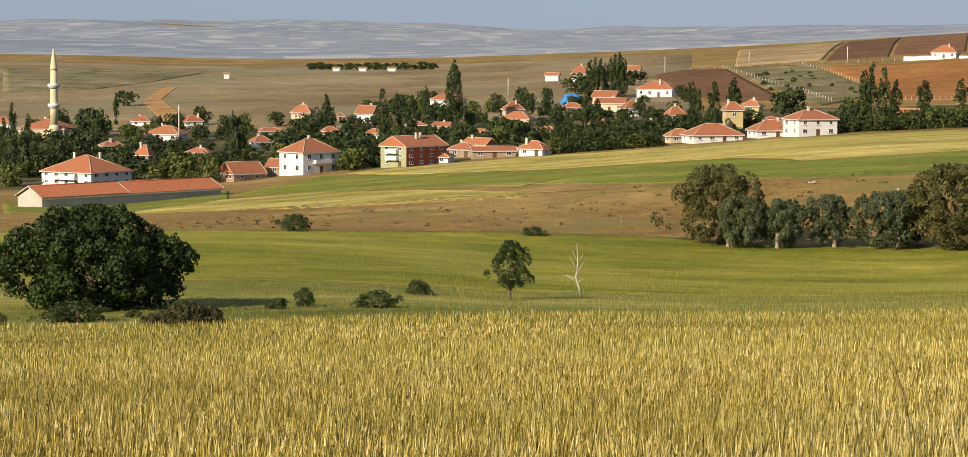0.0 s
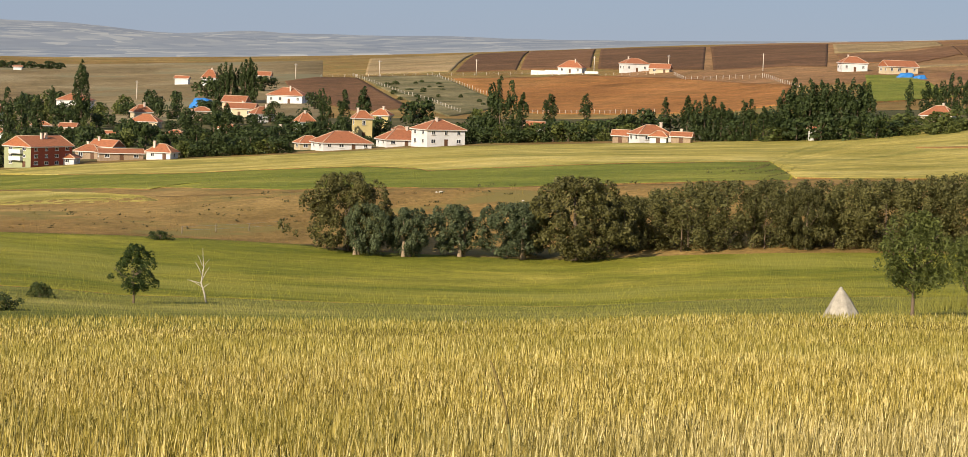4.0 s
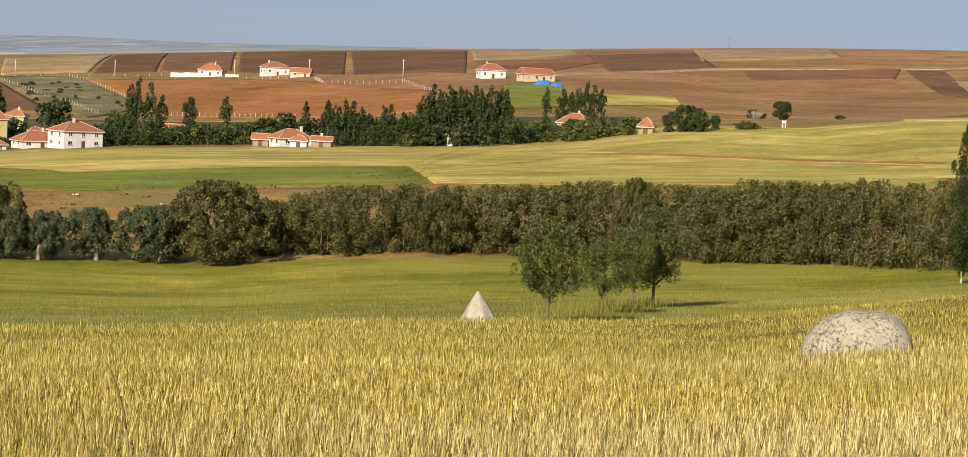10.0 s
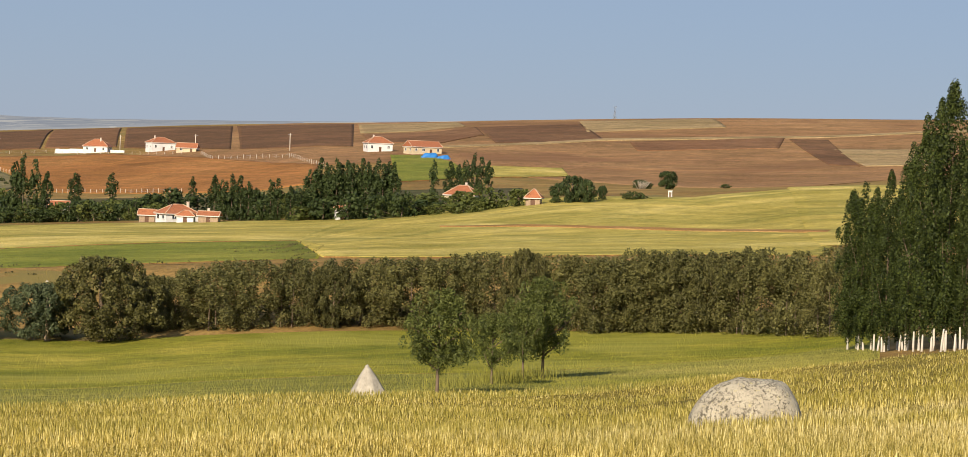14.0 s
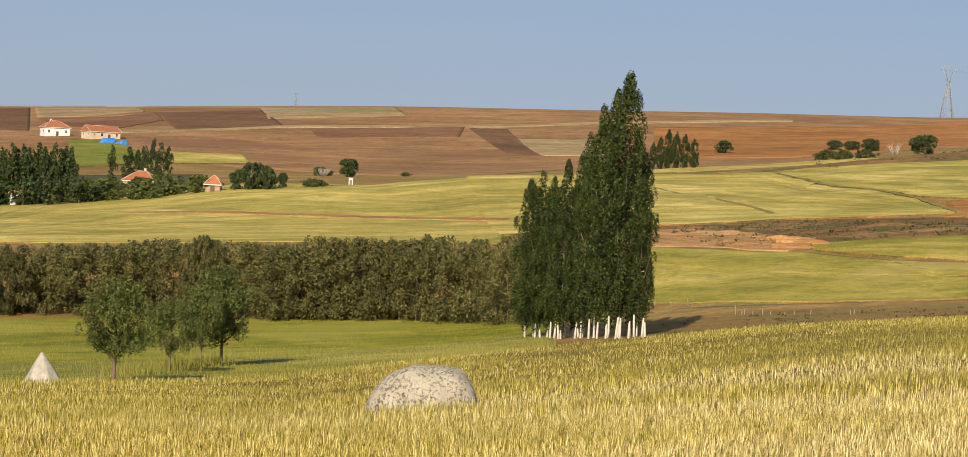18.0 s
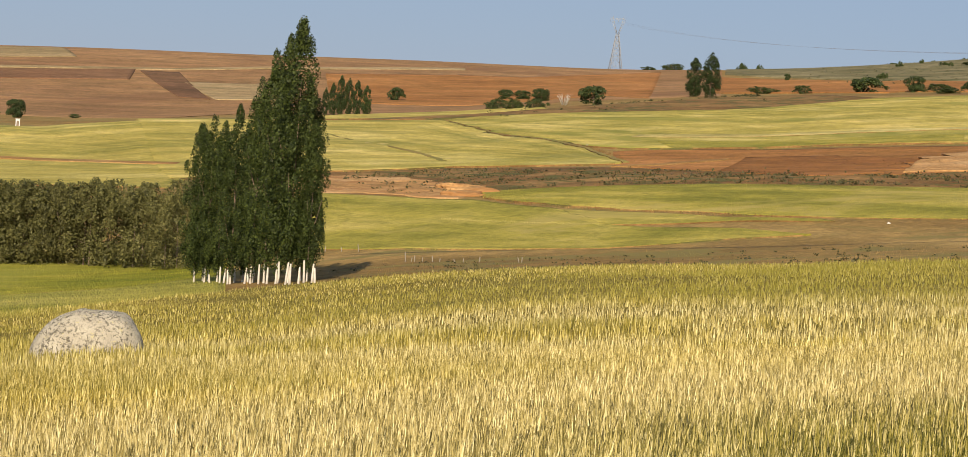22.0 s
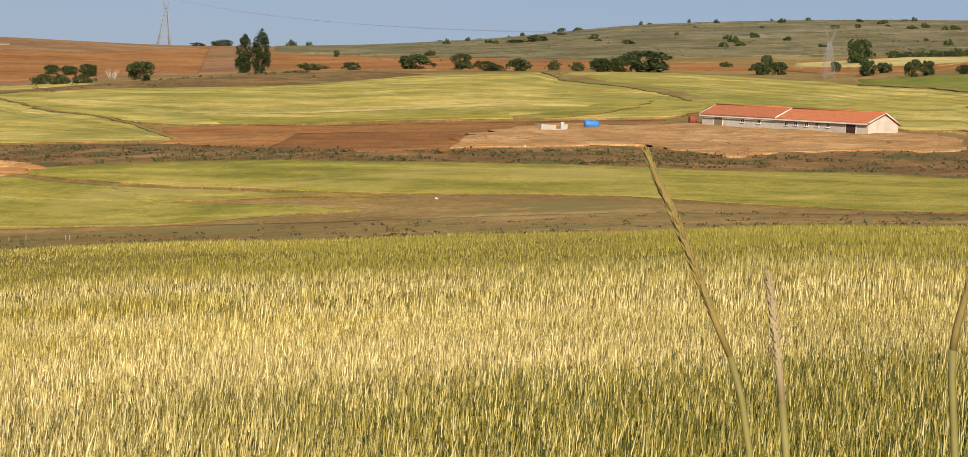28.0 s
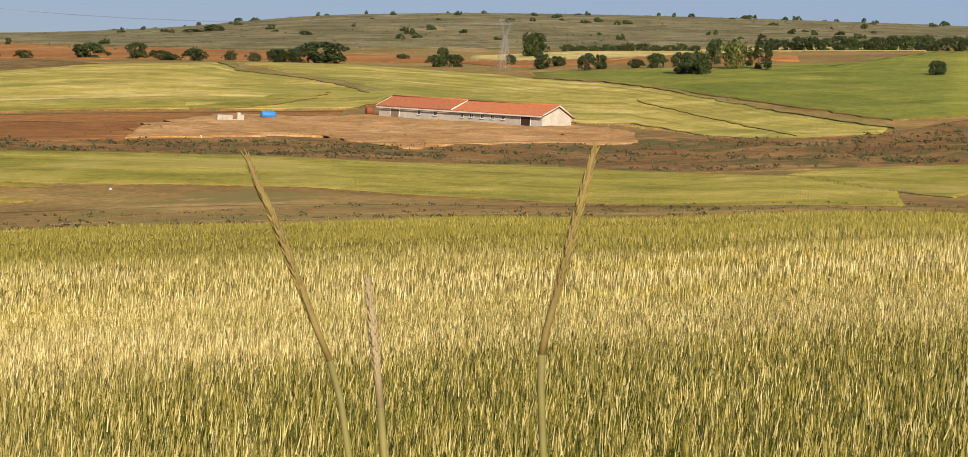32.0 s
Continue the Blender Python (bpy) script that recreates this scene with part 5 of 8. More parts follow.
for q in ((-40.0, 820.0, 8.0, 4.8), (-34.0, 844.7, 5.0, 4.3), (-27.9, 830.8, 4.8, 2.6), (-21.9, 847.5, 3.5, 1.9), (-18.9, 840.2, 2.3, 1.3), (-9.5, 830.0, 2.9, 1.6), (-5.3, 862.2, 5.5, 5.3), (-1.1, 876.1, 5.6, 4.7), (8.0, 841.0, 5.8, 3.2), (11.1, 846.5, 3.7, 2.0), (20.2, 826.8, 5.1, 3.8), (25.1, 840.1, 6.5, 4.5), (32.8, 885.8, 7.0, 3.8), (36.3, 856.4, 6.2, 5.3), (43.3, 864.3, 7.2, 4.0), (49.6, 842.0, 6.5, 4.6), (56.9, 882.0, 6.4, 5.4), (60.3, 856.3, 6.4, 3.5), (71.7, 906.6, 5.1, 4.2),):
    tree("town", *q)
for q in ((-38.0, 646.0, 4.5, 4.8),):
    tree("townolive", *q)
for q in ((-36.2, 646.1, 5.3, 3.2),):
    tree("town", *q)
for q in ((-33.7, 646.7, 4.7, 5.5),):
    tree("townolive", *q)
for q in ((-31.7, 647.3, 4.0, 4.3), (-29.4, 647.9, 4.5, 2.9),):
    tree("town", *q)
for q in ((19.0, 662.6, 5.3, 4.5),):
    tree("townolive", *q)
for q in ((21.4, 663.0, 5.5, 3.4), (23.3, 663.5, 5.8, 3.3), (25.3, 663.9, 6.0, 4.3), (27.9, 664.3, 5.6, 5.5), (29.9, 664.2, 5.1, 6.4), (31.8, 664.6, 6.8, 4.5), (33.9, 664.5, 5.3, 3.2),):
    tree("town", *q)
for q in ((36.1, 664.8, 5.1, 3.8),):
    tree("townolive", *q)
for q in ((38.2, 664.7, 6.3, 6.4),):
    tree("town", *q)
for q in ((40.2, 664.6, 6.0, 3.7), (42.6, 664.9, 5.7, 4.2),):
    tree("townolive", *q)
for q in ((44.5, 664.8, 6.7, 4.4), (47.0, 664.6, 4.5, 3.6), (48.9, 665.0, 2.8, 1.5), (99.9, 676.7, 5.5, 5.4), (101.7, 675.9, 4.7, 6.6), (103.9, 675.1, 6.3, 3.9), (106.6, 674.2, 5.3, 4.5),):
    tree("town", *q)
for q in ((109.2, 673.7, 5.3, 5.5),):
    tree("townolive", *q)
for q in ((111.7, 672.8, 5.8, 3.7), (114.1, 672.4, 6.5, 3.7), (116.9, 672.0, 5.8, 3.7),):
    tree("town", *q)
for q in ((119.2, 671.0, 7.0, 5.4),):
    tree("townolive", *q)
for q in ((121.4, 670.1, 6.8, 5.1), (123.3, 668.3, 5.6, 5.7),):
    tree("town", *q)
for q in ((125.6, 667.3, 6.5, 5.7),):
    tree("townolive", *q)
for q in ((127.3, 666.5, 5.4, 5.4),):
    tree("town", *q)
for q in ((129.7, 665.5, 7.0, 5.6),):
    tree("townolive", *q)
for q in ((131.6, 664.2, 7.0, 4.0), (134.0, 663.7, 4.7, 4.5),):
    tree("town", *q)
for q in ((136.4, 662.7, 4.7, 4.3),):
    tree("townolive", *q)
for q in ((158.9, 645.6, 5.6, 7.5), (160.9, 643.1, 4.9, 6.0), (162.5, 641.2, 4.6, 6.4),):
    tree("town", *q)
for q in ((163.9, 639.3, 5.6, 7.7), (165.1, 638.0, 4.9, 7.6),):
    tree("townolive", *q)
for q in ((166.9, 636.1, 5.2, 7.4), (168.1, 633.8, 6.4, 5.8), (169.5, 632.4, 5.0, 5.7),):
    tree("town", *q)
for q in ((170.7, 630.6, 5.7, 7.1), (172.0, 628.3, 5.2, 6.6),):
    tree("townolive", *q)
for q in ((173.7, 625.3, 5.2, 6.3), (174.9, 623.5, 5.8, 7.9), (176.1, 621.7, 5.1, 6.7), (177.8, 619.8, 6.0, 6.7),):
    tree("town", *q)
for q in ((179.1, 617.4, 5.0, 7.5),):
    tree("townolive", *q)
for q in ((180.2, 614.7, 6.1, 5.9), (181.8, 619.6, 4.2, 2.3),):
    tree("town", *q)
for q in ((184.7, 620.2, 5.2, 2.9),):
    tree("townolive", *q)
for q in ((187.5, 619.9, 5.3, 3.9), (189.8, 620.2, 5.3, 3.3),):
    tree("town", *q)
for q in ((191.6, 620.1, 5.0, 2.7),):
    tree("townolive", *q)
for q in ((193.4, 620.5, 6.5, 3.8),):
    tree("town", *q)
for q in ((194.8, 620.1, 4.8, 2.8),):
    tree("townolive", *q)
for q in ((197.5, 619.7, 6.2, 3.4),):
    tree("town", *q)
for q in ((199.2, 618.7, 5.7, 3.6), (201.0, 618.6, 5.0, 3.6),):
    tree("townolive", *q)
for q in ((203.0, 617.9, 6.0, 3.3),):
    tree("town", *q)
for q in ((205.0, 616.8, 5.0, 3.0), (206.5, 615.8, 6.3, 4.6), (208.1, 613.7, 5.3, 4.7), (209.0, 611.4, 6.3, 4.0),):
    tree("townolive", *q)
for q in ((209.7, 605.7, 4.2, 2.3),):
    tree("town", *q)
for q in ((210.3, 603.0, 4.2, 2.3), (210.7, 597.5, 5.0, 3.6), (211.2, 591.5, 4.7, 3.0),):
    tree("townolive", *q)
for q in ((211.7, 586.9, 5.0, 2.7), (211.9, 583.0, 4.6, 2.7), (-31.6, 744.9, 6.7, 4.2), (-28.7, 749.4, 6.6, 5.2), (-26.2, 753.3, 5.2, 4.0), (-23.0, 758.4, 7.0, 5.3), (-19.4, 764.1, 6.7, 4.2), (-16.6, 768.6, 5.5, 5.2), (-12.6, 770.4, 5.9, 4.9), (-9.2, 770.4, 5.7, 5.1), (-6.1, 771.0, 6.5, 4.8), (-3.6, 771.6, 5.6, 3.1), (-0.7, 771.6, 4.3, 2.3), (2.6, 771.6, 4.6, 2.5), (6.7, 772.1, 6.0, 4.1), (9.6, 772.1, 6.9, 4.3), (13.3, 772.6, 5.8, 4.6), (17.2, 772.5, 4.7, 2.6), (21.1, 773.6, 5.0, 2.7), (22.1, 734.4, 5.9, 3.8), (24.9, 734.9, 7.7, 4.9), (27.7, 734.8, 6.0, 4.9), (30.7, 734.7, 6.4, 4.3), (33.0, 735.1, 6.8, 4.5),):
    tree("town", *q)
for q in ((36.0, 735.0, 5.3, 5.3), (38.4, 734.8, 5.5, 5.5), (40.6, 734.7, 6.8, 5.3), (43.4, 734.0, 7.7, 5.3), (45.1, 733.9, 7.7, 4.9), (48.3, 734.3, 5.5, 4.7), (50.5, 734.1, 6.2, 4.9), (52.7, 733.4, 5.7, 4.2), (55.0, 733.3, 6.0, 6.1), (57.4, 733.1, 6.6, 5.4), (59.6, 732.9, 5.9, 6.0), (61.3, 732.8, 6.2, 5.7), (63.4, 732.6, 5.9, 5.9), (65.3, 732.4, 6.8, 5.2), (67.9, 732.2, 5.7, 5.4), (69.7, 732.0, 5.3, 7.2),):
    tree("town", *q)
for q in ((134.8, 1185.6, 4.6, 2.0), (157.9, 1161.8, 4.2, 1.2), (138.7, 1066.7, 2.8, 1.4), (144.3, 1123.7, 3.2, 1.3), (154.3, 1208.1, 2.8, 1.6), (155.9, 1079.5, 2.5, 2.1), (136.5, 1082.1, 3.6, 1.9), (159.3, 1045.7, 3.0, 1.8), (157.8, 1023.5, 2.4, 1.4), (156.3, 1141.5, 2.7, 1.2), (146.0, 1081.7, 2.2, 2.0), (127.0, 1069.0, 2.8, 1.5), (128.3, 1026.9, 4.0, 1.7), (145.9, 1134.4, 3.5, 2.0), (133.0, 1011.9, 3.9, 2.0), (152.5, 1162.5, 2.7, 1.4), (129.4, 1113.9, 4.0, 2.1), (144.0, 1126.2, 2.6, 1.2), (160.6, 1189.4, 3.7, 1.5), (140.3, 1141.8, 4.4, 1.2), (149.7, 1196.1, 2.8, 1.7), (127.9, 1030.7, 2.1, 1.6), (133.5, 1051.7, 2.2, 2.1), (139.1, 1190.4, 4.3, 2.4),):
    tree("bush", *q)
for q in ((134.5, 1156.2, 3.9, 1.5), (139.9, 1062.6, 3.6, 1.5),):
    tree("bush", *q)
for q in ((-107.8, 1501.3, 7.0, 4.2), (-102.0, 1500.6, 7.0, 4.6), (-96.1, 1498.8, 6.9, 3.8), (-90.2, 1496.9, 6.9, 3.4), (-84.4, 1495.1, 6.9, 4.2), (-78.5, 1493.2, 6.9, 3.8), (-72.7, 1491.3, 6.9, 4.5), (-66.8, 1488.3, 6.9, 4.6), (-61.0, 1486.4, 6.9, 4.2), (-55.2, 1484.4, 6.9, 4.1), (-49.4, 1481.4, 6.9, 4.5), (-43.6, 1478.3, 6.8, 3.0), (-37.8, 1475.3, 6.8, 4.9), (-32.1, 1471.1, 6.8, 4.1),):
    tree("hilltree", *q)
for q in ((1204.4, 1092.9, 7.1, 2.2), (916.4, 925.5, 6.6, 3.2), (1099.9, 731.9, 3.0, 1.9), (1018.9, 742.1, 5.6, 2.0), (1469.4, 914.8, 3.0, 3.5), (1130.7, 1126.9, 6.0, 2.5), (1265.4, 823.0, 7.5, 3.0), (1253.8, 821.6, 4.2, 3.0), (1173.7, 652.6, 5.4, 3.1), (1226.8, 568.6, 5.4, 3.5), (1341.7, 1345.7, 7.5, 1.7), (1124.1, 585.7, 7.4, 2.4), (1028.1, 880.8, 7.9, 2.6), (1288.3, 859.3, 6.4, 3.3), (1248.5, 899.6, 7.0, 2.7), (1051.7, 685.7, 5.3, 3.3), (1211.1, 666.4, 5.6, 1.5), (1501.1, 843.7, 3.9, 1.7), (1132.8, 681.9, 2.9, 2.3), (1347.7, 1074.2, 4.5, 3.1), (1577.7, 877.9, 3.5, 3.4), (1106.0, 976.8, 6.9, 2.5), (1268.9, 896.1, 4.4, 2.7), (1700.4, 917.0, 6.5, 2.3),):
    tree("scrub", *q)
for q in ((1536.8, 798.6, 3.7, 3.5), (1063.9, 834.1, 7.3, 3.3), (1578.3, 809.8, 3.5, 2.4), (1103.1, 1055.9, 3.4, 2.7), (1144.0, 531.6, 5.6, 1.7), (1083.1, 632.6, 3.7, 1.5), (1477.3, 1245.8, 6.8, 2.4), (1239.6, 515.2, 3.9, 2.9), (1533.9, 938.9, 5.8, 2.9), (1248.0, 957.0, 3.7, 1.8), (1318.9, 684.9, 4.8, 3.3), (1268.6, 856.0, 5.3, 2.3), (1387.1, 979.5, 5.8, 2.6), (1249.3, 1014.0, 3.5, 1.5), (1613.3, 940.7, 4.9, 2.9), (1613.7, 893.6, 5.5, 3.3), (1528.8, 1163.7, 3.5, 2.3), (1356.8, 1152.5, 3.1, 3.4), (1598.6, 922.5, 3.1, 3.4), (1612.6, 860.3, 4.7, 2.3), (1612.1, 1018.3, 3.6, 3.3), (1463.5, 862.9, 5.0, 1.6), (1224.8, 629.7, 3.9, 1.9), (1414.7, 1340.0, 5.4, 2.5),):
    tree("scrub", *q)
for q in ((1072.0, 941.6, 4.9, 1.5), (1007.8, 797.3, 5.2, 2.9), (1019.9, 797.8, 7.6, 3.2), (1146.3, 558.0, 7.2, 2.7), (1175.2, 623.3, 6.6, 2.3), (1150.3, 1013.9, 6.2, 1.5), (1443.9, 1065.5, 4.6, 2.6), (1205.7, 1181.0, 3.8, 2.9), (1493.1, 837.2, 3.8, 3.0), (1446.2, 974.5, 4.9, 3.2), (1489.1, 864.6, 7.5, 3.3), (1265.9, 851.3, 5.7, 1.8), (1161.1, 633.5, 4.6, 3.0), (1365.2, 944.4, 7.6, 2.7), (1085.5, 813.0, 5.7, 2.5), (1120.8, 1077.8, 7.6, 2.4), (1142.0, 683.7, 2.8, 3.0), (1133.2, 933.3, 2.7, 2.7), (1622.5, 835.2, 2.5, 2.1), (1340.1, 1336.5, 3.7, 2.8), (1595.2, 649.5, 7.7, 2.0), (1425.2, 1162.3, 2.8, 3.3), (1506.7, 647.3, 6.6, 2.1), (1506.2, 723.1, 4.0, 3.4),):
    tree("scrub", *q)
for q in ((1631.6, 696.6, 8.0, 2.8), (1465.2, 993.8, 5.3, 1.5), (1343.6, 1259.2, 4.4, 3.0), (1091.8, 861.5, 6.3, 2.7), (1299.2, 894.6, 3.8, 1.6), (1460.6, 708.2, 6.7, 2.9), (1398.0, 1252.1, 3.2, 3.1), (1346.7, 932.3, 5.8, 2.1), (1590.3, 761.7, 6.7, 3.5), (1453.3, 748.8, 5.3, 1.8), (1291.7, 595.1, 5.7, 3.3), (1409.6, 1261.3, 7.3, 1.9), (1292.6, 693.4, 2.6, 1.6), (1357.9, 1024.5, 6.7, 3.4), (1519.9, 647.3, 6.3, 3.2), (1444.8, 1290.5, 5.0, 3.3), (1322.7, 1199.4, 7.1, 3.4), (1395.5, 1353.6, 4.8, 2.2), (1112.7, 859.4, 6.6, 3.5), (1329.1, 754.0, 6.7, 2.2), (1092.9, 624.8, 5.0, 2.0), (1263.8, 1150.3, 7.6, 1.7), (1162.6, 607.9, 5.9, 1.8),):
    tree("scrub", *q)
for q in ((-183.9, 875.1, 6.0, 5.0), (-185.1, 886.3, 4.2, 2.4),):
    tree("town", *q)
for q in ((-118.8, 828.9, 5.8, 3.6),):
    tree("townolive", *q)
for q in ((-107.1, 814.0, 3.8, 2.3), (-125.4, 921.7, 5.5, 4.9),):
    tree("town", *q)
for q in ((-124.6, 921.1, 4.9, 2.6),):
    tree("townolive", *q)
for q in ((-115.5, 903.4, 5.6, 6.8), (-116.1, 913.4, 5.7, 3.3), (-99.5, 735.1, 2.7, 1.5), (-108.3, 741.0, 3.2, 1.7),):
    tree("town", *q)
for q in ((-63.4, 932.1, 6.0, 4.9),):
    tree("townolive", *q)
for q in ((-73.0, 926.0, 4.9, 2.6),):
    tree("town", *q)
for q in ((-37.3, 896.7, 6.7, 5.0), (-48.1, 918.1, 4.7, 2.6),):
    tree("townolive", *q)
for q in ((-78.1, 777.9, 3.9, 2.1), (-64.8, 764.9, 4.0, 2.2), (-59.8, 939.2, 3.1, 1.7), (-55.0, 935.4, 4.0, 2.2),):
    tree("town", *q)
for q in ((-81.5, 832.8, 4.9, 4.8),):
    tree("townolive", *q)
for q in ((-76.0, 826.6, 5.3, 2.9),):
    tree("town", *q)
for q in ((-4.7, 971.1, 5.7, 4.5),):
    tree("townolive", *q)
for q in ((-7.3, 981.8, 4.6, 2.5), (4.2, 852.8, 4.6, 3.8), (3.5, 845.3, 4.2, 2.3), (4.0, 815.6, 5.9, 3.8),):
    tree("town", *q)
for q in ((12.2, 817.3, 5.1, 2.8), (3.6, 756.0, 4.5, 3.7),):
    tree("townolive", *q)
for q in ((1.8, 759.3, 4.3, 2.5),):
    tree("town", *q)
for q in ((52.8, 1155.1, 7.4, 7.8), (51.2, 1167.1, 5.5, 3.0),):
    tree("townolive", *q)
for q in ((41.0, 967.5, 5.7, 4.8), (53.4, 976.8, 6.0, 3.3), (39.2, 901.9, 4.9, 3.8), (42.0, 907.8, 4.4, 3.4), (58.9, 851.4, 5.0, 4.7), (49.7, 863.9, 4.2, 3.5), (26.2, 871.3, 5.8, 6.3), (34.1, 871.6, 4.9, 3.1), (82.0, 989.3, 6.1, 6.9), (66.2, 999.9, 5.4, 3.0), (64.3, 746.1, 5.2, 3.1), (65.0, 764.4, 4.5, 2.6), (68.2, 707.7, 4.8, 2.9), (74.1, 698.3, 4.3, 2.4), (88.7, 749.1, 3.6, 2.0), (78.0, 751.4, 3.5, 2.6), (90.5, 725.9, 3.5, 1.9), (82.7, 732.8, 3.6, 2.1), (118.9, 698.9, 4.0, 3.6), (129.1, 707.7, 4.4, 2.4),):
    tree("town", *q)
for q in ((41.7, 760.4, 4.9, 3.9),):
    tree("townolive", *q)
for q in ((41.5, 761.0, 3.9, 2.9),):
    tree("town", *q)
for q in ((-29.5, 840.5, 5.2, 4.8),):
    tree("townolive", *q)
for q in ((-19.0, 834.7, 4.3, 2.4), (-80.2, 722.3, 4.7, 3.0),):
    tree("town", *q)
for q in ((-91.9, 731.2, 4.4, 2.9),):
    tree("townolive", *q)
for q in ((-115.7, 780.7, 4.9, 4.4), (-126.2, 779.7, 3.9, 2.7), (24.5, 743.0, 4.8, 2.7), (18.6, 749.7, 4.1, 2.3), (56.5, 737.5, 3.5, 1.9), (55.6, 740.8, 3.8, 2.1), (-46.8, 803.6, 4.3, 4.0), (-51.4, 804.5, 4.4, 2.5), (-41.2, 790.5, 4.9, 5.2), (-38.4, 791.8, 5.1, 2.8),):
    tree("town", *q)
for q in ((62.8, 747.3, 4.7, 2.6),):
    tree("townolive", *q)
for q in ((67.4, 742.5, 3.6, 2.6),):
    tree("town", *q)
for q in ((-8.6, 804.4, 5.2, 5.6), (-12.6, 804.9, 4.8, 2.9), (-157.8, 782.2, 6.4, 5.4),):
    tree("townolive", *q)
for q in ((-153.2, 814.6, 5.8, 5.5), (-144.3, 807.0, 6.5, 6.2), (-138.6, 814.7, 5.7, 6.0), (-130.4, 812.4, 6.8, 6.1),):
    tree("town", *q)
for q in ((-122.2, 833.4, 7.6, 6.6),):
    tree("townolive", *q)
for q in ((-116.2, 833.0, 3.9, 2.3), (-106.4, 831.8, 4.1, 2.3), (-99.0, 836.4, 5.6, 4.9), (-91.6, 839.7, 5.6, 4.9),):
    tree("town", *q)
for q in ((-79.0, 826.9, 5.1, 3.0), (-72.4, 831.8, 2.8, 1.6),):
    tree("townolive", *q)
for q in ((-67.3, 860.2, 7.1, 4.8), (-58.2, 878.7, 7.5, 6.5), (-48.2, 886.4, 6.2, 4.9), (-41.2, 893.3, 7.1, 4.2), (-30.3, 903.6, 6.7, 6.7),):
    tree("town", *q)
for q in ((-23.5, 907.8, 5.6, 6.8), (-14.3, 899.4, 7.2, 7.3), (-3.4, 894.9, 8.1, 7.0),):
    tree("townolive", *q)
for q in ((6.3, 943.9, 8.2, 5.9), (16.6, 932.1, 6.7, 7.6), (22.9, 925.2, 6.4, 5.8), (36.3, 948.0, 7.8, 5.7), (-169.9, 845.9, 8.4, 5.5),):
    tree("town", *q)
for q in ((-159.9, 850.4, 6.9, 4.0),):
    tree("townolive", *q)
for q in ((-152.4, 847.3, 8.0, 4.5), (-147.9, 871.4, 5.7, 3.2), (-140.8, 879.8, 7.1, 6.7),):
    tree("town", *q)
for q in ((-130.4, 878.1, 5.7, 4.5), (-121.2, 887.3, 6.0, 4.2),):
    tree("townolive", *q)
for q in ((-115.5, 887.4, 6.7, 7.3), (-102.1, 860.6, 7.4, 4.5), (-91.5, 864.9, 8.5, 7.2),):
    tree("town", *q)
for q in ((-87.4, 886.7, 6.2, 6.9),):
    tree("townolive", *q)
for q in ((-79.4, 920.7, 7.6, 5.4), (-67.8, 910.9, 6.3, 5.2), (-61.1, 922.1, 8.1, 7.7), (-44.7, 951.8, 7.6, 8.1), (-35.9, 992.7, 9.4, 6.7),):
    tree("town", *q)
for q in ((-27.2, 999.6, 8.5, 8.0),):
    tree("townolive", *q)
for q in ((-13.5, 978.2, 8.8, 5.4), (-5.4, 1002.1, 7.0, 4.0),):
    tree("town", *q)
for q in ((4.1, 981.1, 8.1, 7.6),):
    tree("townolive", *q)
for q in ((16.3, 991.1, 8.4, 8.4), (25.8, 984.4, 6.3, 8.1), (37.4, 990.5, 7.9, 4.3),):
    tree("town", *q)
for q in ((-175.0, 870.3, 7.3, 4.3), (-165.0, 878.9, 6.4, 6.5),):
    tree("townolive", *q)
for q in ((-162.0, 910.5, 6.9, 6.8), (-153.9, 914.6, 5.7, 6.2), (-143.7, 906.7, 7.1, 4.8),):
    tree("town", *q)
for q in ((-138.0, 926.8, 2.9, 1.7), (-129.0, 918.5, 3.8, 2.2),):
    tree("townolive", *q)
for q in ((-110.5, 940.2, 7.3, 7.0), (-35.3, 1034.3, 9.8, 6.4), (-25.5, 1070.7, 10.2, 6.3),):
    tree("town", *q)

# ---- houses ----
def roof_tiles(name, col):
    m, n, l, b = tree_of(name)
    tc = n.new("ShaderNodeTexCoord").outputs["Object"]
    w = n.new("ShaderNodeTexWave")
    w.bands_direction = "Z"
    w.inputs["Scale"].default_value, w.inputs["Distortion"].default_value = 3.0, 0.6
    l.new(tc, w.inputs["Vector"])
    f = noise_node(n, l, tc, 1.6, 7, 0.75)
    c = ramp(n, l, f, [(0.3, tuple(v * 0.62 for v in col)), (0.5, col), (0.7, tuple(min(1, v * 1.25) for v in col))])
    c = mix(n, l, 0.35, c, ramp(n, l, w.outputs[1], [(0.1, (0.6, 0.6, 0.6)), (0.6, (1.15, 1.15, 1.15))]), "MULTIPLY")
    oi = n.new("ShaderNodeObjectInfo").outputs["Random"]
    c = mix(n, l, 0.7, c, ramp(n, l, oi, [(0, (0.8, 0.78, 0.78)), (1, (1.2, 1.15, 1.1))]), "MULTIPLY")
    l.new(c, b.inputs["Base Color"])
    b.inputs["Roughness"].default_value = 0.85
    relief(n, l, b, w.outputs[1], 0.5, 0.06)
    return m


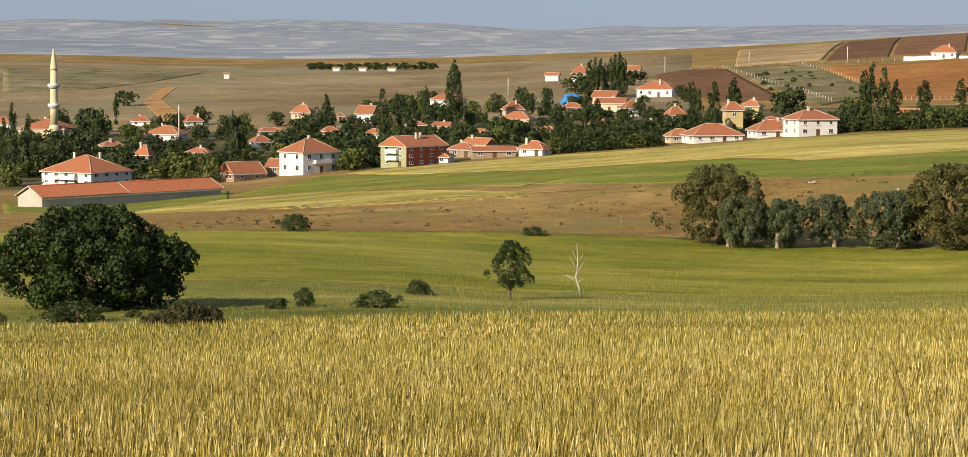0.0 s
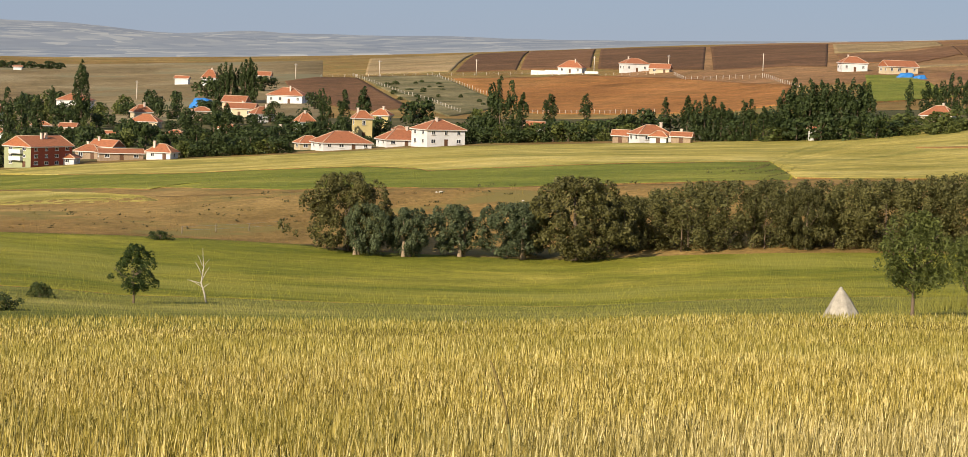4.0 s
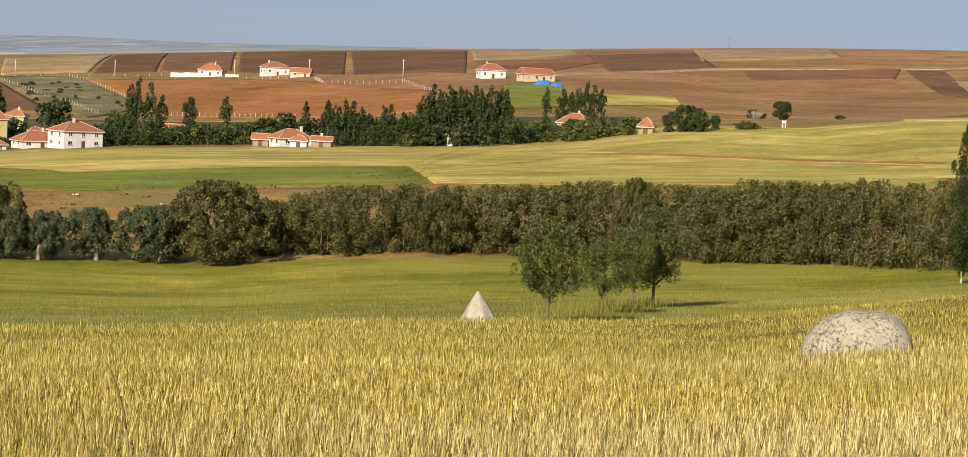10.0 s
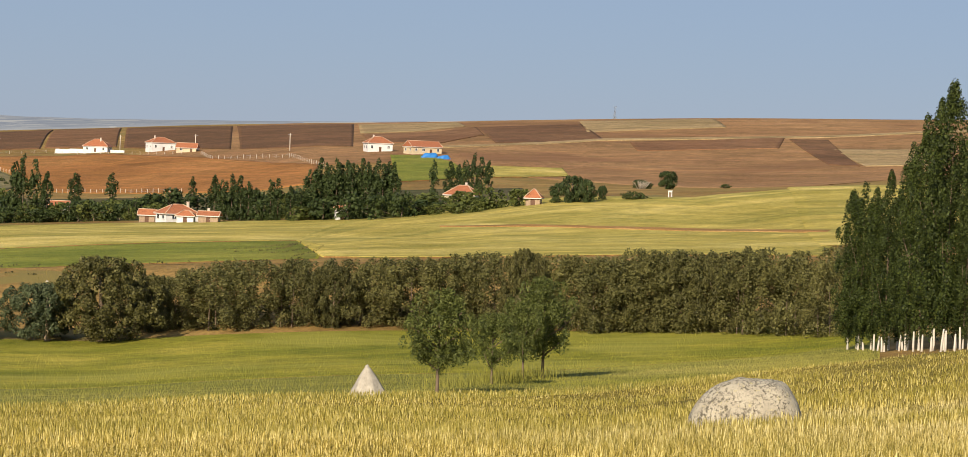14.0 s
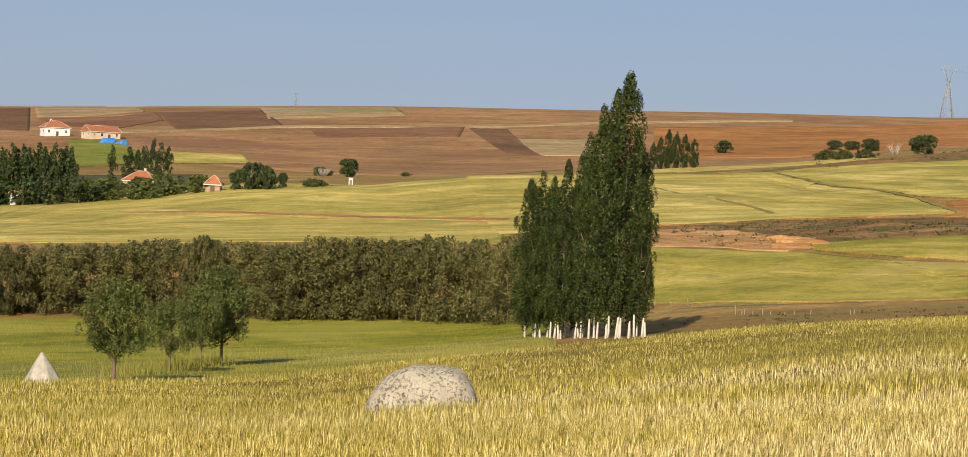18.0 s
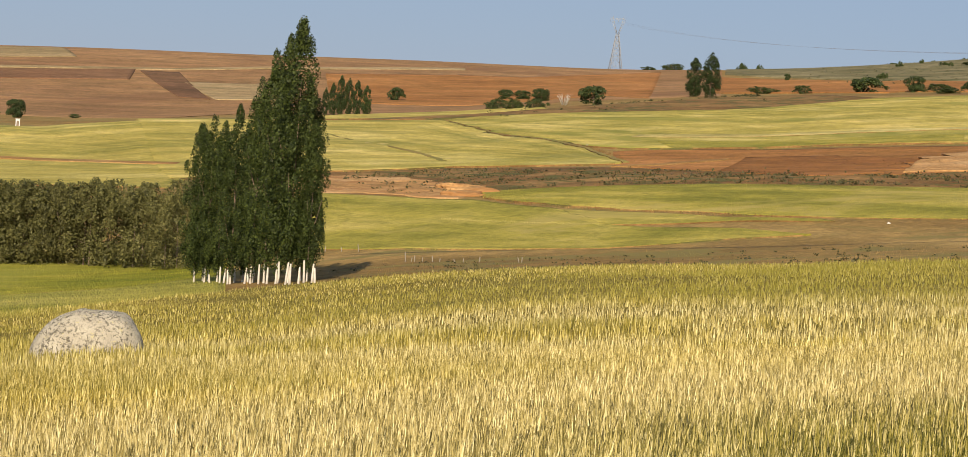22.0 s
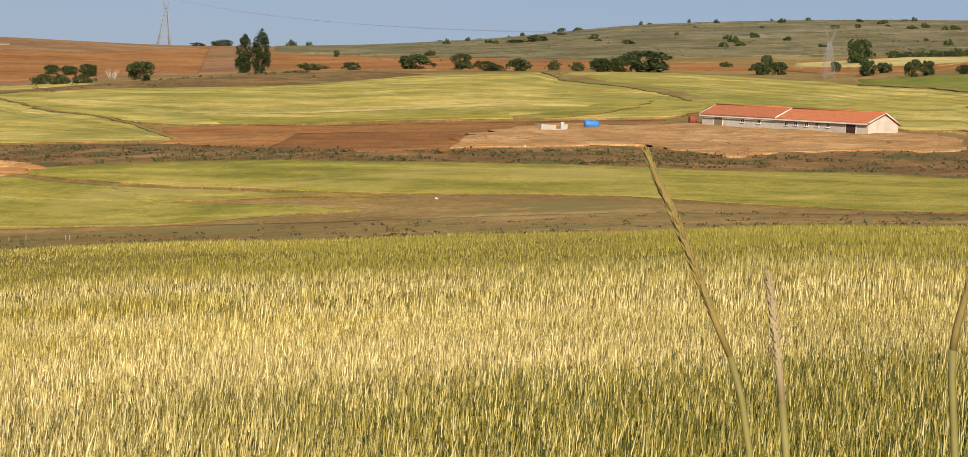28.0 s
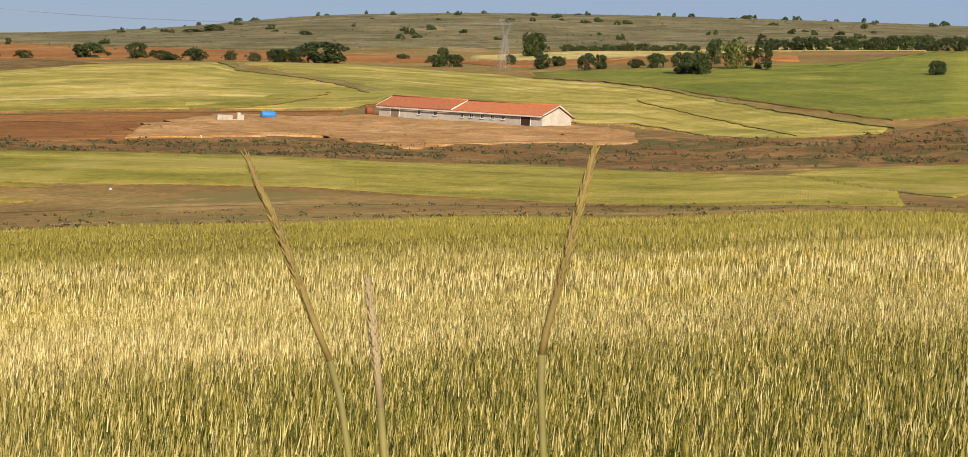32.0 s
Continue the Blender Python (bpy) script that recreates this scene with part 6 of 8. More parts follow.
M_TILE = roof_tiles("orange_roof_tiles", (0.32, 0.115, 0.05))
M_TILENEW = roof_tiles("bright_new_roof_tiles", (0.45, 0.145, 0.055))
M_RIDGE = plain("pale_ridge_mortar", (0.48, 0.32, 0.22), 0.85, 0.2, 3.0)
WALLS = {
    "white": plain("white_plaster", (0.62, 0.615, 0.61), 0.85, 0.10, 1.2, bump=0.1),
    "cream": plain("cream_plaster", (0.52, 0.43, 0.29), 0.85, 0.12, 1.2, bump=0.1),
    "yellow": plain("yellow_plaster", (0.50, 0.40, 0.18), 0.85, 0.10, 1.2, bump=0.1),
    "green": plain("sage_green_plaster", (0.31, 0.33, 0.19), 0.85, 0.12, 1.2, bump=0.1),
    "grey": plain("grey_cement_render", (0.43, 0.39, 0.34), 0.9, 0.22, 1.0, bump=0.2),
    "stone": plain("brown_stone_wall", (0.30, 0.22, 0.15), 0.95, 0.35, 2.5, bump=0.5),
    "mint": plain("pale_mint_plaster", (0.50, 0.60, 0.50), 0.85, 0.1, 1.2),
}
M_GLASS = plain("dark_window_glass", (0.03, 0.035, 0.045), 0.12, 0.2, 0.5, spec=0.5)
M_PVC = plain("white_window_frame", (0.75, 0.75, 0.73), 0.5, 0.05)
M_DOOR = plain("brown_painted_door", (0.11, 0.055, 0.03), 0.6, 0.3, 4.0)
M_CHIM = plain("plastered_chimney", (0.60, 0.50, 0.42), 0.9, 0.2, 3.0)
M_METAL = plain("galvanised_steel", (0.45, 0.46, 0.47), 0.45, 0.15, 2.0, metal=0.8)
M_FASCIA = plain("white_eaves_board", (0.55, 0.52, 0.47), 0.7, 0.1)


def hip_roof(w, d, z, rise, over, gable, thick=0.14):
    bm = bmesh.new()
    X, Y = w / 2 + over, d / 2 + over
    run = 0.0 if gable else min(Y, X * 0.98)
    if X >= Y:
        top = [(-X + run, 0), (X - run, 0)]
    else:
        run = 0.0 if gable else min(X, Y * 0.98)
        top = [(0, -Y + run), (0, Y - run)]
    c = [(-X, -Y), (X, -Y), (X, Y), (-X, Y)]
    lo = [bm.verts.new((a, b, z - thick)) for a, b in c]
    ed = [bm.verts.new((a, b, z)) for a, b in c]
    t = [bm.verts.new((a, b, z + rise)) for a, b in top]
    for i in range(4):
        bm.faces.new((lo[i], lo[(i + 1) % 4], ed[(i + 1) % 4], ed[i]))
    bm.faces.new(lo[::-1])
    if X >= Y:
        bm.faces.new((ed[0], ed[1], t[1], t[0])), bm.faces.new((ed[2], ed[3], t[0], t[1]))
        bm.faces.new((ed[1], ed[2], t[1])), bm.faces.new((ed[3], ed[0], t[0]))
        hips = [((*c[0], z), (*top[0], z + rise)), ((*c[3], z), (*top[0], z + rise)), ((*c[1], z), (*top[1], z + rise)), ((*c[2], z), (*top[1], z + rise))]
    else:
        bm.faces.new((ed[1], ed[2], t[1], t[0])), bm.faces.new((ed[3], ed[0], t[0], t[1]))
        bm.faces.new((ed[0], ed[1], t[0])), bm.faces.new((ed[2], ed[3], t[1]))
        hips = [((*c[0], z), (*top[0], z + rise)), ((*c[1], z), (*top[0], z + rise)), ((*c[2], z), (*top[1], z + rise)), ((*c[3], z), (*top[1], z + rise))]
    bmesh.ops.recalc_face_normals(bm, faces=bm.faces)
    return bm, hips + [((*top[0], z + rise), (*top[1], z + rise))]


def window(parent, x, y, z, w, h, nx, ny, name="window"):
    """A window on the wall whose outward normal is (nx, ny): frame, pane, sill."""
    tx, ty = -ny, nx
    turn = math.atan2(ny, nx) + math.pi / 2
    fr = bmesh.new()
    t = 0.09
    box(fr, -w / 2, -0.03, 0, -w / 2 + t, 0.05, h), box(fr, w / 2 - t, -0.03, 0, w / 2, 0.05, h)
    box(fr, -w / 2, -0.03, h - t, w / 2, 0.05, h), box(fr, -w / 2, -0.03, 0, w / 2, 0.05, t), box(fr, -0.04, -0.02, t, 0.04, 0.04, h - t)
    o = part(name, fr, M_PVC, parent)
    o.location, o.rotation_euler = (x, y, z), (0, 0, turn)
    g = box(bmesh.new(), -w / 2 + 0.02, -0.012, 0.02, w / 2 - 0.02, 0.012, h - 0.02)
    part("pane", g, M_GLASS, o)
    s = box(bmesh.new(), -w / 2 - 0.1, -0.16, -0.08, w / 2 + 0.1, 0.0, -0.005)
    part("sill", s, M_FASCIA, o)
    return o


M_REDWALL = plain("dark_red_plaster", (0.30, 0.075, 0.045), 0.85, 0.15, 1.2, bump=0.1)


def house(x, y, w, d, wall_h, rise, turn, wall="white", storeys=1, gable=False, chimney=1, windows=True, over=0.45, balcony=False, name="house", label=None, door=True, side=None):
    """A house with its front (-y side) turned by turn degrees."""
    words = {"white": "white plastered", "cream": "cream plastered", "yellow": "yellow plastered", "green": "sage green", "grey": "grey cement-rendered", "stone": "brown stone", "mint": "pale mint"}[wall]
    kindw = "two-storey" if storeys == 2 else "three-storey" if storeys == 3 else "single-storey"
    rk = random.Random(int(abs(x) * 7 + abs(y) * 13))
    z0 = min(gz(x + a, y + b) for a in (-w / 2, w / 2) for b in (-d / 2, d / 2))
    zc = gz(x, y)
    e = base(name, x, y, zc, turn, label or "%s %s house with an orange tiled roof" % (words, kindw), "house", "village houses")
    foot = z0 - zc - 0.3
    bm = box(bmesh.new(), -w / 2, -d / 2, foot, w / 2, d / 2, wall_h, 0.03)
    if gable:
        if w >= d:
            tri = [[(s * w / 2, -d / 2), (s * w / 2, d / 2), (s * w / 2, 0)] for s in (-1, 1)]
        else:
            tri = [[(-w / 2, s * d / 2), (w / 2, s * d / 2), (0, s * d / 2)] for s in (-1, 1)]
        for (a, b, c) in tri:
            n = Vector((a[0] + b[0], a[1] + b[1], 0)).normalized() * 0.2
            v = [bm.verts.new((p[0] - k * n.x, p[1] - k * n.y, wall_h + h)) for k in (0, 1) for p, h in ((a, -0.05), (b, -0.05), (c, rise - 0.12))]
            bm.faces.new(v[:3]), bm.faces.new(v[3:][::-1])
            for i in range(3):
                j = (i + 1) % 3
                bm.faces.new((v[i], v[j], v[3 + j], v[3 + i]))
        bmesh.ops.recalc_face_normals(bm, faces=bm.faces)
    part("wall", bm, WALLS[wall], e)
    if side:
        part("side_wall", box(bmesh.new(), w / 2, -d / 2 + 0.02, foot, w / 2 + 0.012, d / 2 - 0.02, wall_h - 0.02), side, e, "dark red painted side wall")
    rb, lines = hip_roof(w, d, wall_h + 0.02, rise, over, gable)
    roof = part("roof", rb, M_TILE, e)
    for a, b in lines:
        if (Vector(a) - Vector(b)).length > 0.3:
            part("ridge_cap", tube(bmesh.new(), [a, b], [0.13, 0.13], 6), M_RIDGE, roof)
    fb = bmesh.new()
    X, Y = w / 2 + over - 0.02, d / 2 + over - 0.02
    for q in ((-X, -Y - 0.05, X, -Y), (-X, Y, X, Y + 0.05), (-X - 0.05, -Y, -X, Y), (X, -Y, X + 0.05, Y)):
        box(fb, q[0], q[1], wall_h - 0.26, q[2], q[3], wall_h - 0.02)
    part("eaves_board", fb, M_FASCIA, e)
    for k in range(chimney):
        cx, cy = rk.uniform(-0.3, 0.3) * w, rk.uniform(-0.25, 0.25) * d
        zb = wall_h + rise * 0.3
        cb = box(bmesh.new(), cx - 0.3, cy - 0.3, zb, cx + 0.3, cy + 0.3, wall_h + rise + 0.7, 0.02)
        box(cb, cx - 0.38, cy - 0.38, wall_h + rise + 0.7, cx + 0.38, cy + 0.38, wall_h + rise + 0.82)
        part("chimney", cb, M_CHIM, e)
    if windows:
        sh = wall_h / storeys
        for nx, ny, length, dist in ((0, -1, w, d / 2), (-1, 0, d, w / 2), (1, 0, d, w / 2)):
            n = max(1, int(length / 3.4))
            for s in range(storeys):
                for k in range(n):
                    u = (k + 0.5) / n * length - length / 2
                    wh = min(1.4, sh * 0.5)
                    zz = s * sh + sh * 0.36
                    px, py = (nx * dist - ny * u, ny * dist + nx * u)
                    if door and s == 0 and ny == -1 and k == n // 2:
                        db = box(bmesh.new(), px - 0.55, py - 0.05, 0.02, px + 0.55, py + 0.05, min(2.1, sh * 0.85), 0.015)
                        dr = part("door", db, M_DOOR, e)
                        part("door_handle", box(bmesh.new(), px + 0.36, py - 0.1, 0.98, px + 0.46, py - 0.05, 1.04), M_METAL, dr)
                    else:
                        window(e, px + nx * 0.02, py + ny * 0.02, zz, rk.choice((1.1, 1.4)), wh, nx, ny)
    if balcony:
        for s in range(1, storeys):
            zz = s * wall_h / storeys
            bb = box(bmesh.new(), -w * 0.22, -d / 2 - 1.2, zz - 0.12, w * 0.22, -d / 2, zz + 0.02)
            bo = part("balcony", bb, WALLS["white"], e)
            rb = box(bmesh.new(), -w * 0.22, -d / 2 - 1.2, zz + 0.02, w * 0.22, -d / 2 - 1.12, zz + 0.95)
            box(rb, -w * 0.22, -d / 2 - 1.12, zz + 0.02, -w * 0.22 + 0.08, -d / 2, zz + 0.95), box(rb, w * 0.22 - 0.08, -d / 2 - 1.12, zz + 0.02, w * 0.22, -d / 2, zz + 0.95)
            part("parapet", rb, WALLS["white"], bo)
    return e


# ---- the village ----
house(-109.8, 662.6, 18.2, 16.4, 3.9, 4.3, -33, "white", 2, False, 2, balcony=True)
house(-47.1, 645.7, 12.5, 10.0, 5.9, 3.4, 44, "white", 2, False, 1, balcony=True)
house(-64.6, 639.4, 10.1, 7.1, 2.0, 3.0, 41, "stone", 1, True, 0, door=False)
house(-51.4, 647.6, 13.1, 6.6, 2.0, 2.2, -15, "stone", 1, True, 0, door=False)
house(-19.0, 643.7, 9.5, 15.5, 5.4, 2.6, -42, "green", 3, True, 2, balcony=True, label="sage green three-storey house with a red side wall", side=M_REDWALL)
house(-14.1, 647.6, 10.6, 6.4, 2.0, 1.7, -14, "white", 1, False, 0)
house(-5.7, 670.9, 7.0, 4.9, 2.3, 1.8, -25, "stone", 1, False, 1)
house(-1.4, 702.2, 7.9, 5.5, 2.0, 1.9, -35, "cream", 1, True, 1)
house(2.4, 661.5, 11.9, 4.8, 2.0, 1.1, 10, "stone", 1, True, 0)
house(13.7, 658.8, 7.1, 5.0, 2.0, 2.1, -26, "white", 1, False, 1)
house(63.7, 672.4, 14.4, 10.1, 2.0, 3.1, 15, "white", 1, False, 0)
house(55.1, 679.7, 6.8, 4.8, 2.0, 2.0, 15, "cream", 1, False, 0)
house(81.3, 677.8, 12.2, 8.6, 2.0, 2.8, 13, "white", 1, False, 1)
house(90.8, 670.6, 12.0, 9.6, 4.7, 2.6, 20, "white", 2, False, 1)
house(-159.3, 877.3, 17.6, 15.8, 3.6, 3.2, -10, "cream", 1, False, 1, label='cream village mosque with a wide tiled hip roof', name='mosque')
house(-182.8, 908.2, 10.0, 7.0, 3.3, 2.5, -9, "white", 1, False, 1)
house(-111.3, 842.0, 12.2, 8.5, 3.0, 2.7, -17, "white", 1, False, 1)
house(-134.7, 944.3, 7.1, 5.0, 2.0, 1.9, -2, "white", 1, False, 1)
house(-113.6, 936.2, 6.6, 4.6, 2.0, 2.3, 27, "white", 1, False, 1)
house(-106.6, 753.2, 4.5, 3.2, 2.0, 3.1, -22, "stone", 1, False, 1)
house(-72.7, 963.3, 8.2, 5.7, 3.3, 3.1, -16, "cream", 1, False, 1)
house(-45.6, 935.8, 7.3, 5.1, 3.7, 3.2, -27, "white", 1, True, 1)
house(-73.8, 792.0, 6.2, 4.3, 2.0, 1.9, 30, "white", 1, False, 1)
house(-57.6, 956.8, 3.0, 3.0, 2.0, 1.4, 13, "cream", 1, False, 0)
house(-76.4, 855.0, 8.7, 6.1, 2.0, 1.3, 25, "cream", 1, False, 0)
house(-15.4, 1027.9, 13.4, 9.4, 4.2, 2.7, -19, "white", 2, False, 1)
house(10.4, 880.1, 6.7, 4.7, 5.1, 2.6, 19, "cream", 1, False, 1)
house(11.8, 850.4, 9.6, 6.7, 2.9, 2.5, -16, "cream", 1, False, 0)
house(-0.4, 779.0, 3.9, 3.0, 2.3, 0.8, -10, "cream", 1, True, 0)
house(48.5, 1219.6, 7.6, 5.3, 4.2, 4.2, -17, "white", 1, False, 1)
house(35.0, 1240.1, 6.9, 4.8, 3.3, 1.2, -12, "white", 1, True, 0, windows=False)
house(79.0, 1278.9, 7.7, 5.4, 2.1, 2.2, -14, "cream", 1, True, 0)
house(51.0, 1008.7, 9.9, 6.9, 2.7, 2.5, -23, "cream", 1, True, 0)
house(49.5, 934.3, 11.5, 8.0, 3.4, 2.0, -18, "cream", 1, True, 1)
house(54.3, 883.7, 7.7, 5.4, 3.3, 2.6, 21, "white", 1, False, 1)
house(33.1, 904.4, 6.7, 4.7, 3.9, 1.5, 8, "stone", 1, False, 0)
house(75.2, 1046.3, 15.7, 11.0, 3.5, 3.3, -19, "white", 1, False, 1)
house(63.0, 794.4, 5.7, 4.0, 3.8, 2.9, 20, "mint", 1, False, 1)
house(76.4, 739.9, 5.5, 3.9, 6.4, 2.4, 9, "yellow", 2, False, 1)
house(87.9, 788.5, 5.9, 4.2, 5.6, 2.1, -26, "yellow", 2, False, 1)
house(90.1, 756.3, 4.2, 3.0, 2.0, 1.1, 3, "stone", 1, False, 0)
house(130.1, 736.5, 5.5, 3.8, 2.6, 1.6, -20, "white", 1, True, 0)
house(131.3, 679.0, 5.4, 3.8, 2.0, 1.9, 4, "cream", 1, False, 1)
house(38.1, 801.2, 6.8, 4.8, 2.0, 1.4, -13, "white", 1, False, 0)
house(-24.7, 862.1, 5.9, 4.2, 2.0, 1.5, 17, "stone", 1, False, 0)
house(-89.3, 751.9, 6.8, 4.8, 2.0, 1.5, -13, "stone", 1, False, 1)
house(-125.1, 805.0, 6.5, 4.5, 2.0, 1.6, 29, "cream", 1, False, 1)
house(20.1, 769.5, 5.8, 4.0, 2.0, 1.3, -16, "cream", 1, False, 0)
house(53.5, 763.9, 5.2, 3.7, 2.0, 1.5, -24, "white", 1, False, 1)
house(-53.9, 840.4, 5.0, 3.5, 2.1, 1.6, 19, "stone", 1, False, 0)
house(-37.1, 812.2, 5.4, 3.8, 2.0, 1.6, -17, "white", 1, False, 1)
house(70.1, 779.1, 4.8, 3.4, 2.0, 1.5, 5, "white", 1, False, 0)
house(-14.6, 842.6, 5.8, 4.1, 2.0, 1.4, -19, "cream", 1, True, 1)
house(144.4, 637.5, 9.7, 6.8, 2.4, 2.4, 12, "white", 1, False, 1)
house(138.4, 647.2, 4.3, 3.0, 2.0, 1.5, -22, "stone", 1, True, 0)
house(144.4, 627.0, 4.5, 3.1, 2.0, 1.4, -23, "white", 1, False, 0)
house(148.9, 619.5, 5.2, 3.6, 2.0, 1.1, -24, "stone", 1, True, 1)
house(228.4, 644.3, 9.0, 6.3, 2.1, 2.7, -40, "cream", 1, False, 1)
house(238.1, 1242.9, 12.9, 9.1, 3.1, 3.7, -26, "white", 1, False, 1)
house(263.9, 1209.2, 12.8, 9.0, 4.3, 2.7, 8, "white", 1, False, 1)
house(271.0, 1179.1, 10.0, 7.0, 2.2, 2.4, -23, "cream", 1, True, 0)
house(330.8, 1052.6, 11.7, 8.2, 3.9, 2.9, -2, "white", 1, False, 1)
house(342.7, 1023.5, 14.3, 10.0, 3.2, 2.6, 6, "cream", 1, True, 0)
house(176.2, 589.6, 3.0, 3.0, 3.1, 1.2, -7, "white", 1, False, 0)
house(211.9, 546.1, 3.5, 3.0, 2.0, 2.1, -31, "stone", 1, False, 0)
house(-90.2, 1466.2, 4.2, 3.0, 2.0, 0.8, -6, "white", 1, True, 0, windows=False)
house(-73.8, 1460.7, 4.2, 3.0, 2.0, 0.8, -7, "white", 1, True, 0, windows=False)
house(-55.9, 1454.3, 4.8, 3.4, 2.0, 0.8, -8, "white", 1, True, 0, windows=False)
house(-145.3, 1357.0, 3.0, 3.0, 2.7, 0.8, 1, "white", 1, True, 0, windows=False)

# ---- single things ----
M_POST = plain("concrete_post", (0.55, 0.48, 0.40), 0.9, 0.15)
M_WOOD = plain("weathered_wood", (0.26, 0.215, 0.16), 0.9, 0.3, 8.0)
M_WHITEROCK = plain("white_stone", (0.45, 0.41, 0.34), 0.95, 0.25, 4.0, bump=0.4)
M_TARPWHITE = plain("dirty_white_tarpaulin", (0.35, 0.315, 0.26), 0.7, 0.3, 3.0, bump=0.4)
M_TARPBLUE = plain("blue_tarpaulin", (0.035, 0.19, 0.52), 0.55, 0.25, 2.0, bump=0.3)
M_PYLON = plain("dull_grey_pylon_steel", (0.27, 0.28, 0.30), 0.7, 0.15, 2.0)
M_BLOCK = plain("grey_concrete_block", (0.38, 0.35, 0.30), 0.95, 0.25)
M_DOORDARK = plain("dark_brown_steel_door", (0.045, 0.022, 0.014), 0.6, 0.2)
M_DOORWOOD = plain("weathered_brown_door", (0.20, 0.15, 0.11), 0.8, 0.25, 6.0)
M_MINARET = plain("pale_limestone_render", (0.56, 0.49, 0.31), 0.8, 0.08, 1.0)
M_DEADWOOD = plain("bleached_dead_wood", (0.48, 0.42, 0.34), 0.9, 0.2, 8.0)
M_RUST = plain("rust_red_tank_paint", (0.22, 0.06, 0.03), 0.8, 0.3)


def shared(name, bm, mat):
    me = bpy.data.meshes.new(name)
    bm.to_mesh(me)
    bm.free()
    me.materials.append(mat)
    return me


def post_row(name, label, line, spacing, h, mat, r):
    """A row of posts along plan points."""
    pts = np.array(line)
    n = max(2, int(np.hypot(*np.diff(pts, axis=0).T).sum() / spacing))
    q = resample(line, n)
    e = base(name, q[0][0], q[0][1], None, 0, label, "fence")
    z0 = e.location.z
    me = shared("post", tube(bmesh.new(), [(0, 0, -0.3), (0, 0, h * 0.9), (0.02, 0, h)], [r, r * 0.92, r * 0.5], 6), mat)
    rk = random.Random(n)
    for x, y in q:
        p = link("post", me, e)
        p.location = (x - q[0][0], y - q[0][1], gz(x, y) - z0)
        p.rotation_euler, p.scale = (rk.uniform(-0.05, 0.05), rk.uniform(-0.05, 0.05), rk.uniform(0, 6)), (1, 1, rk.uniform(0.85, 1.12))
    for lvl in (0.45, 0.85):
        w = tube(bmesh.new(), [(x - q[0][0], y - q[0][1], gz(x, y) - z0 + h * lvl) for x, y in q], [0.012] * n, 3)
        part("wire", w, M_METAL, e)


def loose_posts(name, label, spots):
    """Old posts of many heights left standing along a line."""
    e = base(name, spots[0][0], spots[0][1], None, 0, label, "fence")
    rk = random.Random(3)
    me = shared("post", tube(bmesh.new(), [(0, 0, -0.3), (0.01, 0, 0.5), (0.03, 0, 0.95), (0.03, 0, 1.0)], [0.075, 0.065, 0.055, 0.03], 6), M_WOOD)
    for x, y, h in spots:
        p = link("post", me, e)
        p.location = (x - spots[0][0], y - spots[0][1], gz(x, y) - e.location.z)
        p.rotation_euler, p.scale = (rk.uniform(-0.1, 0.1), rk.uniform(-0.16, 0.16), rk.uniform(0, 6)), (0.85, 0.85, h * 0.85)


def power_pole(x, y, h):
    e = base("power_pole", x, y, None, 0, "pale wooden power pole with a crossarm", "utility pole", "power poles")
    part("pole", tube(bmesh.new(), [(0, 0, -0.5), (0, 0, h * 0.5), (0, 0, h)], [0.24, 0.21, 0.17], 8), M_POST, e)
    part("crossarm", box(bmesh.new(), -0.9, -0.07, h - 0.75, 0.9, 0.07, h - 0.6, 0.01), M_METAL, e)
    for k in (-0.8, 0, 0.8):
        part("insulator", tube(bmesh.new(), [(k, 0, h - 0.6), (k, 0, h - 0.42), (k, 0, h - 0.35)], [0.05, 0.07, 0.02], 6), M_DOORDARK, e)


def lime_post(x, y, h):
    e = new("whitewashed_stump", shared("whitewashed_stump", tube(bmesh.new(), [(0, 0, -0.3), (0.02, 0, h * 0.4), (0.05, 0.01, h * 0.8), (0.06, 0.01, h)], [0.12, 0.10, 0.085, 0.06], 8), M_LIME))
    e.location, e.rotation_euler = (x, y, gz(x, y)), (random.uniform(-0.06, 0.06), random.uniform(-0.06, 0.06), random.uniform(0, 6))
    tagged(e, "whitewashed trunk stump standing under the poplars", "tree stump", "whitewashed stumps")


def rough_ball(w, d, h, seed, sub=3, amt=0.2, square=1.0):
    bm = bmesh.new()
    bmesh.ops.create_icosphere(bm, subdivisions=sub, radius=1.0)
    for v in bm.verts:
        c = v.co.copy()
        k = 1 + amt * noise.noise(c * 1.3 + Vector((seed, 0, 0))) + amt * 0.4 * noise.noise(c * 4.0 + Vector((0, seed, 0)))
        z = math.copysign(abs(c.z) ** square, c.z)
        v.co = Vector((c.x * k * w / 2, c.y * k * d / 2, z * k * h))
    for f in bm.faces:
        f.smooth = True
    return bm


def stone(x, y, w, h):
    e = new("field_stone", shared("field_stone", rough_ball(w, w * 0.7, h, x, 2, 0.35), M_WHITEROCK))
    e.location = (x, y, gz(x, y))
    tagged(e, "pale loose stone lying in the field", "stone", "field stones")


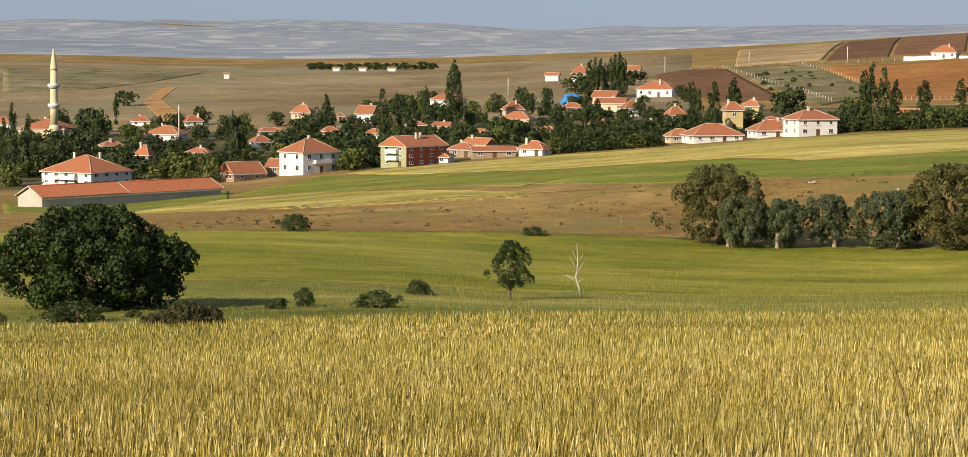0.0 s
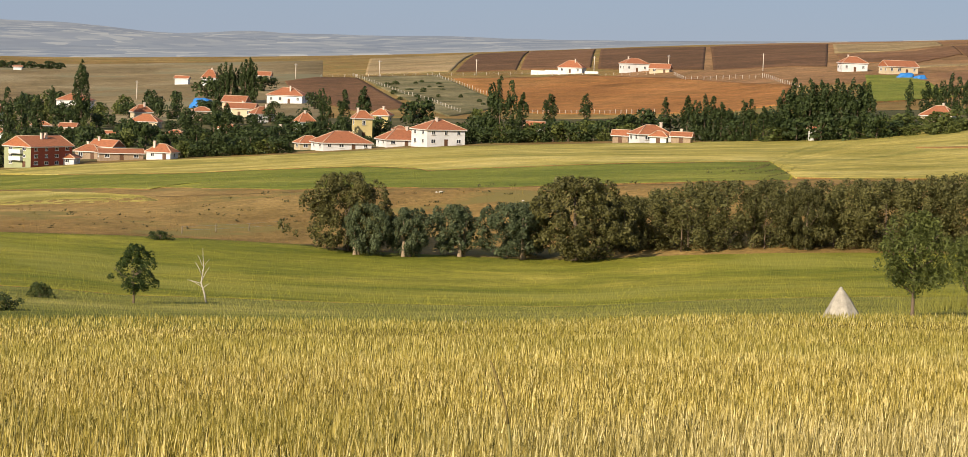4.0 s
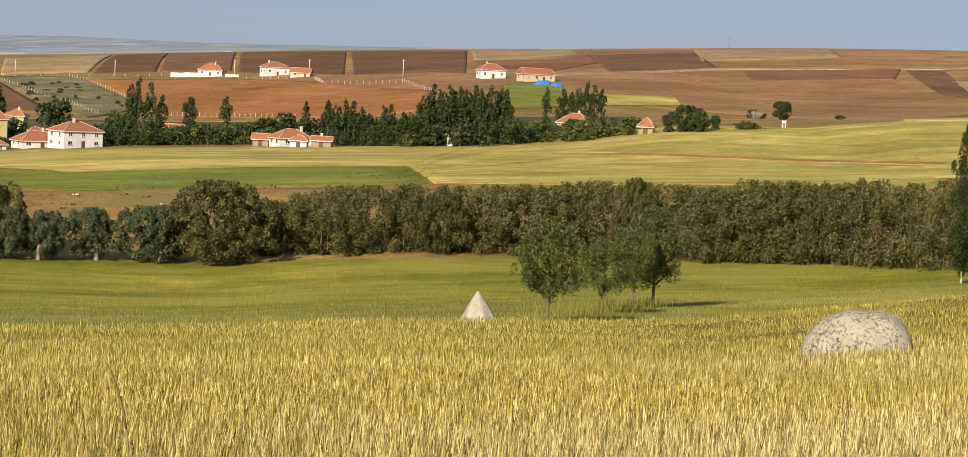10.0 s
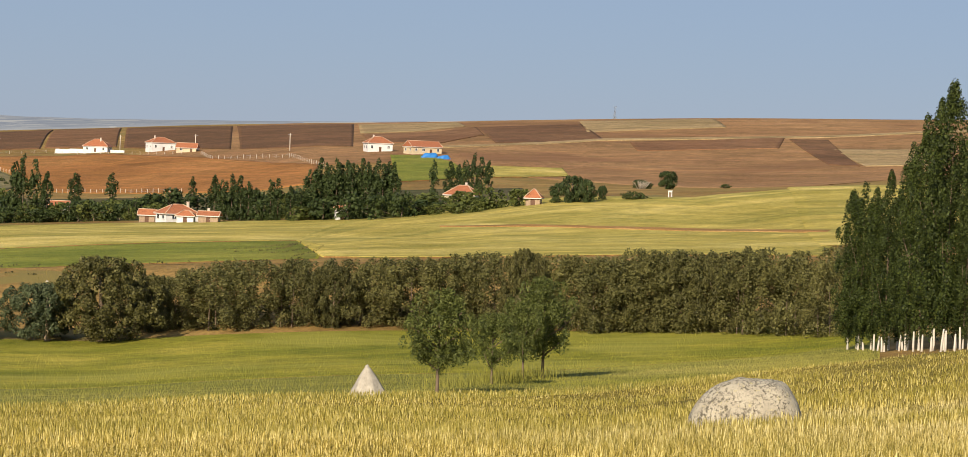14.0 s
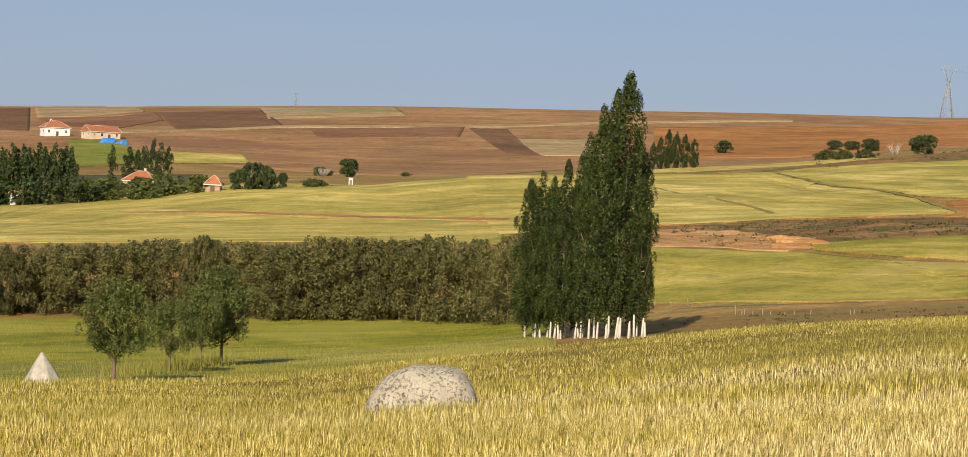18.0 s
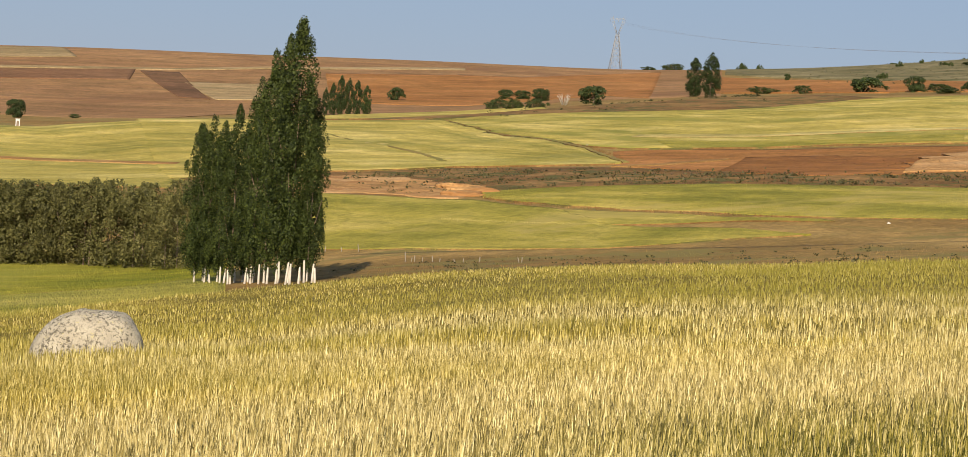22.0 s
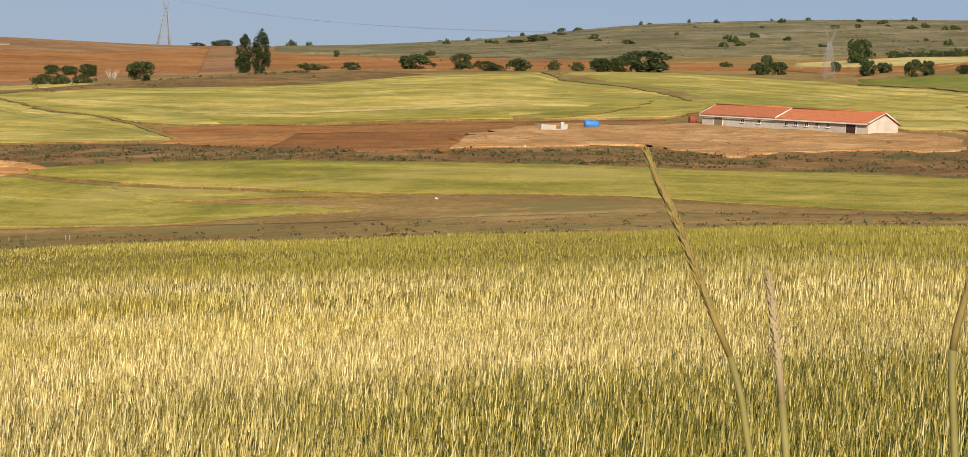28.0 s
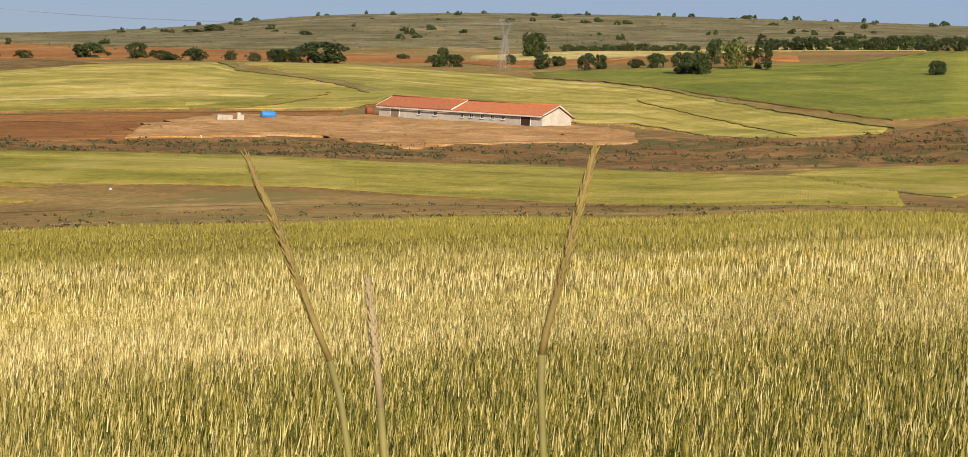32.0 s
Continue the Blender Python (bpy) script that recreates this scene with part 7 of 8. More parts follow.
def lichen_rock():
    m, n, l, b = tree_of("lichen_spotted_granite")
    o = n.new("ShaderNodeTexCoord").outputs["Object"]
    c = ramp(n, l, noise_node(n, l, o, 1.6, 6, 0.7), [(0.3, (0.30, 0.265, 0.205)), (0.5, (0.38, 0.34, 0.265)), (0.7, (0.46, 0.415, 0.325))])
    f = noise_node(n, l, o, 13.0, 8, 0.75)
    where = ramp(n, l, noise_node(n, l, o, 1.9, 3), [(0.36, (0.15, 0.15, 0.15)), (0.5, (1, 1, 1))])
    spots = ramp(n, l, f, [(0.5, (0, 0, 0)), (0.55, (1, 1, 1))])
    c = mix(n, l, mix(n, l, 1.0, spots, where, "MULTIPLY"), c, (0.11, 0.095, 0.07))
    g = noise_node(n, l, o, 9.0, 8, 0.78)
    c = mix(n, l, ramp(n, l, g, [(0.58, (0, 0, 0)), (0.63, (0.8, 0.8, 0.8))]), c, (0.47, 0.41, 0.19))
    l.new(c, b.inputs["Base Color"])
    b.inputs["Roughness"].default_value = 0.95
    relief(n, l, b, f, 0.8, 0.05)
    return m


def boulder(x, y, w, h):
    """A block with a flat crown, its one shoulder long and the other steep."""
    bm = bmesh.new()
    bmesh.ops.create_icosphere(bm, subdivisions=5, radius=1.0)
    for v in bm.verts:
        c = v.co.copy()
        q = (abs(c.x) ** 3.2 + abs(c.y) ** 3.2 + abs(c.z) ** 3.2) ** (-1 / 3.2)
        k = q * (1 + 0.05 * noise.noise(c * 1.7) + 0.02 * noise.noise(c * 5))
        u = c.x * k
        drop = 0.22 * max(0.0, -u - 0.1) ** 1.4 + 0.3 * max(0.0, u - 0.55) ** 1.2
        v.co = Vector((u * w / 2, c.y * k * w * 0.36, c.z * k * h * (1 - drop) if c.z > 0 else c.z * 0.3))
    for f in bm.faces:
        f.smooth = True
    e = new("boulder", shared("boulder", bm, lichen_rock()))
    e.location, e.rotation_euler = (x, y, gz(x, y)), (0, 0, radians(-26))
    tagged(e, "large flat-topped granite boulder spotted with lichen in wheat", "boulder")


def tarp_stack(x, y, w, h):
    """A stack under a white sheet that hangs in folds from its tip."""
    bm = bmesh.new()
    rings, sides = 12, 40
    prev = None
    for i in range(rings + 1):
        t = i / rings
        ring = []
        for k in range(sides):
            a = 2 * math.pi * k / sides
            fold = 1 + 0.11 * t * math.sin(9 * a + 1.5 * math.sin(3 * a)) + 0.05 * math.sin(17 * a + 4 * t)
            r = w / 2 * (0.09 + 0.95 * t) * fold
            ring.append(bm.verts.new((r * math.cos(a) - 0.07 * w * (1 - t), r * 0.9 * math.sin(a), h * (1 - t ** 1.12) + 0.02)))
        if prev:
            for k in range(sides):
                f = bm.faces.new((prev[k], ring[k], ring[(k + 1) % sides], prev[(k + 1) % sides]))
                f.smooth = True
        else:
            bm.faces.new(ring)
        prev = ring
    e = base("covered_stack", x, y, None, -17, "conical stack under a folded dirty-white sheet", "haystack")
    part("sheet", bm, M_TARPWHITE, e)
    part("knot", tube(bmesh.new(), [(-0.07 * w, 0, h * 0.96), (-0.08 * w, 0, h * 1.0), (-0.05 * w, 0.02, h * 1.06)], [0.16, 0.12, 0.07], 8), M_TARPWHITE, e)


def dead_sapling(x, y, h):
    rk = random.Random(5)
    e = base("dead_sapling", x, y, None, 0, "bare bleached dead sapling leaning in the field", "tree")
    part("trunk", tube(bmesh.new(), [(0, 0, -0.2), (-0.2, 0, h * 0.2), (-0.42, 0, h * 0.38), (-0.28, 0, h * 0.62), (-0.36, 0, h)], [0.075, 0.06, 0.05, 0.035, 0.012], 7), M_DEADWOOD, e)
    for z, dx, dz in ((0.3, -0.7, 0.10), (0.36, -1.0, 0.06), (0.42, 0.5, 0.24), (0.5, -0.5, 0.25), (0.58, 0.45, 0.22), (0.68, -0.35, 0.2), (0.25, 0.5, 0.12)):
        bx = -0.36
        part("branch", tube(bmesh.new(), [(bx, 0, z * h), (bx + dx * 0.5, rk.uniform(-0.2, 0.2), (z + dz * 0.6) * h), (bx + dx, rk.uniform(-0.3, 0.3), (z + dz) * h)], [0.03, 0.02, 0.008], 5), M_DEADWOOD, e)


def pylon(x, y, h, turn, bar=62):
    e = base("power_pylon", x, y, None, turn, "grey lattice steel power pylon on the skyline", "pylon", "pylons")
    b, wst, k0 = h * 0.22, h * 0.025, h / bar
    zw = h * 0.66
    corner = [(-1, -1), (1, -1), (1, 1), (-1, 1)]

    def at(c, z):
        k = b / 2 + (wst - b / 2) * min(1, z / zw)
        return (c[0] * k, c[1] * k, z)
    for c in corner:
        part("leg", tube(bmesh.new(), [at(c, -0.5), at(c, zw * 0.5), at(c, zw)], [0.36 * k0, 0.32 * k0, 0.3 * k0], 5), M_PYLON, e)
    lv = [zw * k for k in (0, 0.2, 0.38, 0.54, 0.68, 0.8, 0.9, 1.0)]
    for z0, z1 in zip(lv, lv[1:]):
        for i in range(4):
            c, d = corner[i], corner[(i + 1) % 4]
            for p, q, r in ((at(c, z0), at(d, z1), 0.2), (at(d, z0), at(c, z1), 0.2), (at(c, z1), at(d, z1), 0.16)):
                part("brace", tube(bmesh.new(), [p, q], [r * k0, r * k0], 4), M_PYLON, e)
    a = h * 0.15
    for s in (-1, 1):
        bm = bmesh.new()
        tube(bm, [(s * wst * 0.3, 0, zw), (s * h * 0.10, 0, h * 0.97), (s * h * 0.105, 0, h)], [0.34 * k0, 0.3 * k0, 0.16 * k0], 5)
        tube(bm, [(s * wst, 0, zw), (s * h * 0.13, 0, h * 0.93)], [0.24 * k0, 0.2 * k0], 4)
        for k in range(5):
            z = zw + (h * 0.93 - zw) * k / 5
            tube(bm, [(s * (wst * 0.3 + (h * 0.09) * k / 5), 0, z), (s * (wst + h * 0.1 * (k + 1) / 5), 0, z + 0.03 * h)], [0.16 * k0, 0.16 * k0], 4)
        part("fork_arm", bm, M_PYLON, e)
    bm = bmesh.new()
    for dz in (0, h * 0.025):
        tube(bm, [(-a, 0, h * 0.93 + dz), (a, 0, h * 0.93 + dz)], [0.14 * k0, 0.14 * k0], 4)
    for k in range(12):
        tube(bm, [(-a + 2 * a * k / 12, 0, h * 0.93 + (k % 2) * h * 0.025), (-a + 2 * a * (k + 1) / 12, 0, h * 0.93 + ((k + 1) % 2) * h * 0.025)], [0.16 * k0, 0.16 * k0], 4)
    part("crossarm", bm, M_PYLON, e)
    for k in (-0.95, 0.0, 0.95):
        part("insulator", tube(bmesh.new(), [(k * a, 0, h * 0.93), (k * a, 0, h * 0.88)], [0.14 * k0, 0.14 * k0], 5), M_PYLON, e)


def power_line(p, q, h, k, sag):
    """Three cables that hang between two pylons of the heights h and k."""
    e = base("power_line", p[0], p[1], None, 0, "thin dark cables sagging between two pylons", "power line")
    z0, z1 = 0.88 * h, gz(*q) + 0.88 * k - e.location.z
    d = Vector((q[0] - p[0], q[1] - p[1], 0))
    side = Vector((-d.y, d.x, 0)).normalized()
    for u in (-0.95, 0.0, 0.95):
        a, b = side * u * h * 0.15, side * u * k * 0.15
        pts = [tuple(a.lerp(d + b, t) + Vector((0, 0, z0 + (z1 - z0) * t - sag * 4 * t * (1 - t)))) for t in [i / 24 for i in range(25)]]
        part("cable", tube(bmesh.new(), pts, [0.035] * 25, 4), M_PYLON, e)


def minaret(x, y, h):
    e = base("minaret", x, y, None, 0, "tall pale stone minaret with two balconies", "minaret")
    r = 1.5
    part("base", tube(bmesh.new(), [(0, 0, -0.5), (0, 0, h * 0.12), (0, 0, h * 0.16)], [r * 1.35, r * 1.35, r], 12), M_MINARET, e)
    part("shaft", tube(bmesh.new(), [(0, 0, h * 0.16), (0, 0, h * 0.36), (0, 0, h * 0.57), (0, 0, h * 0.74)], [r, r * 0.95, r * 0.86, r * 0.76], 20), M_MINARET, e)
    for z in (0.36, 0.57):
        b = part("balcony", tube(bmesh.new(), [(0, 0, h * (z - 0.03)), (0, 0, h * z), (0, 0, h * (z + 0.002))], [r * 0.95, r * 1.5, r * 1.5], 20), WALLS["white"], e)
        part("railing", tube(bmesh.new(), [(0, 0, h * z), (0, 0, h * (z + 0.022))], [r * 1.5, r * 1.46], 20), WALLS["white"], b)
    part("cap", tube(bmesh.new(), [(0, 0, h * 0.74), (0, 0, h * 0.76), (0, 0, h * 0.9), (0, 0, h * 0.97)], [r * 0.95, r * 0.88, r * 0.4, r * 0.06], 20), M_MINARET, e)
    part("finial", tube(bmesh.new(), [(0, 0, h * 0.965), (0, 0, h)], [0.08, 0.03], 6), M_METAL, e)


def long_barn(name, label, p0, p1, depth, wall_h, rise, wall, openings, dark_end=False):
    """A long single-storey barn whose front runs from p0 to p1 (seen from the front, left to right)."""
    dx, dy = p1[0] - p0[0], p1[1] - p0[1]
    L = math.hypot(dx, dy)
    z = min(gz(*p0), gz(*p1), gz((p0[0] + p1[0]) / 2, (p0[1] + p1[1]) / 2))
    e = base(name, p0[0], p0[1], z, math.degrees(math.atan2(dy, dx)), label, "barn")
    z1 = max(gz(*p0), gz(*p1)) - z
    H = z1 * 0.5 + wall_h
    part("front_wall", box(bmesh.new(), 0, 0, -0.5, L, 0.3, H), WALLS[wall], e)
    part("back_wall", box(bmesh.new(), 0, depth - 0.3, -0.5, L, depth, H), WALLS[wall], e)
    for x, mt in ((0, M_DOORDARK if dark_end else WALLS[wall]), (L - 0.3, WALLS["grey"] if dark_end else WALLS[wall])):
        bm = bmesh.new()
        prof = [(0.3, -0.5), (depth - 0.3, -0.5), (depth - 0.3, H), (depth / 2, H + rise - 0.1), (0.3, H)]
        a, b = [bm.verts.new((x + 0.005, q, w)) for q, w in prof], [bm.verts.new((x + 0.295, q, w)) for q, w in prof]
        bm.faces.new(a), bm.faces.new(b[::-1])
        for i in range(5):
            j = (i + 1) % 5
            bm.faces.new((a[i], b[i], b[j], a[j]))
        bmesh.ops.recalc_face_normals(bm, faces=bm.faces)
        part("gable_wall", bm, mt, e)
    for u0, u1, dz in ((-0.5, L * 0.47 - 0.05, 0.12), (L * 0.47, L + 0.5, 0.0)):
        bm = bmesh.new()
        o = 0.5
        sl = rise / (depth / 2)
        prof = [(-o, H - o * sl), (depth / 2, H + rise), (depth + o, H - o * sl)]
        lo = [[bm.verts.new((u, q, w + dz)) for q, w in prof] for u in (u0, u1)]
        hi = [[bm.verts.new((u, q, w + 0.16 + dz)) for q, w in prof] for u in (u0, u1)]
        for i in range(2):
            bm.faces.new((hi[0][i], hi[1][i], hi[1][i + 1], hi[0][i + 1])), bm.faces.new((lo[0][i], lo[0][i + 1], lo[1][i + 1], lo[1][i]))
            for s in (0, 1):
                bm.faces.new((lo[s][i], hi[s][i], hi[s][i + 1], lo[s][i + 1]))
        for i in (0, 2):
            bm.faces.new((lo[0][i], lo[1][i], hi[1][i], hi[0][i]))
        bmesh.ops.recalc_face_normals(bm, faces=bm.faces)
        rf = part("roof", bm, M_TILENEW, e)
        part("ridge_cap", tube(bmesh.new(), [(u0, depth / 2, H + rise + 0.2 + dz), (u1, depth / 2, H + rise + 0.2 + dz)], [0.14, 0.14], 6), M_TILENEW, rf)
        for u in (u0, u1):
            v = bmesh.new()
            tube(v, [(u, -o, H - o * sl + 0.1 + dz), (u, depth / 2, H + rise + 0.1 + dz)], [0.13, 0.13], 4)
            tube(v, [(u, depth + o, H - o * sl + 0.1 + dz), (u, depth / 2, H + rise + 0.1 + dz)], [0.13, 0.13], 4)
            part("verge", v, M_FASCIA, rf)
    part("eaves_board", box(bmesh.new(), -0.4, -0.56, H - 0.5, L + 0.4, -0.5, H - 0.22), M_FASCIA, e)
    for kind, u in openings:
        x = u * L
        zg = gz(p0[0] + dx * u, p0[1] + dy * u) - z
        if kind == "window":
            window(e, x, -0.02, zg + wall_h * 0.5, 1.15, 0.9, 0, -1)
        else:
            d = part("door", box(bmesh.new(), x - 1.35, -0.06, zg + 0.05, x + 1.35, 0.0, zg + 2.2, 0.02), M_DOORDARK if kind == "dark" else M_DOORWOOD, e)
            part("door_frame", box(box(box(bmesh.new(), x - 1.5, -0.1, zg, x - 1.35, 0, zg + 2.35), x + 1.35, -0.1, zg, x + 1.5, 0, zg + 2.35), x - 1.35, -0.1, zg + 2.2, x + 1.35, 0, zg + 2.35), M_FASCIA, d)
    return e


long_barn("stable_barn", "long grey-rendered barn with an orange tiled roof", (388.7, 311.8), (377.7, 262.9), 7.6, 2.7, 1.9, "grey",
          [("wood", 0.105), ("window", 0.26), ("window", 0.362), ("window", 0.528), ("window", 0.585), ("window", 0.65), ("window", 0.71), ("window", 0.774), ("dark", 0.905)], True)
long_barn("cattle_barn", "long low stone barn with an orange tiled roof", (-93.7, 508.2), (-59.8, 545.1), 8.5, 2.0, 2.0, "grey", [("window", 0.92)])
minaret(-155.3, 867.5, 34.0)
minaret(-32.7, 2600.1, -8.8)


def blue_cover(name, label, x, y, w, d, h, seed):
    bm = rough_ball(w, d, h, seed, 4, 0.25, 0.7)
    e = new(name, shared(name, bm, M_TARPBLUE))
    e.location = (x, y, gz(x, y))
    tagged(e, label, "tarpaulin")


blue_cover("blue_tarpaulin", "bright blue tarpaulin over a hay stack in the village", 37.0, 1014.7, 10.0, 7.0, 4.6, 2.0)
blue_cover("blue_tarpaulin", "crumpled blue tarpaulin beside a hill house", 333.7, 986.0, 8.0, 4.0, 2.4, 5.0)
blue_cover("blue_tarpaulin", "crumpled blue tarpaulin beside a hill house", 337.3, 977.5, 6.0, 4.0, 1.8, 7.0)


def block_pile(x, y):
    e = base("block_pile", x, y, None, -30, "stack of grey concrete blocks on bare earth", "block pile")
    me = shared("block", box(bmesh.new(), -0.2, -0.1, 0, 0.2, 0.1, 0.19, 0.008), M_BLOCK)
    rk = random.Random(2)
    for i in range(9):
        for j in range(3):
            for k in range(6 if i < 6 else 3):
                b = link("block", me, e)
                b.location, b.scale, b.rotation_euler = (i * 0.52 - 2.2, j * 0.42 * 0.9, k * 0.24), (1.25, 1.8, 1.22), (0, 0, rk.uniform(-0.04, 0.04))
    for u, hh in ((1.9, 2.1), (2.6, 1.7)):
        part("column", box(bmesh.new(), u - 0.35, -0.3, 0, u + 0.35, 0.4, hh, 0.03), M_BLOCK, e)


def water_tank(x, y, mat, label, L=2.6, r=0.75):
    e = base("water_tank", x, y, None, -35, label, "tank")
    bm = tube(bmesh.new(), [(-L / 2, 0, r + 0.25), (-L / 2 + 0.2, 0, r + 0.25), (L / 2 - 0.2, 0, r + 0.25), (L / 2, 0, r + 0.25)], [r * 0.7, r, r, r * 0.7], 18)
    part("barrel", bm, mat, e)
    for u in (-0.35, 0.35):
        part("cradle", box(bmesh.new(), u * L - 0.12, -r * 0.8, -0.1, u * L + 0.12, r * 0.8, 0.45, 0.02), M_RUST, e)
    part("hatch", tube(bmesh.new(), [(0, 0, 2 * r + 0.2), (0, 0, 2 * r + 0.4)], [0.3, 0.28], 12), mat, e)


block_pile(349.4, 317.5)
water_tank(364.9, 321.1, M_TARPBLUE, "blue painted water tank on the bare terrace", 3.0, 0.75)
water_tank(392.0, 317.0, M_RUST, "rust-red tank beside the barn", 1.6, 0.9)


def grains(ear, pts, thick, rng, mat):
    """Overlapping slim pointed grains in four ranks along an ear, each one a part of it."""
    n = 120
    P = [Vector(p) for p in pts]
    seg = [(b - a).length for a, b in zip(P, P[1:])]
    tot = sum(seg)
    for i in range(n):
        s = (i + 0.5) / n * tot
        k = 0
        while k < len(seg) - 1 and s > seg[k]:
            s -= seg[k]
            k += 1
        c = P[k].lerp(P[k + 1], s / seg[k])
        d = (P[k] - P[k + 1]).normalized()
        u = d.orthogonal().normalized()
        a = (i % 4) * math.pi / 2 + (i // 4 % 2) * math.pi / 4 + rng.uniform(-0.45, 0.45)
        out = (Matrix.Rotation(a, 3, d) @ u)
        taper = 0.45 + 0.55 * math.sin(math.pi * min(1.0, (i + 8) / (n + 4)))
        c = c + out * thick * 0.17 * taper
        ax = (d + out * 0.2).normalized()
        L = tot / n * 6.5
        part("grain", tube(bmesh.new(), [c - ax * L * 0.4, c, c + ax * L * 0.35, c + ax * L * 0.7], [thick * 0.06 * taper, thick * 0.105 * taper, thick * 0.07 * taper, 0.0003], 5), mat, ear)


M_EARNEAR = plain("ripening_ear", (0.20, 0.15, 0.045), 0.7, 0.3, 60.0)
M_EARPALE = plain("dry_pale_ear", (0.29, 0.23, 0.125), 0.7, 0.25, 60.0)
M_STALK = plain("green_straw_stalk", (0.185, 0.165, 0.05), 0.7, 0.25, 20.0)


def near_stalk(pts, thick, M_EARNEAR=M_EARNEAR):
    """A tall stalk beside the camera: its ear hangs over the first points, the stem goes on to the ground."""
    rng = random.Random(int(pts[0][0] * 1000))
    foot = pts[-1]
    x, y = foot[0] + (foot[0] - pts[-2][0]) * 2, foot[1] + (foot[1] - pts[-2][1]) * 2
    z = gz(x, y)
    e = base("wheat_stalk", x, y, z, 0, "tall slender ear on a thin stalk above the crop", "wheat stalk", "tall near stalks")
    loc = [tuple(Vector(p) - Vector((x, y, z))) for p in pts]
    k = len(loc) - 2
    part("stem", tube(bmesh.new(), loc[k - 1:] + [(0, 0, 0.3), (0, 0, -0.05)], [thick * 0.2] * (len(loc) - k + 1) + [thick * 0.26] * 2, 6), M_STALK, e)
    ear = part("ear", tube(bmesh.new(), loc[:k], [thick * 0.12] + [thick * 0.2] * (k - 1), 6), M_EARNEAR, e)
    grains(ear, loc[:k], thick, rng, M_EARNEAR)


def garden_wall(pts, h):
    e = base("garden_wall", pts[0][0], pts[0][1], None, 0, "long low white plastered yard wall on the hill", "wall")
    z0 = e.location.z
    for (a, b), (c, d) in zip(pts, pts[1:]):
        L = math.hypot(c - a, d - b)
        w = part("wall_panel", box(bmesh.new(), 0, -0.15, -0.6, L, 0.15, h, 0.02), WALLS["white"], e)
        w.location, w.rotation_euler = (a - pts[0][0], b - pts[0][1], gz((a + c) / 2, (b + d) / 2) - z0), (0, 0, math.atan2(d - b, c - a))


garden_wall([(218.8, 1257.2), (225.3, 1251.4), (231.4, 1243.7)], 2.2)
garden_wall([(242.3, 1229.4), (247.7, 1220.9)], 1.3)


def earth_mound(x, y, w, h, turn):
    e = new("earth_mound", shared("earth_mound", rough_ball(w, w * 0.55, h, x * 0.37, 4, 0.35, 0.8), M_EARTH))
    e.location, e.rotation_euler, e.scale = (x, y, gz(x, y) - 0.15), (0, 0, radians(turn)), (1.7, 1.4, 1.2)
    tagged(e, "low heap of bare orange earth on open ground", "earth heap", "earth heaps")


for q in ((343.8, 284.6, 9.0, 0.35, -36), (335.7, 255.5, 9.0, 0.4, -50), (357.0, 305.7, 6.0, 0.5, -56), (371.1, 305.7, 4.9, 0.45, -25), (360.5, 238.4, 7.8, 0.5, -30), (353.8, 314.1, 4.9, 0.6, -56), (196, 277, 5.0, 0.8, -45), (190, 271, 4.0, 0.7, -50), (203, 289, 5.0, 0.7, -40)):
    earth_mound(*q)


def dead_bush(x, y, w, h):
    rk = random.Random(int(x))
    e = base("bare_bush", x, y, None, 0, "bare bush of thin pale grey twigs", "bush", "bare bushes")
    for k in range(26):
        a, r = rk.uniform(0, 6.28), rk.uniform(0.1, 0.5) * w
        part("twig", tube(bmesh.new(), [(r * 0.3 * math.cos(a), r * 0.3 * math.sin(a), -0.1), (r * 0.7 * math.cos(a), r * 0.7 * math.sin(a), h * 0.5), (r * math.cos(a + 0.2), r * math.sin(a + 0.2), h * rk.uniform(0.7, 1.0))], [0.07, 0.05, 0.015], 4), M_DEADWOOD, e)


def well_house(x, y):
    e = base("well_house", x, y, None, -24, "small white plastered well house in a field", "well house")
    part("wall", box(bmesh.new(), -0.5, -0.5, -0.2, 0.5, 0.5, 1.9, 0.03), WALLS["white"], e)
    part("roof", box(bmesh.new(), -0.65, -0.65, 1.9, 0.65, 0.65, 2.05, 0.02), M_BLOCK, e)
    part("door", box(bmesh.new(), -0.3, -0.54, 0.05, 0.3, -0.48, 1.5, 0.01), M_DOORWOOD, e)


dead_bush(298.3, 678.0, 8.8, 3.2)
dead_bush(492.5, 647.2, 6.3, 4.2)
dead_bush(190.9, 629.3, 6.8, 2.4)
well_house(243.7, 536.2)


# ---- fences, poles, stones and single things ----
post_row("orchard_fence", "pale concrete post fence round the orchard", [(127.3, 1287.7), (133.3, 1117.4), (138.7, 1047.4), (138.3, 957.9)], 8.5, 2, M_POST, 0.13)
post_row("orchard_fence", "pale concrete post fence beside the red field", [(167.3, 1266.5), (170.5, 1184.4), (171.4, 1096.0)], 7.5, 2, M_POST, 0.13)
post_row("track_fence", "pale post fence along the hill track", [(109.6, 1282.1), (168.1, 1272.6), (215.6, 1258.2), (264.5, 1164.1)], 6, 1.7, M_POST, 0.12)
post_row("field_fence", "pale post fence below the red field", [(168.0, 959.4), (184.6, 917.6), (198.9, 872.7)], 4, 1.8, M_POST, 0.12)
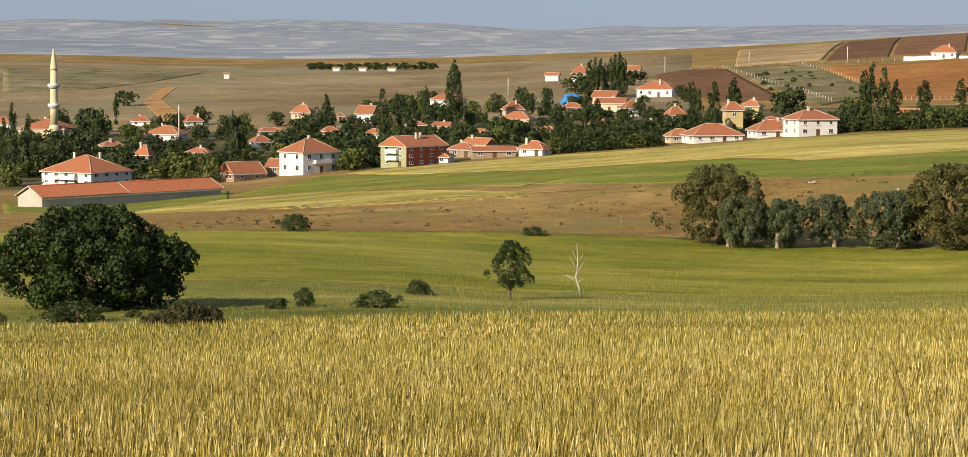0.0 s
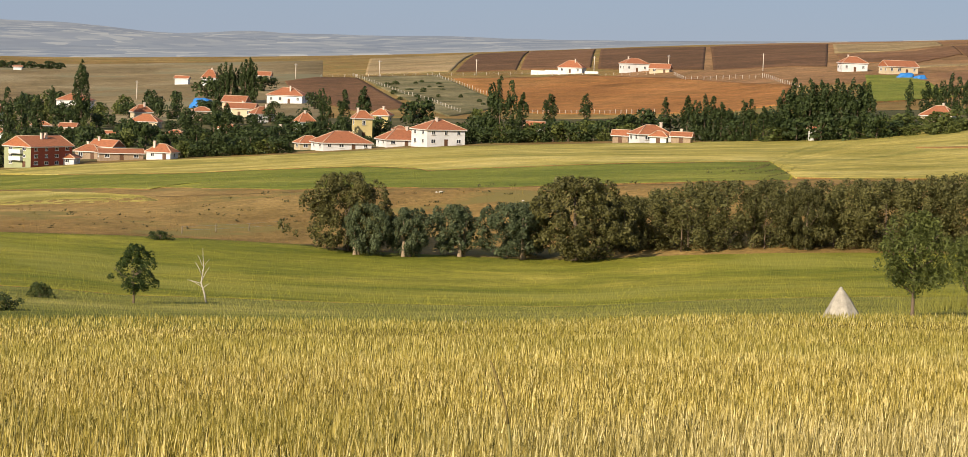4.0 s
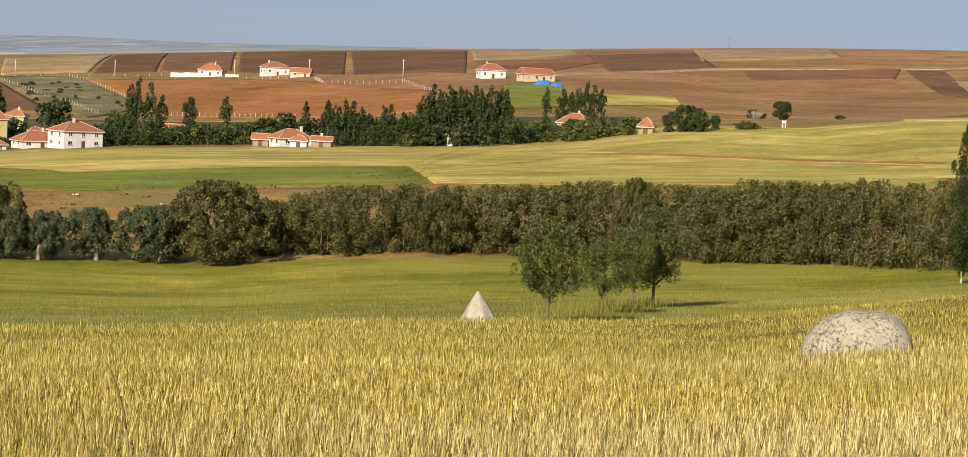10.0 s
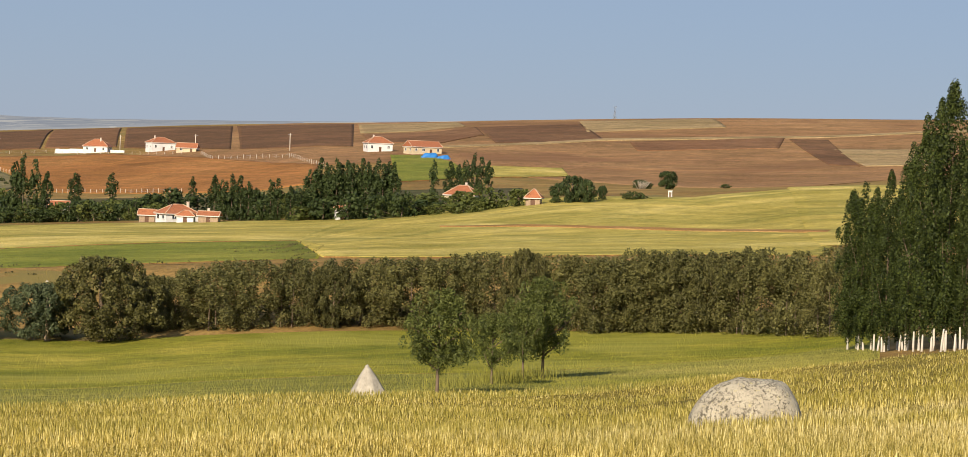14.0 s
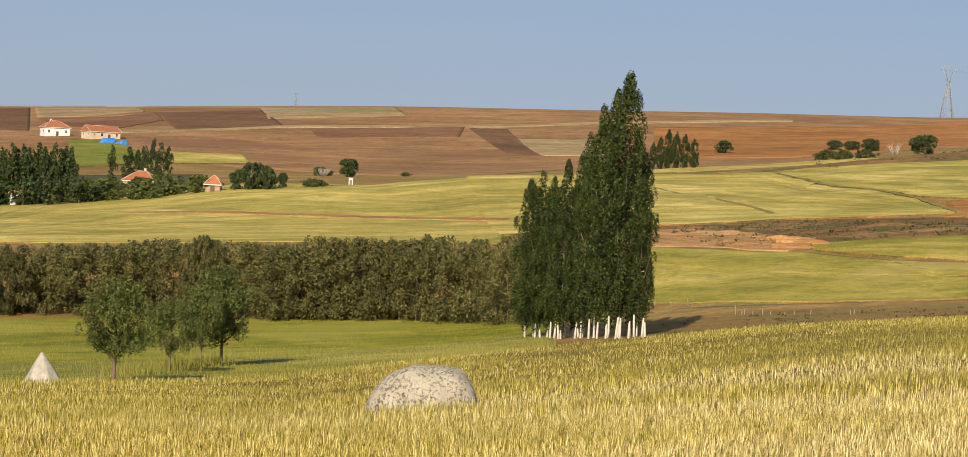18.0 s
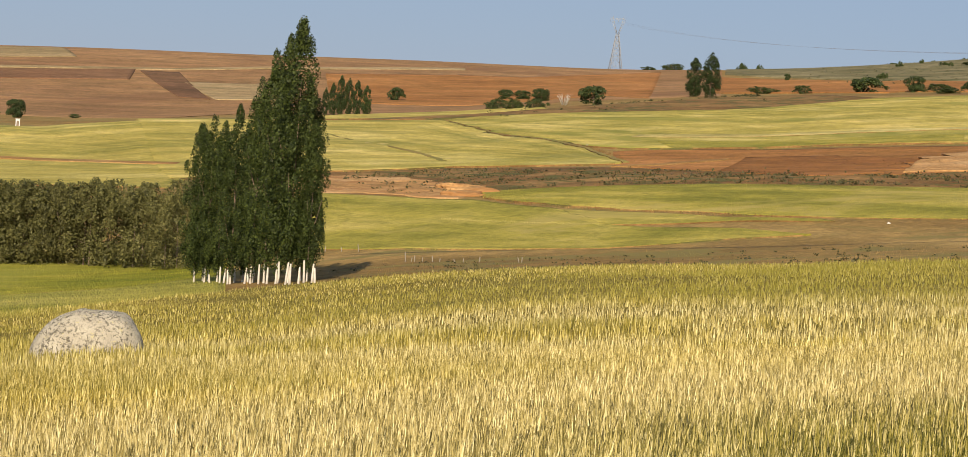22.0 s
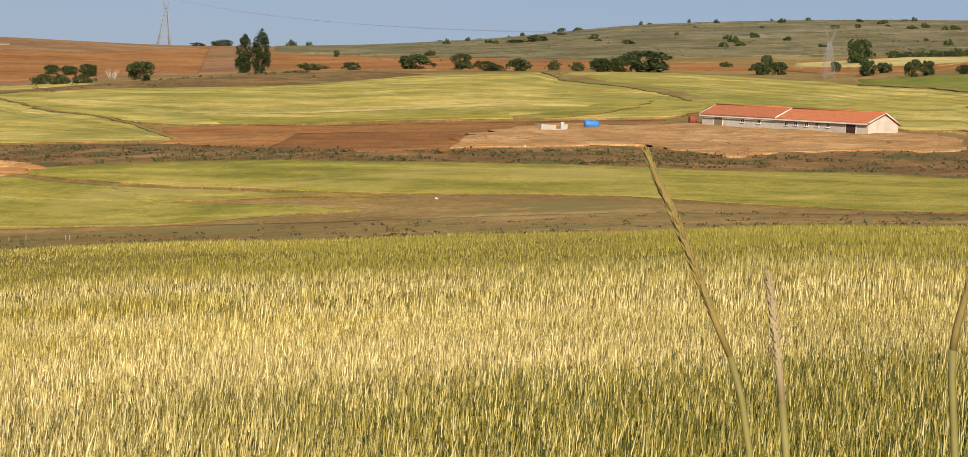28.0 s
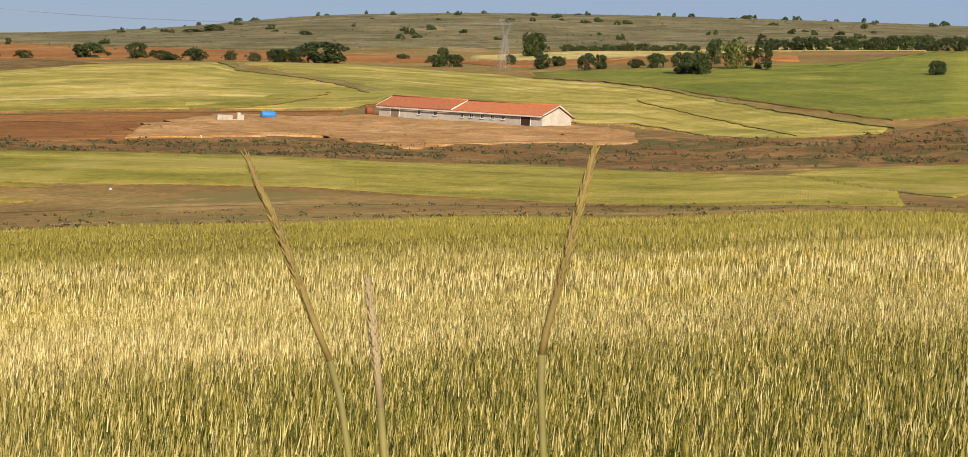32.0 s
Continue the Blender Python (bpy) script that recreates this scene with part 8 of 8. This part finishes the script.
post_row("hill_fence", "pale concrete post fence on the hill", [(270.7, 1148.1), (264.5, 1101.2), (287.4, 1046.9)], 4.5, 2, M_POST, 0.13)
post_row("hill_fence", "pale concrete post fence down the slope", [(290.2, 1057.0), (280.9, 996.1), (272.2, 935.2)], 6.5, 2, M_POST, 0.13)
loose_posts("meadow_fence", "weathered pale wooden posts along a brown strip", ((145.4, 237.9, 0.7), (144.1, 232.3, 0.9), (144.7, 229.7, 0.8), (145.2, 226.9, 1.2), (136.1, 203.8, 1.25), (136.1, 202.7, 0.6), (136.2, 202.3, 0.8), (136.1, 200.7, 0.6), (136.1, 198.9, 0.8), (136.2, 197.8, 0.5), (135.3, 193.9, 0.5), (136.2, 193.7, 0.5), (136.3, 191.1, 0.7), (136.2, 184.5, 0.7), (136.2, 184.0, 0.7)))
post_row("bank_fence", "thin wooden posts on the brown bank", [(8.7, 292.5), (15.4, 297.4), (21.4, 301.6)], 3.4, 1.1, M_WOOD, 0.06)
power_pole(141.3, 1286.2, 8.5)
power_pole(191.0, 1267.3, 8.8)
power_pole(248.0, 1233.6, 8.6)
power_pole(276.4, 1185.0, 8.4)
power_pole(303.3, 1104.4, 8.5)
power_pole(10.8, 1101.3, 8.7)
power_pole(95.2, 1270.9, 8.5)
power_pole(-105.9, 833.0, 13.3)
for q in ((111.3, 202.8, 1.62), (111.1, 200.7, 1.33), (111.0, 199.6, 1.19), (108.6, 194.9, 0.90), (107.7, 191.4, 1.62), (107.6, 190.5, 1.48), (107.4, 189.4, 1.33), (109.1, 192.0, 1.04), (109.6, 192.1, 1.33), (108.1, 187.6, 1.62), (109.3, 189.1, 0.90), (108.3, 186.5, 1.77), (105.8, 181.2, 1.77), (105.0, 178.4, 1.48), (104.1, 175.4, 1.19), (105.2, 176.8, 1.91), (102.3, 170.8, 1.91), (101.8, 169.3, 1.77), (100.7, 166.1, 1.48), (103.9, 170.5, 1.91), (102.7, 167.3, 1.62), (99.3, 161.3, 1.33)):
    lime_post(*q)
stone(18.6, 123.2, 0.29, 0.26)
stone(193.8, 193.2, 0.5, 0.2)
stone(19.1, 127.2, 0.30, 0.23)
stone(44.9, 326.7, 0.7, 0.3)
stone(44.3, 326.8, 0.45, 0.22)
stone(323.1, 415.3, 1.08, 0.54)
stone(289.8, 269.2, 0.91, 0.51)
stone(54.5, 316.0, 0.5, 0.22)
pylon(1149.6, 1449.5, 41.6, -28)
pylon(605.4, 437.8, 16.7, -28, 110)
power_line((1149.6, 1449.5), (605.4, 437.8), 41.6, 16.7, 9.0)
pylon(783.3, 1840.6, 13.3, 26)
near_stalk([(1.4008, 1.2059, 1.5863), (1.4065, 1.199, 1.5677), (1.4146, 1.1886, 1.5437), (1.424, 1.1746, 1.5083), (1.4299, 1.1648, 1.484), (1.4354, 1.155, 1.4618), (1.4387, 1.1468, 1.4375), (1.4402, 1.1384, 1.4039)], 0.0118)
near_stalk([(1.4353, 1.1302, 1.5163), (1.437, 1.1251, 1.4901), (1.438, 1.1201, 1.4639), (1.4384, 1.1151, 1.4377), (1.4383, 1.1093, 1.4079), (1.4381, 1.1028, 1.3702)], 0.0125, M_EARPALE)
near_stalk([(1.4334, 0.9681, 1.6069), (1.4309, 0.9717, 1.5845), (1.4263, 0.9765, 1.5485), (1.4219, 0.9802, 1.5196), (1.4186, 0.9827, 1.4999), (1.4167, 0.9834, 1.4856), (1.4158, 0.9819, 1.4698), (1.4145, 0.9754, 1.428)], 0.0115)
near_stalk([(1.0879, 6.7631, 0.7667), (1.1024, 6.7607, 0.7300), (1.1189, 6.7580, 0.6831), (1.1321, 6.7558, 0.6394), (1.1402, 6.7544, 0.5955), (1.1469, 6.7533, 0.5447), (1.1520, 6.7524, 0.4938)], 0.017)
boulder(26.3, 52.9, 2.85, 1.75)
tarp_stack(41.0, 130.4, 2.11, 1.69)
dead_sapling(6.7, 164.1, 3.80)

# ---- low scrub scattered over banks and the stony hill ----
M_SCRUB = foliage("grey_green_scrub", (0.04, 0.04, 0.016), (0.11, 0.098, 0.04))


def scrub_on(name, label, P, w0, w1, tall, per, seed, gather):
    """Loose low clumps at plan points P, thinned where the growth is sparse."""
    rng = np.random.default_rng(seed)
    keep = np.array([noise.noise((x / gather, y / gather, seed)) > rng.uniform(-0.35, 0.35) for x, y in P])
    P = P[keep]
    w = rng.uniform(w0, w1, len(P))
    C = np.column_stack([P, ground_z(P[:, 0], P[:, 1]) + 0.12 * w * tall])
    L = np.repeat(C, per, 0)
    ww = np.repeat(w, per)
    L = L + rng.normal(size=L.shape) * np.array([0.3, 0.3, 0.16 * tall]) * ww[:, None]
    me = blades(name, L, ww * rng.uniform(0.2, 0.4, len(L)), M_SCRUB, rng, 0.8)
    tagged(new(name, me), label, "scrub", kind="stuff")


def between(near, far, n, seed):
    """n plan points spread between two edges."""
    rng = np.random.default_rng(seed)
    a, b = resample(near, 60), resample(far, 60)
    i = rng.uniform(0, 58.99, n)
    k, t, q = i.astype(int), (i % 1)[:, None], rng.uniform(0.03, 0.97, n)[:, None]
    return (a[k] * (1 - t) + a[k + 1] * t) * (1 - q) + (b[k] * (1 - t) + b[k + 1] * t) * q


def sector(a0, a1, r0, r1, n, seed):
    rng = np.random.default_rng(seed)
    a, r = np.radians(rng.uniform(a0, a1, n)), rng.uniform(r0, r1, n)
    return np.column_stack([r * np.sin(a), r * np.cos(a)])


scrub_on("bank_scrub", "grey-green low scrub on the reddish earth bank", between([(181, 277), (194, 274), (206, 276), (216, 268), (222, 254), (227, 240), (238, 228), (249, 215), (256, 204), (275, 193), (276, 168), (300, 151), (321, 143)], [(222, 358), (250, 363), (272, 340), (266, 300), (250, 268), (268, 264), (290, 262), (300, 245), (318, 232), (340, 224), (366, 214), (360, 190), (400, 190)], 5200, 5), 0.5, 1.4, 1.1, 12, 3, 14)
scrub_on("upper_bank_scrub", "dry low scrub on the upper reddish bank", between([(378, 539), (409, 527), (527, 593), (480, 529)], [(410, 578), (455, 586), (542, 630), (663, 749)], 260, 6), 0.8, 2.2, 0.8, 12, 7, 20)
scrub_on("hill_low_scrub", "scattered small grey-green shrubs on the stony hill", sector(43, 68, 1160, 2000, 9000, 7), 0.7, 2.6, 0.9, 7, 11, 90)
scrub_on("stream_bank_scrub", "low grey-green scrub on the brown stream bank", sector(-14, 14, 295, 345, 600, 8), 0.3, 1.1, 0.9, 12, 13, 18)
scrub_on("fallow_weeds", "sparse low weeds on the brown fallow strip", sector(31, 66, 175, 240, 1400, 9), 0.25, 0.8, 0.8, 10, 17, 12)
# ---- the wheat: single stalks near, thinner drills farther off ----
def crop_mat(name, stops, cream, green, lush_green, lushness):
    """Standing crop: each blade its own shade, cream and green drifts over the field, a lush patch in the hollow beside the path."""
    m, n, l, b = tree_of(name)
    geo = n.new("ShaderNodeNewGeometry")
    rnd = geo.outputs["Random Per Island"]
    c = ramp(n, l, rnd, stops)
    flat = stretch(n, l, geo.outputs["Position"], 1, 1, 0.0)

    def reach(centre, a, z, wobble, scale):
        """1 within the distance a of a point, 0 beyond z, with an uneven edge."""
        d = n.new("ShaderNodeVectorMath")
        d.operation = "DISTANCE"
        l.new(flat, d.inputs[0])
        d.inputs[1].default_value = centre
        w = n.new("ShaderNodeMath")
        w.operation = "MULTIPLY_ADD"
        l.new(noise_node(n, l, flat, scale, 4), w.inputs[0])
        w.inputs[1].default_value = wobble
        l.new(d.outputs["Value"], w.inputs[2])
        q = n.new("ShaderNodeMapRange")
        q.inputs[1].default_value, q.inputs[2].default_value, q.inputs[3].default_value, q.inputs[4].default_value = a + wobble * 0.5, z + wobble * 0.5, 1.0, 0.0
        l.new(w.outputs[0], q.inputs[0])
        return q.outputs[0]

    def times(a, k):
        q = n.new("ShaderNodeMath")
        q.operation = "MULTIPLY"
        l.new(a, q.inputs[0])
        if isinstance(k, float):
            q.inputs[1].default_value = k
        else:
            l.new(k, q.inputs[1])
        return q.outputs[0]

    near = reach((0, 0, 0), 34.0, 60.0, 22.0, 0.045)
    olive = ramp(n, l, noise_node(n, l, flat, 0.06, 4, 0.65, 0.6), [(0.36, (0.25, 0.25, 0.25)), (0.58, (0.95, 0.95, 0.95))])
    c = mix(n, l, olive, c, mix(n, l, near, mix(n, l, lushness, c, green), c))
    band = ramp(n, l, noise_node(n, l, flat, 0.095, 4, 0.6, 0.4), [(0.5, (0, 0, 0)), (0.6, (0.75, 0.75, 0.75))])
    c = mix(n, l, times(band, near), c, mix(n, l, lushness, c, green))
    pale = ramp(n, l, noise_node(n, l, flat, 0.085, 4, 0.6, 0.4), [(0.4, (0, 0, 0)), (0.5, (1, 1, 1))])
    c = mix(n, l, times(pale, reach((44, 34, 0), 22.0, 34.0, 12.0, 0.07)), c, mix(n, l, 0.75, c, ramp(n, l, rnd, cream)))
    c = mix(n, l, times(reach((92, 60, 0), 34.0, 52.0, 18.0, 0.07), 0.95), c, mix(n, l, lushness, c, green))
    c = mix(n, l, reach((15.5, 5.5, 0), 12.5, 16.5, 8.0, 0.13), c, mix(n, l, 0.85, c, ramp(n, l, rnd, cream)))
    c = mix(n, l, reach((14.5, 6.0, 0), 6.0, 9.0, 5.0, 0.22), c, ramp(n, l, rnd, lush_green))
    c = mix(n, l, times(reach((27, 13, 0), 6.5, 10.5, 6.0, 0.2), 0.4), c, ramp(n, l, rnd, lush_green))
    c = mix(n, l, 0.5, c, ramp(n, l, noise_node(n, l, flat, 0.7, 4), [(0.35, (0.72, 0.74, 0.68)), (0.65, (1.25, 1.24, 1.22))]), "MULTIPLY")
    l.new(c, b.inputs["Base Color"])
    b.inputs["Roughness"].default_value, b.inputs["Specular IOR Level"].default_value = 0.6, 0.25
    t = n.new("ShaderNodeBsdfTranslucent")
    l.new(c, t.inputs[0])
    s = n.new("ShaderNodeMixShader")
    s.inputs[0].default_value = 0.15
    l.new(b.outputs[0], s.inputs[1]), l.new(t.outputs[0], s.inputs[2])
    l.new(s.outputs[0], n["Material Output"].inputs[0])
    return m


M_EAR = crop_mat("wheat_ears", [(0.0, (0.06, 0.048, 0.006)), (0.3, (0.22, 0.168, 0.024)), (0.65, (0.46, 0.36, 0.082)), (1.0, (0.86, 0.72, 0.32))],
                 [(0.0, (0.10, 0.08, 0.02)), (0.35, (0.32, 0.255, 0.09)), (0.7, (0.54, 0.445, 0.195)), (1.0, (0.84, 0.73, 0.42))], (0.20, 0.18, 0.025),
                 [(0.0, (0.02, 0.025, 0.003)), (0.4, (0.13, 0.12, 0.014)), (0.75, (0.36, 0.295, 0.065)), (1.0, (0.72, 0.61, 0.30))], 0.62)
# straw and leaf tones; their dark ends also paint the shade between stalks
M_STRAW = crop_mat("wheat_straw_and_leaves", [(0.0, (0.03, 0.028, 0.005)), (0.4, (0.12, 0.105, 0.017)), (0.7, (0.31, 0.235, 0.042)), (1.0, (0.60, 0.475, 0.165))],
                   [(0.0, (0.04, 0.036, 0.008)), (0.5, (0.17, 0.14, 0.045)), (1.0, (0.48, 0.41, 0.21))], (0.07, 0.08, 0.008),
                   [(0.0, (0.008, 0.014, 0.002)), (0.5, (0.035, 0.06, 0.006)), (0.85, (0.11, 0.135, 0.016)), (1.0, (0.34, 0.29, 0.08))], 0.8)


def crop(name, label, n, r0, r1, power, detail, wide):
    """n stalks between the distances r0 and r1, thinning outward by power; wide(r) broadens far ones."""
    rng = np.random.default_rng(n)
    az = np.radians(rng.uniform(-14.5, 68.5, n))
    u = rng.uniform(0, 1, n)
    p = 2 - power
    r = (r0 ** p + u * (r1 ** p - r0 ** p)) ** (1 / p)
    edge = np.interp(np.degrees(az), SPAN, WHEAT_EDGE)
    r = np.where(r > edge, r0 + (r - r0) * edge / r1 * 0.98, r)
    x, y = r * np.sin(az), r * np.cos(az)
    z = ground_z(x, y)
    tall = 0.78 + 0.05 * rng.normal(size=n) + 0.07 * np.sin(x * 0.21 + 1.3 * np.sin(y * 0.13)) * np.cos(y * 0.17)
    tall -= 0.15 * np.clip((r - 40) / 60, 0, 1)
    lean = rng.normal(size=(n, 2)) * 0.06 + np.array([0.04, 0.02])
    k = wide(r)
    B = np.stack([x, y, z], 1)
    ear = rng.uniform(0.085, 0.145, n)
    up = np.stack([lean[:, 0], lean[:, 1], np.ones(n)], 1)
    neck = B + up * tall[:, None]
    droop = up + np.stack([rng.normal(size=n) * 0.13, rng.normal(size=n) * 0.13, np.zeros(n)], 1)
    droop /= np.linalg.norm(droop, axis=1)[:, None]
    tip = neck + droop * ear[:, None]
    a = rng.uniform(0, 2 * np.pi, n)
    side = np.stack([np.cos(a), np.sin(a), np.zeros(n)], 1)
    fw = np.stack([-np.sin(a), np.cos(a), np.zeros(n)], 1)
    V, F3, mi = [], [], []
    off = 0

    def add(verts, tris, slot):
        nonlocal off
        m = len(verts)
        V.append(np.stack(verts, 1).reshape(-1, 3))
        idx = off + np.arange(n)[:, None, None] * m + np.array(tris)[None]
        F3.append(idx.reshape(-1, 3))
        mi.append(np.full(n * len(tris), slot))
        off += n * m
    sw = (0.0017 * k)[:, None]
    low = B + up * (tall * 0.25)[:, None]
    ew = ((0.0042 if detail else 0.0042) * k)[:, None]
    mid = neck + droop * (ear * 0.4)[:, None]
    if detail:
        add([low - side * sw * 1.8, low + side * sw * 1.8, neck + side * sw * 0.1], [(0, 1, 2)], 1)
        add([neck, mid + side * ew, tip, mid - side * ew], [(0, 1, 2), (0, 2, 3)], 0)
        add([neck + fw * ew, neck - fw * ew, tip + droop * 0.03], [(0, 1, 2)], 0)
        h0 = rng.uniform(0.35, 0.8, n)
        l0 = B + up * (tall * h0)[:, None]
        d2 = np.stack([np.cos(a * 3), np.sin(a * 3), np.zeros(n)], 1)
        L = rng.uniform(0.12, 0.26, n)[:, None]
        lw = np.stack([-d2[:, 1], d2[:, 0], np.zeros(n)], 1) * 0.0034
        b1 = l0 + d2 * L * 0.22 + np.array([0, 0, 1]) * L * 0.8
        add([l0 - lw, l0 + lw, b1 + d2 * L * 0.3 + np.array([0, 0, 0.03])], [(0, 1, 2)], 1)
    else:
        foot = neck - up * 0.1
        add([foot - side * ew * 1.7, foot + side * ew * 1.7, tip], [(0, 1, 2)], 0)
    V, F, mi = np.concatenate(V), np.concatenate(F3), np.concatenate(mi)
    me = bpy.data.meshes.new(name)
    me.vertices.add(len(V))
    me.vertices.foreach_set("co", V.ravel())
    me.loops.add(3 * len(F))
    me.loops.foreach_set("vertex_index", F.ravel())
    me.polygons.add(len(F))
    me.polygons.foreach_set("loop_start", np.arange(len(F)) * 3)
    me.polygons.foreach_set("material_index", mi.astype(np.int32))
    me.materials.append(M_EAR), me.materials.append(M_STRAW)
    me.update(calc_edges=True)
    return tagged(new(name, me), label, "wheat", kind="stuff")


crop("wheat_near", "dense golden-green wheat with slender ears", 215000, 7.0, 36, 0.6, True, lambda r: np.clip((r / 16) ** 0.5, 0.9, 1.4))
crop("wheat_far", "golden wheat tops thinning into the slope", 430000, 31, 190, 1.45, False, lambda r: np.clip((r / 22) ** 0.6, 1, 2.8))
